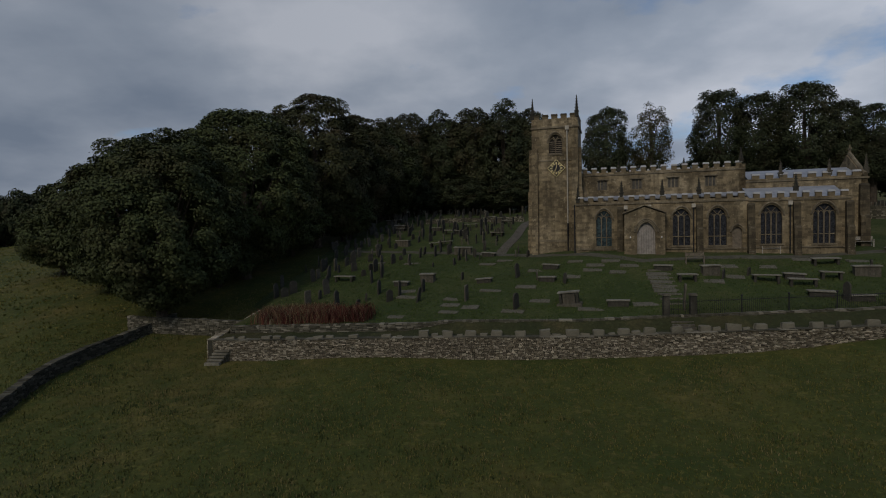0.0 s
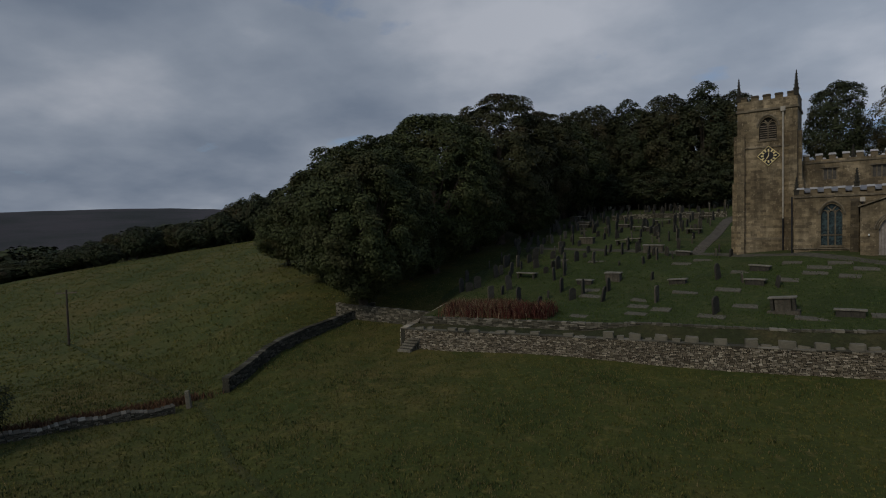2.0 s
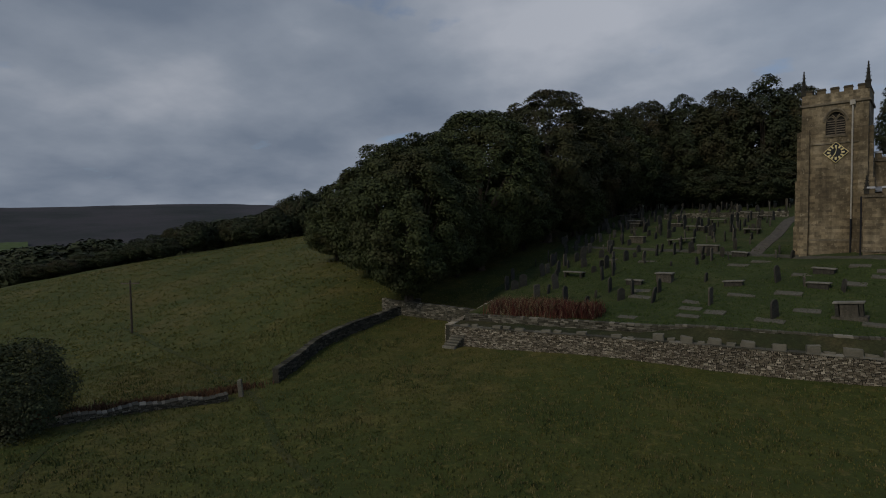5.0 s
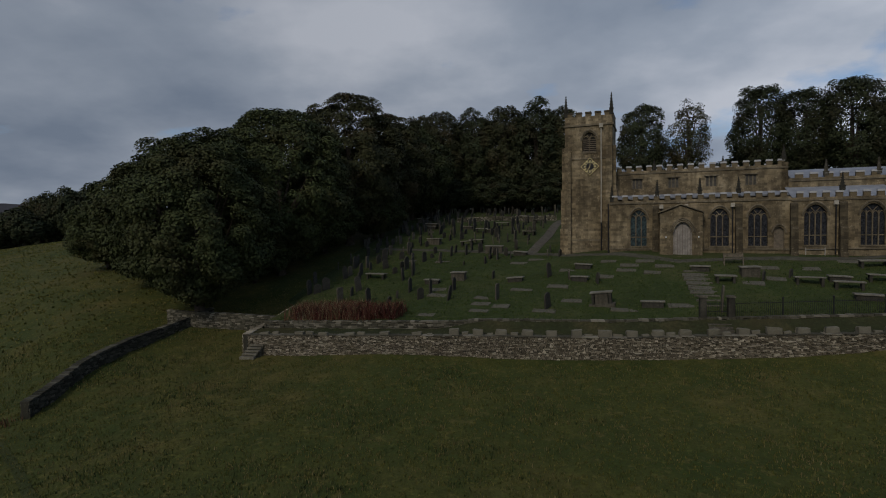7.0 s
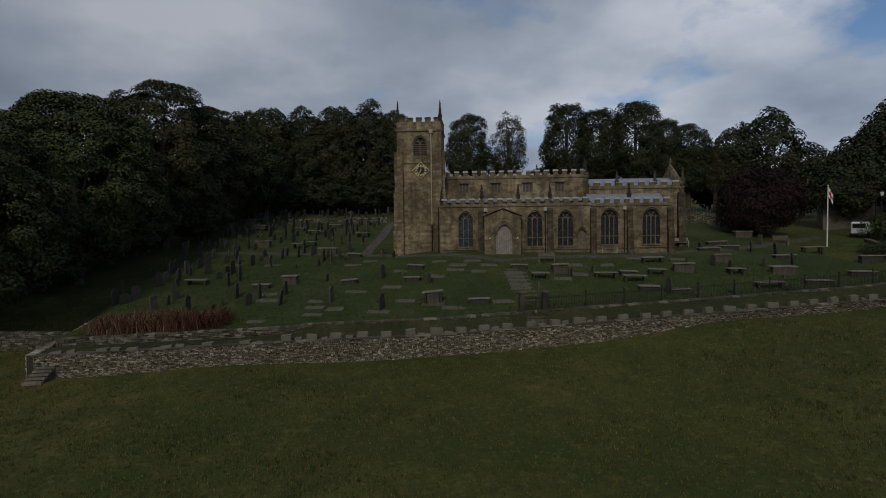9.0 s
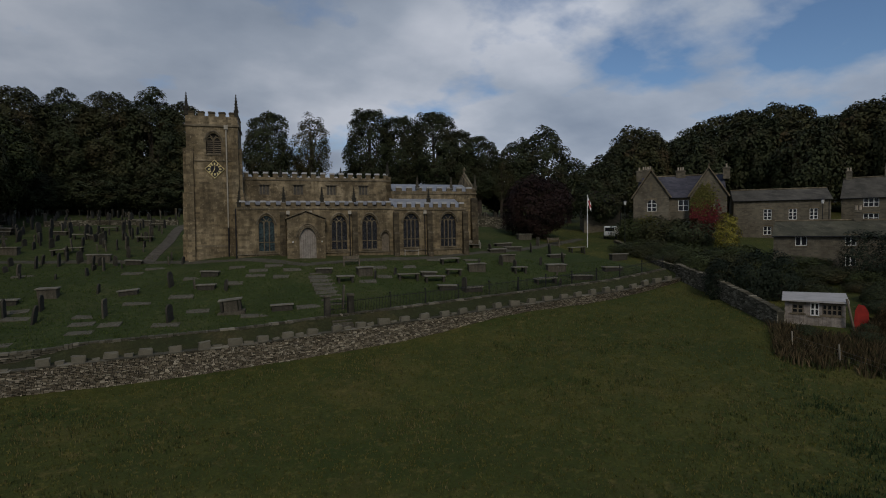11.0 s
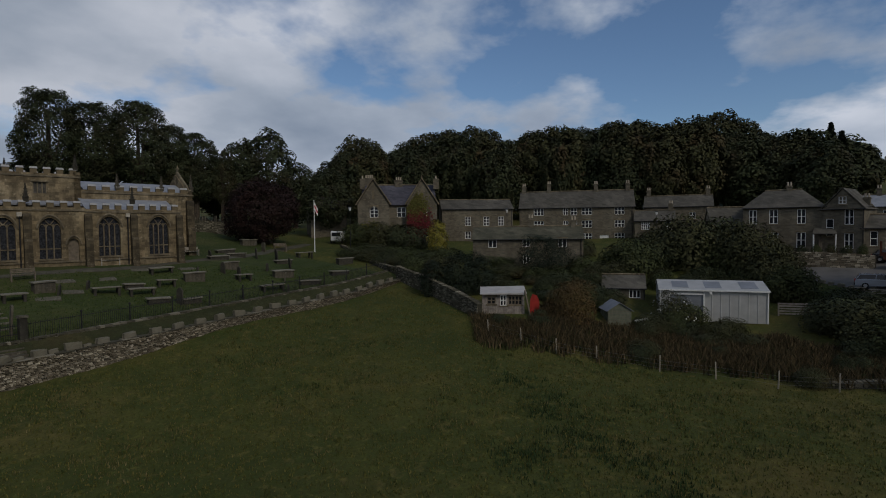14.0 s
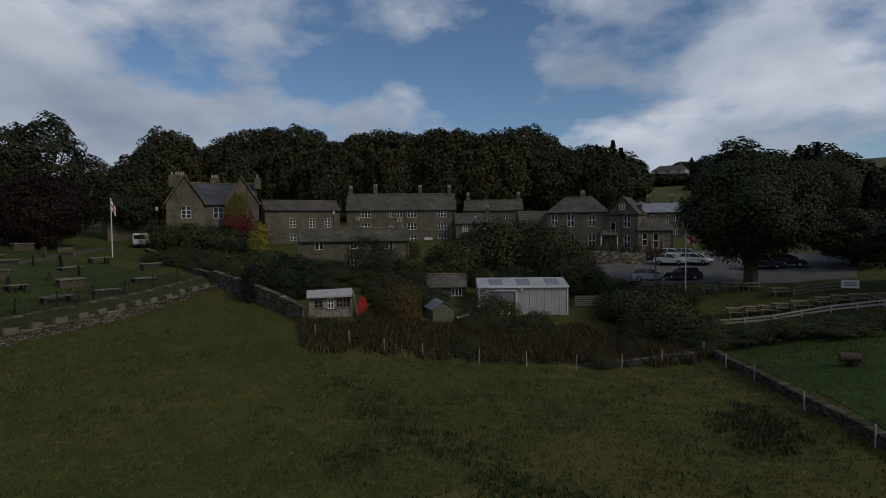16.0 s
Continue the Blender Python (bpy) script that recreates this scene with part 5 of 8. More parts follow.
def village():
    # three-storey terrace with rows of mullioned windows
    rows = []
    for z in (16.75, 14.55, 12.35):
        rows += [(3.4, z, 1.75, 1.25, 3, 2), (11.6, z, 1.75, 1.25, 3, 2), (17.0, z, 1.6, 1.25, 3, 2)]
        rows += [(8.0, z, 0.85, 1.25, 2, 2), (9.4, z, 1.1, 1.25, 2, 2)] if z > 13 else []
    house("terrace_house", (92.5, 32.5), (97.0, 13.6), 7, 11.0, 17.55, 20.5, rows, "long three-storey gritstone terrace with white mullioned windows", chims=((0.5,), (5.0, 3.5, 1.4), (13.2, 3.5, 1.2), (18.6, 3.5, 1.2)), doors=((14.5, 1.5, 1.6, WHITE),), roof=SLATE)
    house("cottage", (79.9, 41.5), (86.5, 31.6), 5.5, 11.6, 17.3, 18.9, [(4.3, 15.2, 1.0, 1.5, 2, 3), (7.4, 15.2, 1.0, 1.5, 2, 3), (9.9, 15.2, 1.0, 1.5, 2, 3), (4.3, 12.9, 1.0, 1.2, 2, 2)], "low gritstone cottage with a dark slate roof", roof=SLATE)
    house("cottage_annex", (95.1, 13.3), (95.8, 7.2), 5, 11.3, 15.0, 16.7, [(1.7, 14.1, 1.3, 1.3, 4, 3), (5.2, 14.1, 1.2, 1.2, 3, 2)], "small stone cottage with white windows", chims=((5.6,),))
    house("cottage", (103.2, 12.8), (104.0, 1.8), 6, 11.5, 17.5, 19.5, [(7.8, 15.8, 1.0, 1.2, 2, 2)], "stone cottage standing behind the terrace", chims=((0.6,), (10.4,)))
    house("cottage", (65.7, 29.6), (70.2, 16.1), 5.5, 8.6, 12.6, 14.2, [(2.6, 11.95, 1.1, 1.0, 2, 1), (7.0, 12.0, 0.95, 1.0, 2, 1), (11.6, 12.0, 1.1, 1.1, 2, 1), (7.0, 9.9, 0.9, 1.1, 2, 1)], "low stone cottage with a mossy stone slate roof", chims=((7.6,), (13.2, 2.7, 0.8)), roof=MOSSY)
    # gabled house
    e = Vector((76.1 - 69.4, 40.1 - 50.9, 0)).normalized()

    def along(u, back=0.0):
        return (69.4 + e.x * u - e.y * back, 50.9 + e.y * u + e.x * back)

    g = house("gabled_house", along(0.6, 1.0), along(12.2, 1.0), 7.5, 12.0, 18.0, 21.3, [(6.2, 16.7, 1.4, 1.6, 2, 2), (6.3, 13.6, 1.4, 1.6, 2, 2)], "gabled stone house with arched windows and red creeper", roof=BLUESLATE, chims=((0.0, 2.0, 0.9, 0.8, 1), (0.9, 5.2, 1.3, 1.9, 4), (5.8, 3.7, 0.8, 1.3, 3), (11.9, 2.4, 0.9, 0.9, 1)))
    for u0, u1 in ((-0.6, 4.3), (7.1, 11.8)):
        w = u1 - u0
        c = (u0 + u1) / 2
        ops = [(c - 0.55, c + 0.75, 15.9, 17.6, 0.8), (c - 0.45, c + 0.95, 12.8, 14.6)]
        bm = wall_bm(w, 18.0 - 11.4, 0.4, ops, -1.1, u0, 11.4)
        prism(bm, [(u0, 18.0), (u1, 18.0), (c, 21.75)], -1.097, -0.703)
        part("gable_wall", bm, COTTAGE, g)
        for x in (u0, u1 - 0.4):
            part("side_wall", wall_bm(1.2, 18 - 11.4, 0.38, [], 0, 0, 11.4), COTTAGE, g, m=pose(x + 0.39, -1.07, 0, 0, 0, 90))
        slab("roof", [(u0 - 0.2, -1.25, 17.9), (c, -1.25, 21.9), (c, 3.5, 21.9), (u0 - 0.2, 3.5, 17.9)][::-1], 0.12, BLUESLATE, g)
        slab("roof", [(c, -1.25, 21.9), (u1 + 0.2, -1.25, 17.9), (u1 + 0.2, 3.5, 17.9), (c, 3.5, 21.9)][::-1], 0.12, BLUESLATE, g)
        bm = bmesh.new()
        tube(bm, [(u0 - 0.3, -1.25, 17.85), (c, -1.25, 21.98), (u1 + 0.3, -1.25, 17.85)], [0.13, 0.15, 0.13], 5)
        tube(bm, [(c, -1.25, 21.9), (c, -1.25, 22.5)], [0.1, 0.05], 6)
        part("gable_coping", bm, TRIM, g)
        sash(g, c + 0.1, 16.75, 1.3, 1.7, -1.1, 2, 3)
        sash(g, c + 0.25, 13.7, 1.4, 1.8, -1.1, 2, 3)
        bm = bmesh.new()
        prism(bm, [(c - 0.18, 18.8), (c + 0.18, 18.8), (c + 0.18, 20.0), (c, 20.35), (c - 0.18, 20.0)], -1.12, -1.09)
        part("gable_slit", bm, TRIM, g)
    house("cottage", polar(-49.0, 97), polar(-52.6, 98), 6, 12.5, 17.9, 20.0, [(2.4, 15.6, 0.9, 1.2, 2, 2)], "reddish stone cottage standing behind the copper beech", chims=((0.6,),))
    # inn
    inn = house("inn", (85.2, -2.2), (84.3, -11.4), 8, 10.0, 16.4, 18.8, [(1.2, 15.1, 0.95, 1.9, 2, 2), (3.6, 15.1, 1.0, 1.9, 2, 2), (6.7, 15.1, 0.95, 1.9, 2, 2), (3.6, 12.0, 1.1, 2.0, 2, 2), (6.7, 12.0, 1.0, 2.0, 2, 2)], "large stone country inn with white sash windows", hip=2.6, roof=SLATE, chims=((5.3, 4, 0.6),), category="pub")
    wing = house("inn_wing", (84.2, -11.0), (82.6, -15.1), 7, 10.0, 15.9, 16.4, [(2.9, 14.9, 0.95, 1.9, 2, 2), (0.9, 13.6, 0.8, 2.2, 1, 2), (2.9, 11.9, 0.95, 1.9, 2, 2)], "tall gabled wing of the stone inn", roof=SLATE, chims=((4.0, 3.5, 1.0),), category="pub")
    bm = bmesh.new()
    prism(bm, [(0.0, 15.9), (4.4, 15.9), (2.2, 18.4)], 0.002, 0.4)
    part("front_gable", bm, COTTAGE, wing)
    slab("roof", [(-0.2, -0.2, 15.8), (2.2, -0.2, 18.5), (2.2, 6, 18.5), (-0.2, 6, 15.8)][::-1], 0.1, SLATE, wing)
    slab("roof", [(2.2, -0.2, 18.5), (4.6, -0.2, 15.8), (4.6, 6, 15.8), (2.2, 6, 18.5)][::-1], 0.1, SLATE, wing)
    sash(wing, 2.2, 17.0, 0.8, 0.9, -0.12, 2, 2)
    house("inn_porch_wing", (82.8, -14.8), (83.6, -20.2), 5, 9.8, 13.6, 15.2, [(1.4, 12.2, 0.8, 1.8, 1, 2), (3.0, 12.0, 0.8, 2.2, 1, 2)], "low stone wing of the inn beside the car park", category="pub")
    house("outbuilding", (84.9, 1.6), (86.2, -4.0), 5, 10.2, 14.1, 16.6, [], "plain stone outbuilding with a slate roof")
    house("farmhouse", (108.2, -19.2), (106.6, -27.2), 6, 11.5, 16.8, 18.7, [(1.2, 15.6, 1.0, 1.1, 2, 2), (3.4, 15.6, 1.0, 1.1, 2, 2), (6.0, 15.6, 0.9, 1.1, 2, 2), (7.2, 15.6, 0.9, 1.1, 2, 2), (7.2, 13.0, 0.9, 1.1, 2, 2)], "stone farmhouse behind the inn", roof=LEAD, chims=((2.4,), (6.6,)))


MOSSY = stone_mat("mossy_stone_slate", (0.07, 0.07, 0.05), (0.092, 0.09, 0.064), (0.13, 0.122, 0.09), course=0.3, soot=0.2, joints=0.4)
village()


# ---------------- churchyard ----------------
def slab_shape(w, h, t, kind):
    """Upright gravestone outline, drawn out to its thickness."""
    bm = bmesh.new()
    if kind == 0:
        top = [(w / 2 * math.cos(a), h - w * 0.35 + w * 0.35 * math.sin(a)) for a in np.linspace(0, math.pi, 8)]
    elif kind == 1:
        top = [(w / 2, h * 0.82), (w * 0.28, h * 0.9), (0, h), (-w * 0.28, h * 0.9), (-w / 2, h * 0.82)]
    elif kind == 2:
        top = [(w / 2, h * 0.85), (w * 0.36, h * 0.86)] + [(w * 0.34 * math.cos(a), h * 0.86 + h * 0.14 * math.sin(a)) for a in np.linspace(0.2, math.pi - 0.2, 6)] + [(-w * 0.36, h * 0.86), (-w / 2, h * 0.85)]
    elif kind == 3:
        top = [(w / 2, h * 0.97), (w * 0.2, h), (-w * 0.3, h * 0.985), (-w / 2, h * 0.96)]
    else:
        c = w * 0.16
        top = [(c, 0.35 * h), (c, h * 0.62), (w / 2, h * 0.62), (w / 2, h * 0.78), (c, h * 0.78), (c, h), (-c, h), (-c, h * 0.78), (-w / 2, h * 0.78), (-w / 2, h * 0.62), (-c, h * 0.62), (-c, 0.35 * h)]
    prism(bm, [(-w / 2, -0.35), (w / 2, -0.35)] + top, -t / 2, t / 2)
    if kind < 4:
        bmesh.ops.bevel(bm, geom=[e for e in bm.edges if e.verts[0].co.z > 0.1], offset=0.012, segments=1, affect="EDGES")
    return bm


def headstone_proto(k):
    bm = slab_shape((0.72, 0.66, 0.78, 0.6, 0.7)[k], 1.0, 0.13 if k < 4 else 0.16, k)
    me = bpy.data.meshes.new("gravestone")
    bmesh.ops.recalc_face_normals(bm, faces=bm.faces)
    bm.to_mesh(me)
    bm.free()
    me.materials.append(DARKTOMB if k in (0, 1, 2) else TOMB)
    return me


HEADS = [headstone_proto(k) for k in range(5)]
HEADLABEL = ("blackened round-topped gravestone standing in the grass", "blackened gravestone with a pointed top in the grass", "blackened shouldered gravestone standing in the grass", "plain square-topped grey gravestone in the grass", "grey stone grave cross standing in the grass")
rg = random.Random(4)


def headstone(x, y, h, lean=6, kind=None, yard=True):
    k = kind if kind is not None else rg.choice((0, 0, 1, 2, 2, 3))
    o = new("gravestone", HEADS[k])
    w = rg.uniform(0.85, 1.15) * min(1.25, 0.55 + h * 0.42)
    o.matrix_basis = pose(x, y, (yz(x, y) if yard else gz(x, y)), rg.gauss(0, lean * 0.7), rg.gauss(0, lean * 0.5), 72 + rg.gauss(0, 16)) @ Matrix.Diagonal((w, 1, h, 1))
    return tagged(o, HEADLABEL[k], "gravestone", "gravestones in the churchyard")


STONES, TABLES, SLABS = [], [], []
STONES += [(-17.3, 55.8, 1.65), (-16.5, 55.9, 1.06), (-18.1, 60.6, 1.15), (-15.9, 57.1, 1.44), (-16.9, 66.5, 0.97), (-14.9, 61.8, 1.67), (-15.8, 68.6, 1.56), (-14.7, 66.2, 1.64), (-13.3, 52.7, 1.43), (-12.5, 54.3, 1.01), (-12.1, 55.9, 1.73), (-13.2, 66.2, 1.63), (-10.3, 51.9, 1.60), (-12.1, 68.0, 1.25), (-10.8, 65.4, 1.20), (-11.6, 70.9, 1.30), (-8.2, 50.7, 0.93), (-7.7, 52.9, 0.86), (-7.4, 49.1, 0.70), (-7.9, 59.4, 1.57)]
STONES += [(-6.6, 54.9, 1.56), (-8.1, 64.4, 1.70), (-7.0, 61.1, 1.74), (-8.7, 72.2, 1.61), (-5.3, 52.2, 1.27), (-4.4, 53.6, 1.63), (-13.1, 72.8, 1.49), (-2.5, 51.0, 1.55), (-2.1, 54.4, 1.43), (1.9, 57.0, 0.92), (2.0, 49.2, 1.59), (6.1, 46.0, 1.50), (7.5, 55.0, 1.57), (0.8, 69.8, 1.41), (3.8, 66.5, 1.21), (8.5, 63.8, 0.91), (9.8, 63.1, 0.90), (9.2, 53.5, 0.88), (11.5, 51.9, 1.07), (1.9, 65.8, 0.60)]
STONES += [(-5.4, 69.0, 0.63), (-4.1, 65.7, 0.46), (-1.3, 63.8, 0.45), (18.9, 42.7, 2.17), (24.8, 48.2, 0.98), (27.3, 48.6, 0.79), (30.9, 41.6, 1.57), (49.5, 51.9, 1.45), (53.8, 55.1, 1.40), (51.7, 50.7, 1.61), (40.6, 45.2, 1.10), (39.7, 46.5, 1.23), (49.8, 46.7, 1.38), (45.0, 45.6, 1.03), (43.8, 41.9, 1.10), (36.3, 39.9, 0.98), (41.3, 39.0, 0.80), (42.5, 51.7, 1.21), (37.4, 47.5, 0.85)]
TABLES += [(-11.2, 61.0, 3.03), (-4.5, 56.8, 1.78), (-1.7, 57.4, 1.79), (4.1, 54.7, 2.00), (11.1, 56.0, 2.08), (10.1, 52.7, 1.84), (10.7, 46.0, 2.16), (14.4, 44.6, 2.24), (20.8, 51.2, 2.07), (21.7, 48.1, 1.92), (24.2, 49.0, 1.99), (27.9, 46.7, 2.60), (30.5, 47.0, 2.04), (30.1, 45.2, 2.54), (35.0, 49.5, 2.65), (33.1, 46.1, 2.01), (35.9, 45.8, 2.42), (29.9, 42.7, 2.27), (31.9, 41.1, 2.05), (40.1, 43.7, 1.91)]
TABLES += [(41.6, 47.2, 1.96), (55.3, 59.2, 2.95), (51.2, 48.9, 2.94), (56.8, 50.4, 3.31), (44.8, 42.8, 3.22), (40.3, 39.9, 3.54), (45.1, 39.3, 3.42), (50.9, 39.9, 3.36), (58.2, 44.7, 3.28), (47.4, 54.8, 3.01), (43.4, 51.3, 3.14), (47.0, 52.5, 2.93), (-1.0, 73.9, 1.54), (2.5, 68.8, 2.86), (5.5, 65.7, 1.71)]
SLABS += [(0.8, 50.1, 1.72), (0.5, 48.2, 1.70), (0.3, 46.2, 1.68), (2.2, 47.0, 0.93), (-3.7, 52.8, 1.92), (-3.7, 54.8, 1.60), (4.4, 51.6, 2.05), (7.8, 51.7, 1.96), (16.5, 44.4, 1.97), (12.1, 44.7, 2.12), (13.8, 56.9, 1.52), (15.4, 55.1, 1.78), (14.8, 54.0, 1.86), (16.8, 52.4, 1.43), (19.8, 50.5, 1.81), (19.6, 49.6, 1.77), (19.4, 48.5, 1.79), (19.2, 47.5, 1.81), (19.0, 46.6, 1.83), (7.3, 62.7, 2.62)]
SLABS += [(5.0, 62.0, 1.94), (9.5, 56.3, 1.19), (12.6, 53.0, 1.42), (26.6, 51.0, 1.79), (23.7, 47.6, 1.66), (26.0, 48.4, 1.43), (30.0, 50.4, 1.52), (34.3, 51.7, 1.94), (37.9, 49.5, 1.94), (17.1, 55.6, 1.81), (18.4, 53.8, 1.77), (8.4, 47.8, 1.76), (5.7, 45.4, 1.90), (-4.2, 46.1, 1.20), (-8.4, 68.3, 2.15), (-3.8, 66.5, 2.08)]
for x, y, h in STONES:
    headstone(x, y, max(0.5, h * 0.92), kind=3 if h > 2 else None)

# the crowded upper graveyard
count = 0
taken = [(x, y) for x, y, _ in STONES]
while count < 235:
    az, d = rg.uniform(-8.6, 15.0), rg.uniform(63, 112)
    x, y = polar(az, d)
    if az > 6 + (112 - d) * 0.17 or (d > 100 and az > 8):
        continue
    if d < 72 and rg.random() < 0.6:
        continue
    row = round(y / 2.1) * 2.1 + rg.gauss(0, 0.25)
    if abs(x - (7.2 + (row - 66) * 0.33)) < 1.6 or abs(row - 74.3 - 0.1 * x) < 0.8 or abs(row - 91.5 + 0.25 * x) < 0.9:
        continue
    if any(abs(x - a) + abs(row - b) < 1.0 for a, b in taken):
        continue
    taken.append((x, row))
    headstone(x, row, rg.uniform(0.75, 1.55), 5, 4 if rg.random() < 0.06 else None)
    count += 1
# stones on the bank east of the church, above its low wall
for i in range(22):
    x, y = polar(-37.9 - i * 0.26, 98 + (i % 3) * 1.6)
    headstone(x, y, rg.uniform(1.2, 2.0), 4, rg.choice((1, 3, 3)))


def table_tomb(x, y, length, kind, label, rz):
    """Ledger on legs, solid chest, or low slab on a plinth."""
    e = empty("table_tomb", pose(x, y, yz(x, y), rg.gauss(0, 1.5), rg.gauss(0, 1.5), rz), label, "tomb", "table tombs in the churchyard")
    L, w = length, 0.92
    top = {0: 0.52, 1: 0.72, 2: 0.34, 3: 1.05}[kind]
    bm = bmesh.new()
    box(bm, -L / 2, L / 2, -w / 2, w / 2, top, top + 0.12, 0.025)
    part("ledger", bm, LEDGER, e)
    if kind in (0, 3):
        for sx in (-1, 1):
            for sy in (-1, 1):
                bm = bmesh.new()
                cx, cy = sx * (L / 2 - 0.22), sy * (w / 2 - 0.16)
                box(bm, cx - 0.1, cx + 0.1, cy - 0.09, cy + 0.09, -0.5, top)
                part("leg", bm, DARKTOMB, e)
        if kind == 3:
            bm = bmesh.new()
            box(bm, -L / 2 - 0.12, L / 2 + 0.12, -w / 2 - 0.1, w / 2 + 0.1, -0.5, 0.14)
            part("plinth", bm, TOMB, e)
            bm = bmesh.new()
            box(bm, -L / 2 + 0.4, L / 2 - 0.4, -w / 2 + 0.12, w / 2 - 0.12, 0.14, top)
            part("chest", bm, TOMB, e)
    else:
        bm = bmesh.new()
        box(bm, -L / 2 + 0.12, L / 2 - 0.12, -w / 2 + 0.1, w / 2 - 0.1, -0.6, top)
        part("chest", bm, TOMB if kind == 1 else DARKTOMB, e)
    return e


LEDGER = stone_mat("tomb_ledger", (0.18, 0.168, 0.132), (0.25, 0.232, 0.185), (0.33, 0.305, 0.25), soot=0.45, scale=3)
PALETOMB = stone_mat("pale_ledger", (0.10, 0.092, 0.068), (0.15, 0.138, 0.102), (0.21, 0.195, 0.15), soot=0.5, scale=3)
TLABEL = {0: "grey stone table tomb on four squat legs", 1: "stone chest tomb with an overhanging ledger", 2: "low worn ledger slab raised on a stone base", 3: "large stone chest tomb on legs and plinth"}
for i, (x, y, L) in enumerate(TABLES):
    k = 3 if i == 6 else rg.choice((0, 0, 1, 2, 2))
    table_tomb(x, y + 0.25, min(2.4, max(1.7, L * 0.85)), k, TLABEL[k], -18 + rg.gauss(0, 6))
for i in range(14):
    az, d = rg.uniform(-7, 6), rg.uniform(70, 100)
    x, y = polar(az, d)
    if abs(x - (7.2 + (y - 66) * 0.33)) < 2.2:
        continue
    k = rg.choice((0, 1, 2))
    table_tomb(x, y, rg.uniform(1.8, 2.2), k, TLABEL[k], -18 + rg.gauss(0, 8))
for x, y, L in SLABS:
    bm = bmesh.new()
    L = min(2.2, max(1.5, L))
    box(bm, -L / 2, L / 2, -0.42, 0.42, -0.4, 0.06, 0.02)
    slope = math.degrees(math.atan2(yz(x, y + 0.5) - yz(x, y - 0.5), 1.0))
    o = part("ledger_slab", bm, PALETOMB, m=pose(x, y, yz(x, y), slope * 0.85 + rg.gauss(0, 1.5), rg.gauss(0, 1.5), -18 + rg.gauss(0, 4)))
    tagged(o, "flat worn grave slab lying in the grass", "grave slab", "grave slabs in the churchyard")


def path_strip(name, pts, width, mat, label, fn=yz, lift=0.05, kind="structure"):
    """A path draped on the ground along points."""
    dense = []
    for a, b in zip(pts, pts[1:]):
        n = max(1, int(math.dist(a, b) / 0.8))
        dense += [(a[0] + (b[0] - a[0]) * i / n, a[1] + (b[1] - a[1]) * i / n) for i in range(n)]
    dense.append(pts[-1])
    verts, faces = [], []
    for i, p in enumerate(dense):
        a, b = dense[max(0, i - 1)], dense[min(len(dense) - 1, i + 1)]
        t = Vector((b[0] - a[0], b[1] - a[1])).normalized()
        for k in (-1, -0.33, 0.33, 1):
            x, y = p[0] - t.y * k * width / 2, p[1] + t.x * k * width / 2
            verts.append((x, y, fn(x, y) + lift))
        for k in (-1, 1):
            x, y = p[0] - t.y * k * (width / 2 + 0.05), p[1] + t.x * k * (width / 2 + 0.05)
            verts.append((x, y, fn(x, y) - 0.25))
    for i in range(len(dense) - 1):
        o, q = i * 6, (i + 1) * 6
        for k in range(3):
            faces.append((o + k, q + k, q + k + 1, o + k + 1))
        faces += [(o + 4, q + 4, q, o), (o + 3, q + 3, q + 5, o + 5)]
    ob = mesh_ob(name, verts, faces, mat)
    return tagged(ob, label, "path", kind=kind)


PATHSTONE = plain_mat("path_flags", (0.085, 0.08, 0.058), 0.95, 0, 0.3, 1.5)
path_strip("path_tower", [(6.6, 65.5), (9.0, 72), (13.0, 85.5), (15.5, 92)], 1.3, GRAVEL, "pale gravel path climbing past the church tower")
path_strip("path_cross", [(-14, 75.2), (-5.2, 73.2), (2.0, 69.6), (6.4, 66.3), (10.2, 63.3), (20.2, 54.6), (33.0, 52.9), (44, 51.5), (56, 55.5), (66, 58)], 1.0, PATHSTONE, "narrow stone-flagged path along the church")
# flagged steps from the gate to the door
for i in range(9):
    t = i / 8
    x, y = 18.6 + 1.7 * t, 43.8 + 7.6 * t
    bm = bmesh.new()
    box(bm, -0.95, 0.95, -0.15, 0.15, -0.45, 0.06, 0.02)
    o = part("step_slab", bm, PALETOMB, m=pose(x, y, yz(x, y), rg.gauss(0, 1), rg.gauss(0, 1), -14 + rg.gauss(0, 2)))
    tagged(o, "worn flagstone step leading to the church door", "step", "steps up to the church door")


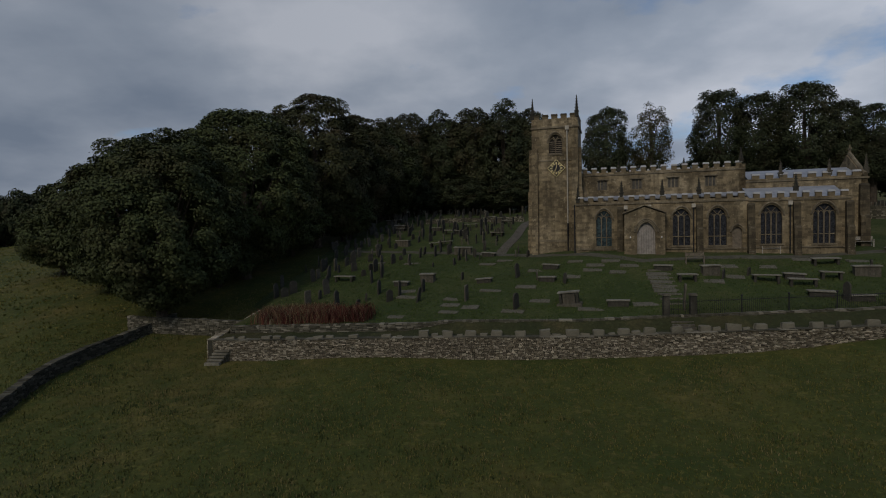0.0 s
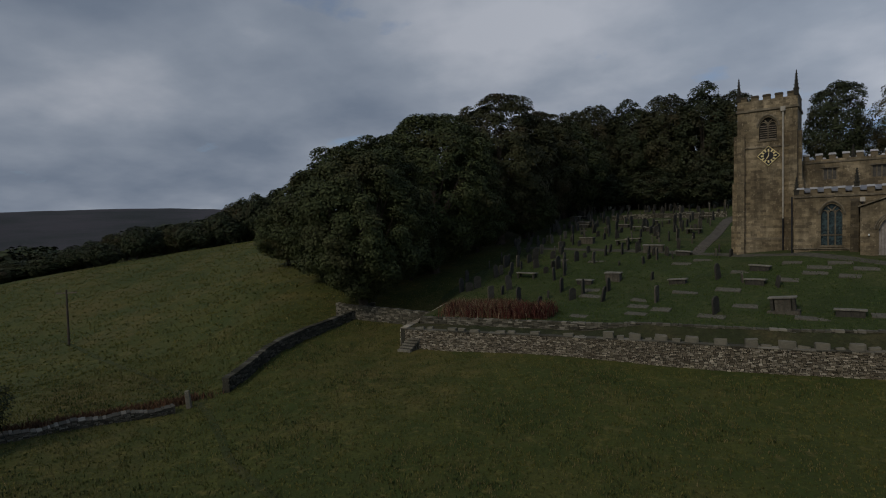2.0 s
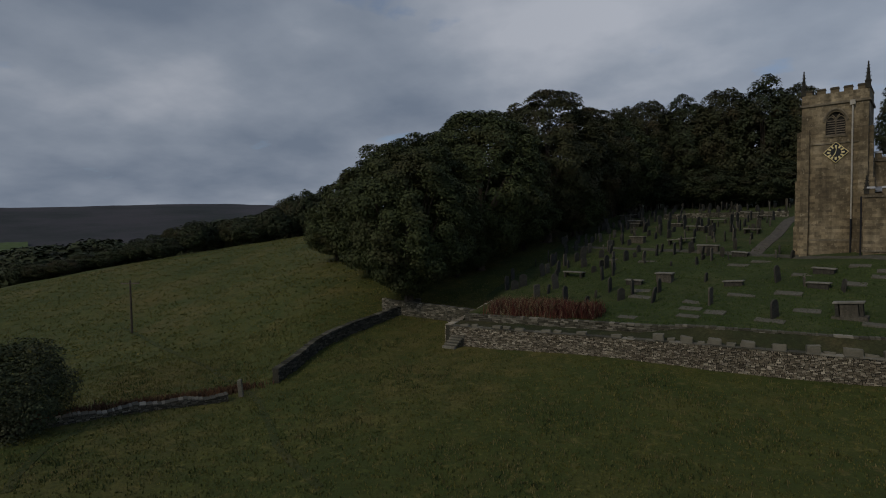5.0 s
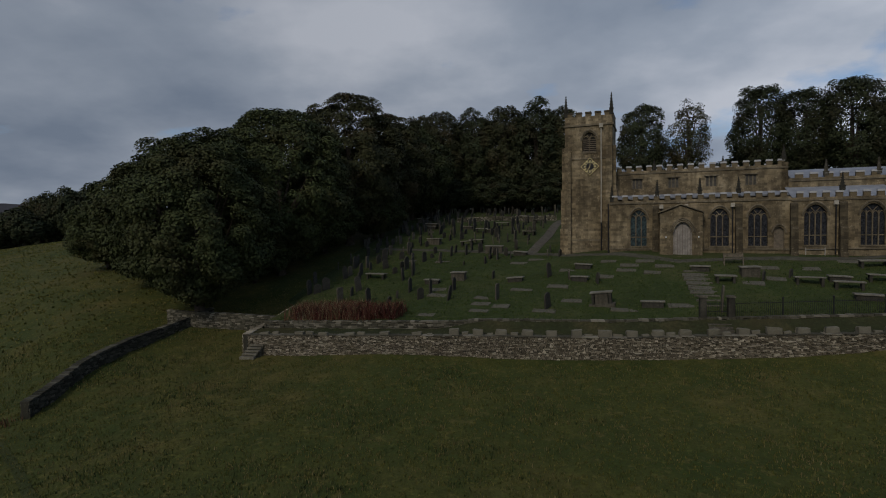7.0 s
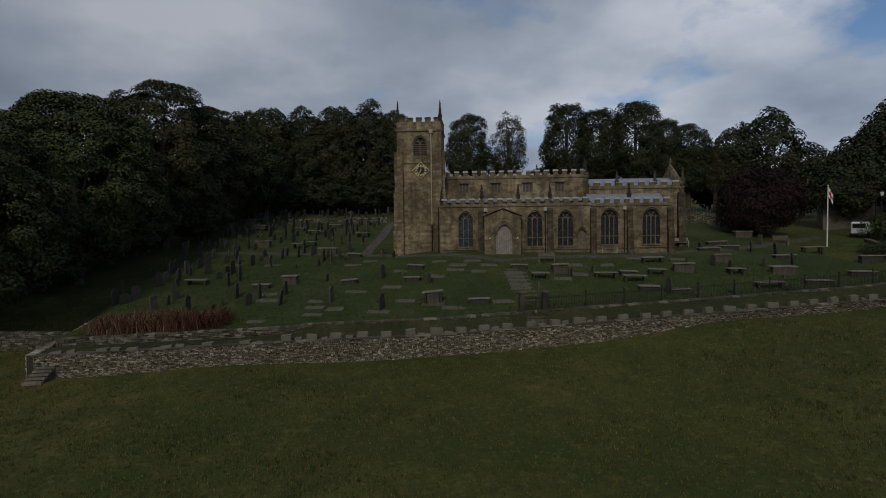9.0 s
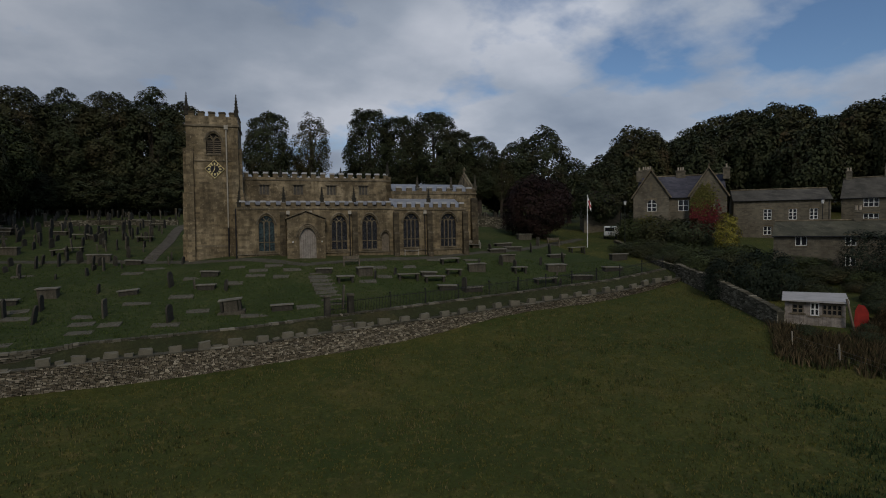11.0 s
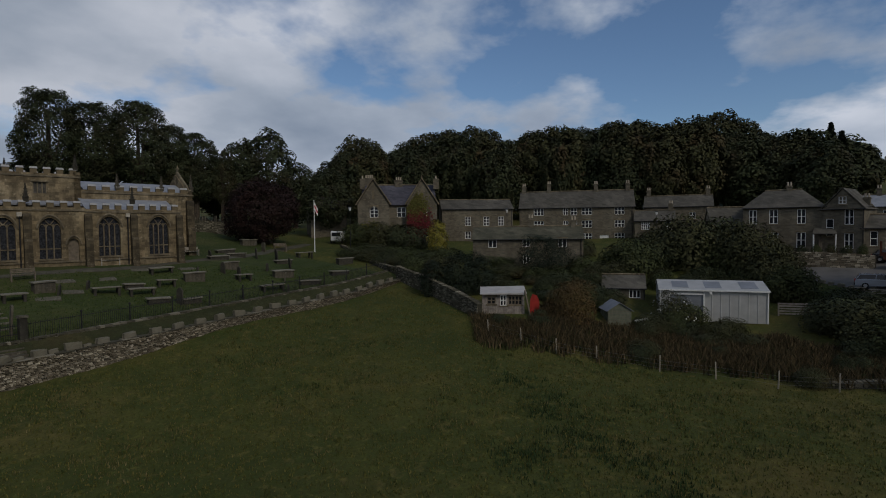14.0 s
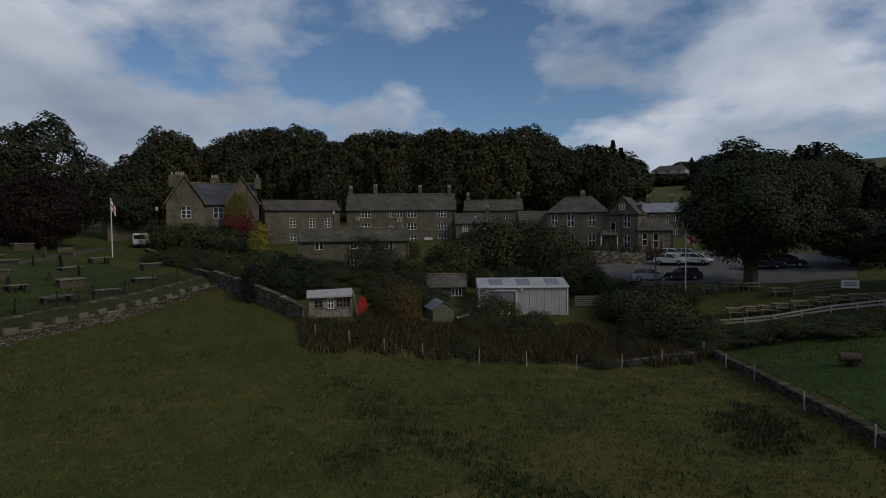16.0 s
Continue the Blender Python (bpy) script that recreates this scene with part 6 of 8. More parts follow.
def rail_fence():
    """Iron railings on the inner kerb wall, post by post."""
    fence = empty("iron_railings", pose(0, 0, 0), "low black iron railings along the churchyard edge", "railings")
    posts = [13.98 + 3.34 * i for i in range(12)]
    bar = bmesh.new()
    tube(bar, [(0, 0, 0), (0, 0, 1.18), (0, 0, 1.26)], [0.016, 0.014, 0.004], 4)
    me = bpy.data.meshes.new("baluster")
    bar.to_mesh(me), bar.free()
    me.materials.append(BLACK)
    pb = bmesh.new()
    tube(pb, [(0, 0, -0.5), (0, 0, 1.42)], [0.06, 0.05], 6)
    bmesh.ops.create_icosphere(pb, subdivisions=1, radius=0.10, matrix=Matrix.Translation((0, 0, 1.46)))
    mp = bpy.data.meshes.new("post")
    pb.to_mesh(mp), pb.free()
    mp.materials.append(BLACK)
    for a, b in zip(posts, posts[1:] + [None]):
        xa, ya = wall_xy(a, 43.35)
        za = coping_z(a) + 0.80
        o = new("post", mp)
        o.parent, o.matrix_basis = fence, pose(xa, ya, za)
        if b is None:
            break
        xb, yb = wall_xy(b, 43.35)
        zb = coping_z(b) + 0.80
        bm = bmesh.new()
        for h in (0.14, 1.14):
            tube(bm, [(xa, ya, za + h), (xb, yb, zb + h)], [0.022, 0.022], 4)
        r = part("rail", bm, BLACK, fence)
        for i in range(1, 24):
            t = i / 24
            o = new("baluster", me)
            o.parent, o.matrix_basis = r, pose(xa + (xb - xa) * t, ya + (yb - ya) * t, za + (zb - za) * t + 0.06)


rail_fence()


def gate():
    x, y = wall_xy(12.75, 43.15)
    z = coping_z(12.75) + 0.72
    g = empty("churchyard_gate", pose(x, y, z, 0, 0, -7), "iron gate between two square stone pillars", "gate")
    for s in (-1, 1):
        bm = bmesh.new()
        box(bm, s * 0.98 - 0.22, s * 0.98 + 0.22, -0.22, 0.22, -0.7, 1.75)
        p = part("pillar", bm, DARKTOMB, g)
        bm = bmesh.new()
        box(bm, s * 0.98 - 0.3, s * 0.98 + 0.3, -0.3, 0.3, 1.752, 1.9, 0, 0.05)
        part("pillar_cap", bm, TOMB, p)
    bm = bmesh.new()
    for i in range(12):
        u = -0.7 + 1.4 * i / 11
        tube(bm, [(u, 0, 0.1), (u, 0, 1.3 + 0.15 * math.cos(u * 2))], [0.014, 0.012], 4)
    for h in (0.15, 0.7, 1.25):
        tube(bm, [(-0.74, 0, h), (0.74, 0, h)], [0.022, 0.022], 4)
    part("gate_leaf", bm, BLACK, g)
    for k in range(4):
        bm = bmesh.new()
        box(bm, -0.8, 0.8, -1.75 + k * 0.32, -1.42 + k * 0.32, -1.0, -0.62 + k * 0.17)
        part("step", bm, TOMB, g)


gate()


def bench(x, y, rz, label, mat, yard=True, w=1.7):
    e = empty("bench", pose(x, y, yz(x, y) + 0.08, 0, 0, rz), label, "bench", "benches by the church")
    for k in range(3):
        bm = bmesh.new()
        box(bm, -w / 2, w / 2, -0.25 + k * 0.16, -0.12 + k * 0.16, 0.42, 0.46)
        part("seat_slat", bm, mat, e)
    for k in range(3):
        bm = bmesh.new()
        box(bm, -w / 2, w / 2, 0.24, 0.27, 0.55 + k * 0.13, 0.65 + k * 0.13)
        part("back_slat", bm, mat, e)
    for s in (-1, 1):
        bm = bmesh.new()
        u = s * (w / 2 - 0.06)
        box(bm, u - 0.04, u + 0.04, -0.27, -0.2, -0.4, 0.62)
        box(bm, u - 0.04, u + 0.04, 0.2, 0.28, -0.4, 0.95)
        box(bm, u - 0.04, u + 0.04, -0.27, 0.26, 0.6, 0.65)
        part("bench_end", bm, mat, e)


PALEWOOD = plain_mat("silvered_bench_wood", (0.36, 0.33, 0.28), 0.8, 0, 0.2, 3)
for x, y, rz, m_, lb in ((32.9, 54.6, -18, PALEWOOD, "silvered wooden bench against the church wall"), (37.2, 53.4, -18, PALEWOOD, "silvered wooden bench against the church wall"), (42.2, 54.6, -18, PALEWOOD, "silvered wooden bench at the east end of the church"), (24.2, 52.3, -18, TIMBER, "dark wooden bench facing the graves"), (57.4, 55.6, -30, TIMBER, "dark wooden memorial bench under the copper beech")):
    bench(x, y, rz, lb, m_)


def flag_pole(x, y, z, h, rz, label, tilt=0.0, fly=0.62):
    e = empty("flagpole", pose(x, y, z, 0, 0, rz), label, "flagpole")
    bm = bmesh.new()
    tube(bm, [(0, 0, -0.4), (0, 0, h * 0.5), (0, 0, h)], [0.075, 0.065, 0.05], 8)
    bmesh.ops.create_icosphere(bm, subdivisions=1, radius=0.09, matrix=Matrix.Translation((0, 0, h + 0.05)))
    part("pole", bm, WHITE, e)
    # drooping flag with a red cross, folded in waves
    w, hh, nu, nv = 1.5, 1.15, 12, 8

    def spot(u, v):
        droop = tilt * u
        return (u * w * fly + 0.06, 0.10 * math.sin(u * 7 + v * 1.5) * u, h - 0.15 - v * hh - droop)

    for nm, mat, test in (("flag_field", WHITE, lambda u, v: not (0.40 < u < 0.60 or 0.38 < v < 0.62)), ("flag_cross", REDCLOTH, lambda u, v: 0.40 < u < 0.60 or 0.38 < v < 0.62)):
        verts, faces = [], []
        us = [0, 0.1, 0.2, 0.3, 0.40, 0.5, 0.60, 0.7, 0.8, 0.9, 1.0]
        vs = [0, 0.13, 0.26, 0.38, 0.5, 0.62, 0.75, 0.88, 1.0]
        for ua, ub in zip(us, us[1:]):
            for va, vb in zip(vs, vs[1:]):
                if test((ua + ub) / 2, (va + vb) / 2):
                    k = len(verts)
                    for off in (0, 0.012):
                        verts += [tuple(Vector(spot(u, v)) + Vector((0, off, 0))) for u, v in ((ua, va), (ub, va), (ub, vb), (ua, vb))]
                    faces += [(k, k + 1, k + 2, k + 3), (k + 7, k + 6, k + 5, k + 4)]
        mesh_ob(nm, verts, faces, mat, e)


REDCLOTH = plain_mat("red_cloth", (0.50, 0.03, 0.04), 0.8, 0, 0.15)
flag_pole(61.2, 52.6, yz(61.2, 52.6), 7.2, -50, "white flagpole with a drooping red-cross flag in the churchyard", 0.95, 0.3)


def grass_blades(name, spots, height, mat, label, spread=0.12, blades=5, seed=3, category="grass", width=0.035):
    """Upright blades in tufts, one mesh of many."""
    rng = np.random.default_rng(seed)
    P = np.repeat(np.array(spots, float), blades, 0)
    n = len(P)
    P[:, :2] += rng.normal(0, spread, (n, 2))
    a = rng.uniform(0, 2 * np.pi, n)
    hgt = height * rng.uniform(0.45, 1.15, n)
    lean = rng.normal(0, 0.28, (n, 2)) * hgt[:, None]
    wv = np.stack([np.cos(a), np.sin(a), np.zeros(n)], 1) * (width * rng.uniform(0.6, 1.4, n))[:, None]
    tip = P + np.concatenate([lean, hgt[:, None]], 1)
    mid = P + np.concatenate([lean * 0.35, hgt[:, None] * 0.55], 1)
    P[:, 2] -= 0.05
    v = np.stack([P - wv, P + wv, mid + wv * 0.8, tip, mid - wv * 0.8], 1).reshape(-1, 3)
    me = bpy.data.meshes.new(name)
    me.vertices.add(5 * n)
    me.vertices.foreach_set("co", v.ravel())
    me.loops.add(5 * n)
    me.loops.foreach_set("vertex_index", np.arange(5 * n))
    me.polygons.add(n)
    me.polygons.foreach_set("loop_start", np.arange(0, 5 * n, 5))
    me.materials.append(mat)
    me.update(calc_edges=True)
    me.validate()
    return tagged(new(name, me), label, category, kind="stuff")


def reed_mat(name, lo, mid, hi):
    k = Mat(name, 0.9)
    return k.done(k.ramp(k.island(), (0.0, lo), (0.6, mid), (1.0, hi)))


# red willowherb bed behind the wall
rh = np.random.default_rng(9)
spots = []
for i in range(1250):
    s, d = rh.uniform(-21.5, -12.2), rh.uniform(43.4, 47.5)
    if rh.random() < (s + 22.5) / 3 and d < 46.5 + 0.5 * math.sin(s):
        x, y = wall_xy(s, d)
        spots.append((x, y, yz(x, y)))
half = [p for p in spots if rh.random() < 0.62]
grass_blades("willowherb", half, 1.25, reed_mat("red_stems", (0.05, 0.018, 0.013), (0.125, 0.034, 0.026), (0.21, 0.10, 0.06)), "dense bed of dark red willowherb stems behind the wall", 0.25, 11, 4, "plants", 0.017)
grass_blades("willowherb_straw", [p for p in spots if p[0] < -10 or rh.random() < 0.3], 1.35, reed_mat("straw_stems", (0.10, 0.07, 0.035), (0.20, 0.15, 0.08), (0.34, 0.27, 0.17)), "straw-coloured dead stems among the red willowherb", 0.3, 4, 5, "plants", 0.016)

# stone stair and doorway stub at the wall's west corner
st = empty("stone_stile", pose(*wall_xy(-24.2, 40.5), gz(*wall_xy(-24.2, 40.2)), 0, 0, -7), "flight of worn stone steps against the wall corner", "steps")
for k in range(5):
    bm = bmesh.new()
    box(bm, 0.05 + 0.1 * k, 1.3 + 0.1 * k, -0.62 + 0.22 * k, 0.45, -0.3 if k == 0 else 0.03 + 0.2 * k, 0.18 + 0.2 * k, 0.025)
    part("step", bm, BLOCK, st)
    bm = bmesh.new()
    box(bm, 0.12 + 0.1 * k, 1.22 + 0.1 * k, -0.50 + 0.22 * k, 0.44, -0.2, 0.2 + 0.2 * k - 0.03)
    part("riser", bm, OLDWALL, st)
dry_wall("wall_west", [(*wall_xy(-24.35, 50.5), 0.9), (*wall_xy(-24.4, 46), 1.3), (*wall_xy(-24.45, 41.0), 1.7)], 0.5, "rubble return wall at the churchyard corner", 21)
dry_wall("wall_under_trees", [(-29.5, 50.2, 1.5), (-24, 49.5, 1.5), (-18.3, 48.4, 1.5), (-15.5, 47.6, 1.3)], 0.5, "old dry stone wall under the big trees", 22, OLDWALL)
dry_wall("wall_upper_yard", [(-3, 94.2, 0.9), (5, 92.3, 0.9), (13.5, 90.2, 1.0)], 0.5, "low dry stone wall across the upper graveyard", 23, OLDWALL, 0.2)
dry_wall("wall_east_bank", [(*polar(-36.5, 92), 1.9), (*polar(-40, 92.5), 1.9), (*polar(-44.5, 94), 1.8)], 0.5, "retaining wall of grey stone east of the church", 24, OLDWALL, 0.22)

yt = np.random.default_rng(52)
ys, yd = yt.uniform(-23, 49, 15000), 43.4 + 26 * yt.random(15000) ** 1.3
yx, yy = ys * WU[0] + yd * WN[0], ys * WU[1] + yd * WN[1]
clear = (yx * CN.x + yy * CN.y < 59.5) | (yx * CU.x + yy * CU.y < -11)
yx, yy = yx[clear], yy[clear]
grass_blades("churchyard_tufts", np.stack([yx, yy, yard_z(yx, yy)], 1), 0.10, reed_mat("yard_tuft", (0.028, 0.048, 0.011), (0.055, 0.084, 0.019), (0.10, 0.115, 0.036)), "short green grass between the graves", 0.16, 4, 21, "grass", 0.03)

PADDOCK = grass_mat("paddock_grass", (0.030, 0.055, 0.011), (0.046, 0.085, 0.016), (0.065, 0.095, 0.024), 0.2)
OFFWHITE = plain_mat("off_white_rail", (0.42, 0.40, 0.35), 0.8, 0, 0.2, 2)
SIGNWOOD = plain_mat("red_brown_sign", (0.16, 0.055, 0.03), 0.7, 0, 0.25, 2)
RUSTY = plain_mat("rusty_steel", (0.10, 0.07, 0.05), 0.8, 0.2, 0.35, 2)
CREEPRED = leaf_mat("leaves_creeper_red", (0.06, 0.010, 0.012), (0.16, 0.022, 0.025), (0.18, 0.03, 0.02))
YGREEN = leaf_mat("leaves_creeper_green", (0.06, 0.065, 0.015), (0.13, 0.125, 0.03), (0.14, 0.09, 0.03))


# ---------------- village edge: sheds, hedges, fences ----------------
def ribbed_wall(length, height, pitch=0.3, openings=()):
    """Corrugated sheet: upright ribs with real depth."""
    bm = bmesh.new()
    n = int(length / pitch)
    for i in range(n):
        x0, x1 = i * length / n, (i + 1) * length / n
        lo = 0.0
        for a, b, h in openings:
            if a < (x0 + x1) / 2 < b:
                lo = h
        if height - lo < 0.05:
            continue
        w = x1 - x0
        out = [(x0, 0.0), (x0 + w - 0.13, 0.0), (x0 + w - 0.10, -0.035), (x0 + w - 0.03, -0.035), (x1, 0.0)]
        lower = [bm.verts.new((x, y, lo)) for x, y in out]
        upper = [bm.verts.new((x, y, height)) for x, y in out]
        back = [bm.verts.new((x, 0.06, z)) for x, z in ((x0, lo), (x1, lo), (x1, height), (x0, height))]
        for k in range(4):
            bm.faces.new((lower[k], lower[k + 1], upper[k + 1], upper[k]))
        bm.faces.new((back[1], back[0], back[3], back[2]))
        bm.faces.new([*lower[::-1], back[0], back[1]])
    bmesh.ops.remove_doubles(bm, verts=bm.verts, dist=0.001)
    return bm


def metal_shed():
    p0, p1, z0 = (58.5, 5.75), (60.0, -3.75), 4.55
    L, D, E, R = math.dist(p0, p1), 6.2, 3.15, 3.75
    e = empty("metal_shed", frame_m(p0, p1, z0), "pale grey corrugated metal shed with a roller door", "shed")
    part("wall", ribbed_wall(L, E, 0.8, [(0.9, 4.0, 2.65)]), ZINC, e)
    part("wall", ribbed_wall(L, E, 0.3), ZINC, e, m=pose(L, D, 0, 0, 0, 180))
    for x, rz in ((0, -90), (L, 90)):
        bm = ribbed_wall(D, E, 0.3)
        prism(bm, [(0, E), (D, E), (D / 2, R)], -0.02, 0.04)
        part("gable_wall", bm, ZINCDARK, e, m=pose(x, D if x == 0 else 0, 0, 0, 0, rz))
    slab("roof", [(-0.15, -0.2, E - 0.02), (L + 0.15, -0.2, E - 0.02), (L + 0.15, D / 2, R + 0.1), (-0.15, D / 2, R + 0.1)], 0.06, ZINC, e)
    slab("roof", [(L + 0.15, D + 0.2, E - 0.02), (-0.15, D + 0.2, E - 0.02), (-0.15, D / 2, R + 0.1), (L + 0.15, D / 2, R + 0.1)], 0.06, ZINC, e)
    for u in (1.2, 4.2, 7.4):
        y0, y1 = 0.5, 2.5
        f = (R - E + 0.12) / (D / 2 + 0.2)
        slab("roof_light", [(u, y0, E + (y0 + 0.2) * f + 0.012), (u + 1.5, y0, E + (y0 + 0.2) * f + 0.012), (u + 1.5, y1, E + (y1 + 0.2) * f + 0.012), (u, y1, E + (y1 + 0.2) * f + 0.012)], 0.02, ZINCDARK, e)
    bm = bmesh.new()
    box(bm, 0.9, 4.0, 0.08, 0.1, 0, 2.65)
    rd = part("roller_door", bm, ZINCDARK, e, "grey roller door")
    for k in range(13):
        bm = bmesh.new()
        box(bm, 0.9, 4.0, 0.045, 0.078, k * 0.2 + 0.01, k * 0.2 + 0.19)
        part("slat", bm, ZINCDARK, rd)
    bm = bmesh.new()
    for x in (-0.04, L - 0.08):
        box(bm, x, x + 0.12, -0.08, 0.02, 0, E)
    box(bm, -0.1, L + 0.1, -0.26, -0.16, E - 0.12, E + 0.02)
    box(bm, 3.98, 4.1, -0.09, 0.03, 0, 2.75), box(bm, 0.82, 0.92, -0.09, 0.03, 0, 2.75), box(bm, 0.82, 4.1, -0.09, 0.03, 2.65, 2.78)
    part("trim", bm, WHITE, e)
    bm = bmesh.new()
    box(bm, 4.5, 4.72, -0.25, -0.06, 2.72, 2.95, 0.02)
    part("wall_lamp", bm, WHITE, e)


ZINC = plain_mat("painted_steel_sheet", (0.45, 0.45, 0.44), 0.5, 0.15, 0.12, 0.8)
ZINCDARK = plain_mat("dull_steel_sheet", (0.24, 0.255, 0.28), 0.55, 0.15, 0.15, 0.8)
metal_shed()


def garden_hut():
    p0, p1, z0 = (48.7, 21.0), (50.3, 17.24), 5.55
    L, D = math.dist(p0, p1), 3.0
    e = empty("summer_hut", frame_m(p0, p1, z0), "peeling white wooden hut with a flat felt roof", "shed")
    ops = [(0.5, 1.3, 1.05, 1.75), (1.75, 2.35, 0.9, 1.95), (2.55, 3.85, 1.0, 1.85)]
    part("wall", wall_bm(L, 2.1, 0.12, ops, 0, 0, 0), PEELING, e)
    for x in (0.12, L):
        part("wall", wall_bm(D, 2.1, 0.118, [], 0, 0.01, 0), PEELING, e, m=pose(x - 0.001, 0.01, 0, 0, 0, 90))
    part("wall", wall_bm(L, 2.1, 0.12, [], D, 0, 0), PEELING, e)
    for a, b, c, d in ops:
        sash(e, (a + b) / 2, (c + d) / 2, b - a, d - c, 0, 2 if b - a < 1 else 4, 2, TIMBER if b - a > 0.7 else WHITE, recess=0.03)
    slab("roof", [(-0.2, -0.35, 2.12), (L + 0.2, -0.35, 2.2), (L + 0.2, D + 0.2, 2.5), (-0.2, D + 0.2, 2.42)], 0.08, FELT, e, "pale felt roof")
    bm = bmesh.new()
    box(bm, -0.22, L + 0.2, -0.4, -0.36, 2.03, 2.12)
    part("fascia", bm, FELT, e)
    bm = bmesh.new()
    for k in range(16):
        box(bm, k * L / 16 + 0.01, k * L / 16 + 0.03, -0.012, -0.001, 0, 0.98)
    part("board_joints", bm, TIMBER, e)
    q = empty("red_panel", frame_m((50.2, 16.7), (50.75, 15.5), 5.5), "bright red board leaning beside the hut", "board")
    bm = bmesh.new()
    prism(bm, [(0, 0), (1.0, 0), (0.95, 1.5), (0.7, 2.0), (0.3, 2.1), (0.1, 1.6)], 0.0, 0.1)
    part("panel", bm, REDPAINT, q)
    bm = bmesh.new()
    tube(bm, [(0.05, -0.3, 0), (-0.45, -0.1, 2.5)], [0.09, 0.09], 4)
    part("prop", bm, TIMBER, q)


PEELING = plain_mat("peeling_paint", (0.28, 0.245, 0.215), 0.85, 0, 0.45, 2.5)
FELT = plain_mat("pale_roof_felt", (0.46, 0.44, 0.42), 0.9, 0, 0.15, 1)
REDPAINT = plain_mat("red_paint", (0.33, 0.03, 0.022), 0.6, 0, 0.3, 2)
garden_hut()


def small_shed(p0, p1, depth, z0, eave, ridge, wall, roofm, label):
    e = empty("garden_shed", frame_m(p0, p1, z0), label, "shed")
    L = math.dist(p0, p1)
    bm = wall_bm(L, eave, 0.1, [], 0, 0, -0.3)
    prism(bm, [(0, eave - 0.3), (L, eave - 0.3), (L / 2, ridge)], 0.002, 0.098)
    part("wall", bm, wall, e)
    for x in (0.1, L):
        part("wall", wall_bm(depth, eave, 0.098, [], 0, 0.01, -0.3), wall, e, m=pose(x - 0.001, 0, 0, 0, 0, 90))
    bm = wall_bm(L, eave, 0.1, [], depth, 0, -0.3)
    prism(bm, [(0, eave - 0.3), (L, eave - 0.3), (L / 2, ridge)], depth + 0.002, depth + 0.098)
    part("wall", bm, wall, e)
    z1 = eave - 0.38
    slab("roof", [(-0.15, -0.15, z1), (L / 2, -0.15, ridge + 0.06), (L / 2, depth + 0.2, ridge + 0.06), (-0.15, depth + 0.2, z1)][::-1], 0.05, roofm, e)
    slab("roof", [(L / 2, -0.15, ridge + 0.06), (L + 0.15, -0.15, z1), (L + 0.15, depth + 0.2, z1), (L / 2, depth + 0.2, ridge + 0.06)][::-1], 0.05, roofm, e)
    bm = bmesh.new()
    for k in range(1, 9):
        box(bm, 0.02, L - 0.02, -0.012, -0.001, k * 0.17 - 0.01, k * 0.17 + 0.01)
    part("board_joints", bm, TIMBER, e)


GREENSHED = plain_mat("green_stained_boards", (0.14, 0.15, 0.11), 0.9, 0, 0.25, 3)
small_shed((53.4, 9.9), (54.4, 7.9), 2.6, gz(54, 9), 1.75, 2.15, GREENSHED, ZINCDARK, "small green wooden garden shed with a grey roof")
house("stone_shed", (62.8, 12.2), (63.6, 7.8), 4.2, 5.4, 7.2, 8.5, [(3.4, 6.5, 1.2, 0.9, 3, 1)], "old stone shed with a slate roof", category="shed")


def pile(x, y, seed, n, mats, label, size=1.0):
    r = random.Random(seed)
    e = empty("scrap_pile", pose(x, y, gz(x, y)), label, "scrap pile")
    for i in range(n):
        bm = bmesh.new()
        box(bm, -0.6 * size, 0.6 * size, -0.1, 0.1, 0, 0.05 + r.random() * 0.08)
        part("board", bm, r.choice(mats), e, m=pose(r.uniform(-.9, .9) * size, r.uniform(-.6, .6), 0.05 + i * 0.08, r.uniform(-20, 20), r.uniform(-25, 25), r.uniform(0, 180)))


pile(55.0, 7.0, 1, 12, [PEELING, TIMBER, WHITE], "heap of old painted boards beside the shed")
pile(52.0, 12.2, 2, 6, [TIMBER, PEELING], "heap of old boards beside the bushes", 0.8)
o = empty("stone_trough", pose(51.3, -9.0, gz(51.3, -9.0), 0, 0, -65), "long pale stone slab lying among weeds", "slab")
bm = bmesh.new()
box(bm, -1.4, 1.4, -0.3, 0.3, -0.2, 0.3, 0.04)
part("slab", bm, PALETOMB, o)

BUSHES = []
BUSHES += [(71.1, 51.7, 2.7, 2.6), (72.1, 48.4, 3.2, 2.5), (72.2, 44.0, 3.1, 2.5), (64.2, 44.3, 2.4, 2.4), (64.6, 40.2, 2.8, 2.5), (63.7, 36.2, 2.3, 2.6), (67.0, 34.8, 2.4, 2.8), (58.4, 34.3, 1.8, 2.1), (58.5, 30.8, 1.7, 2.5), (64.9, 26.9, 2.6, 2.5), (63.5, 23.4, 2.1, 2.0), (68.8, 27.3, 2.3, 2.0), (68.0, 15.6, 1.8, 2.0), (66.8, 13.1, 2.1, 2.0), (72.0, 10.7, 3.0, 3.5), (77.2, 8.6, 2.8, 3.7), (79.0, 5.0, 3.7, 5.4), (81.6, 1.4, 3.4, 5.1), (77.8, -2.2, 3.2, 5.2), (72.2, -4.9, 2.6, 4.5)]
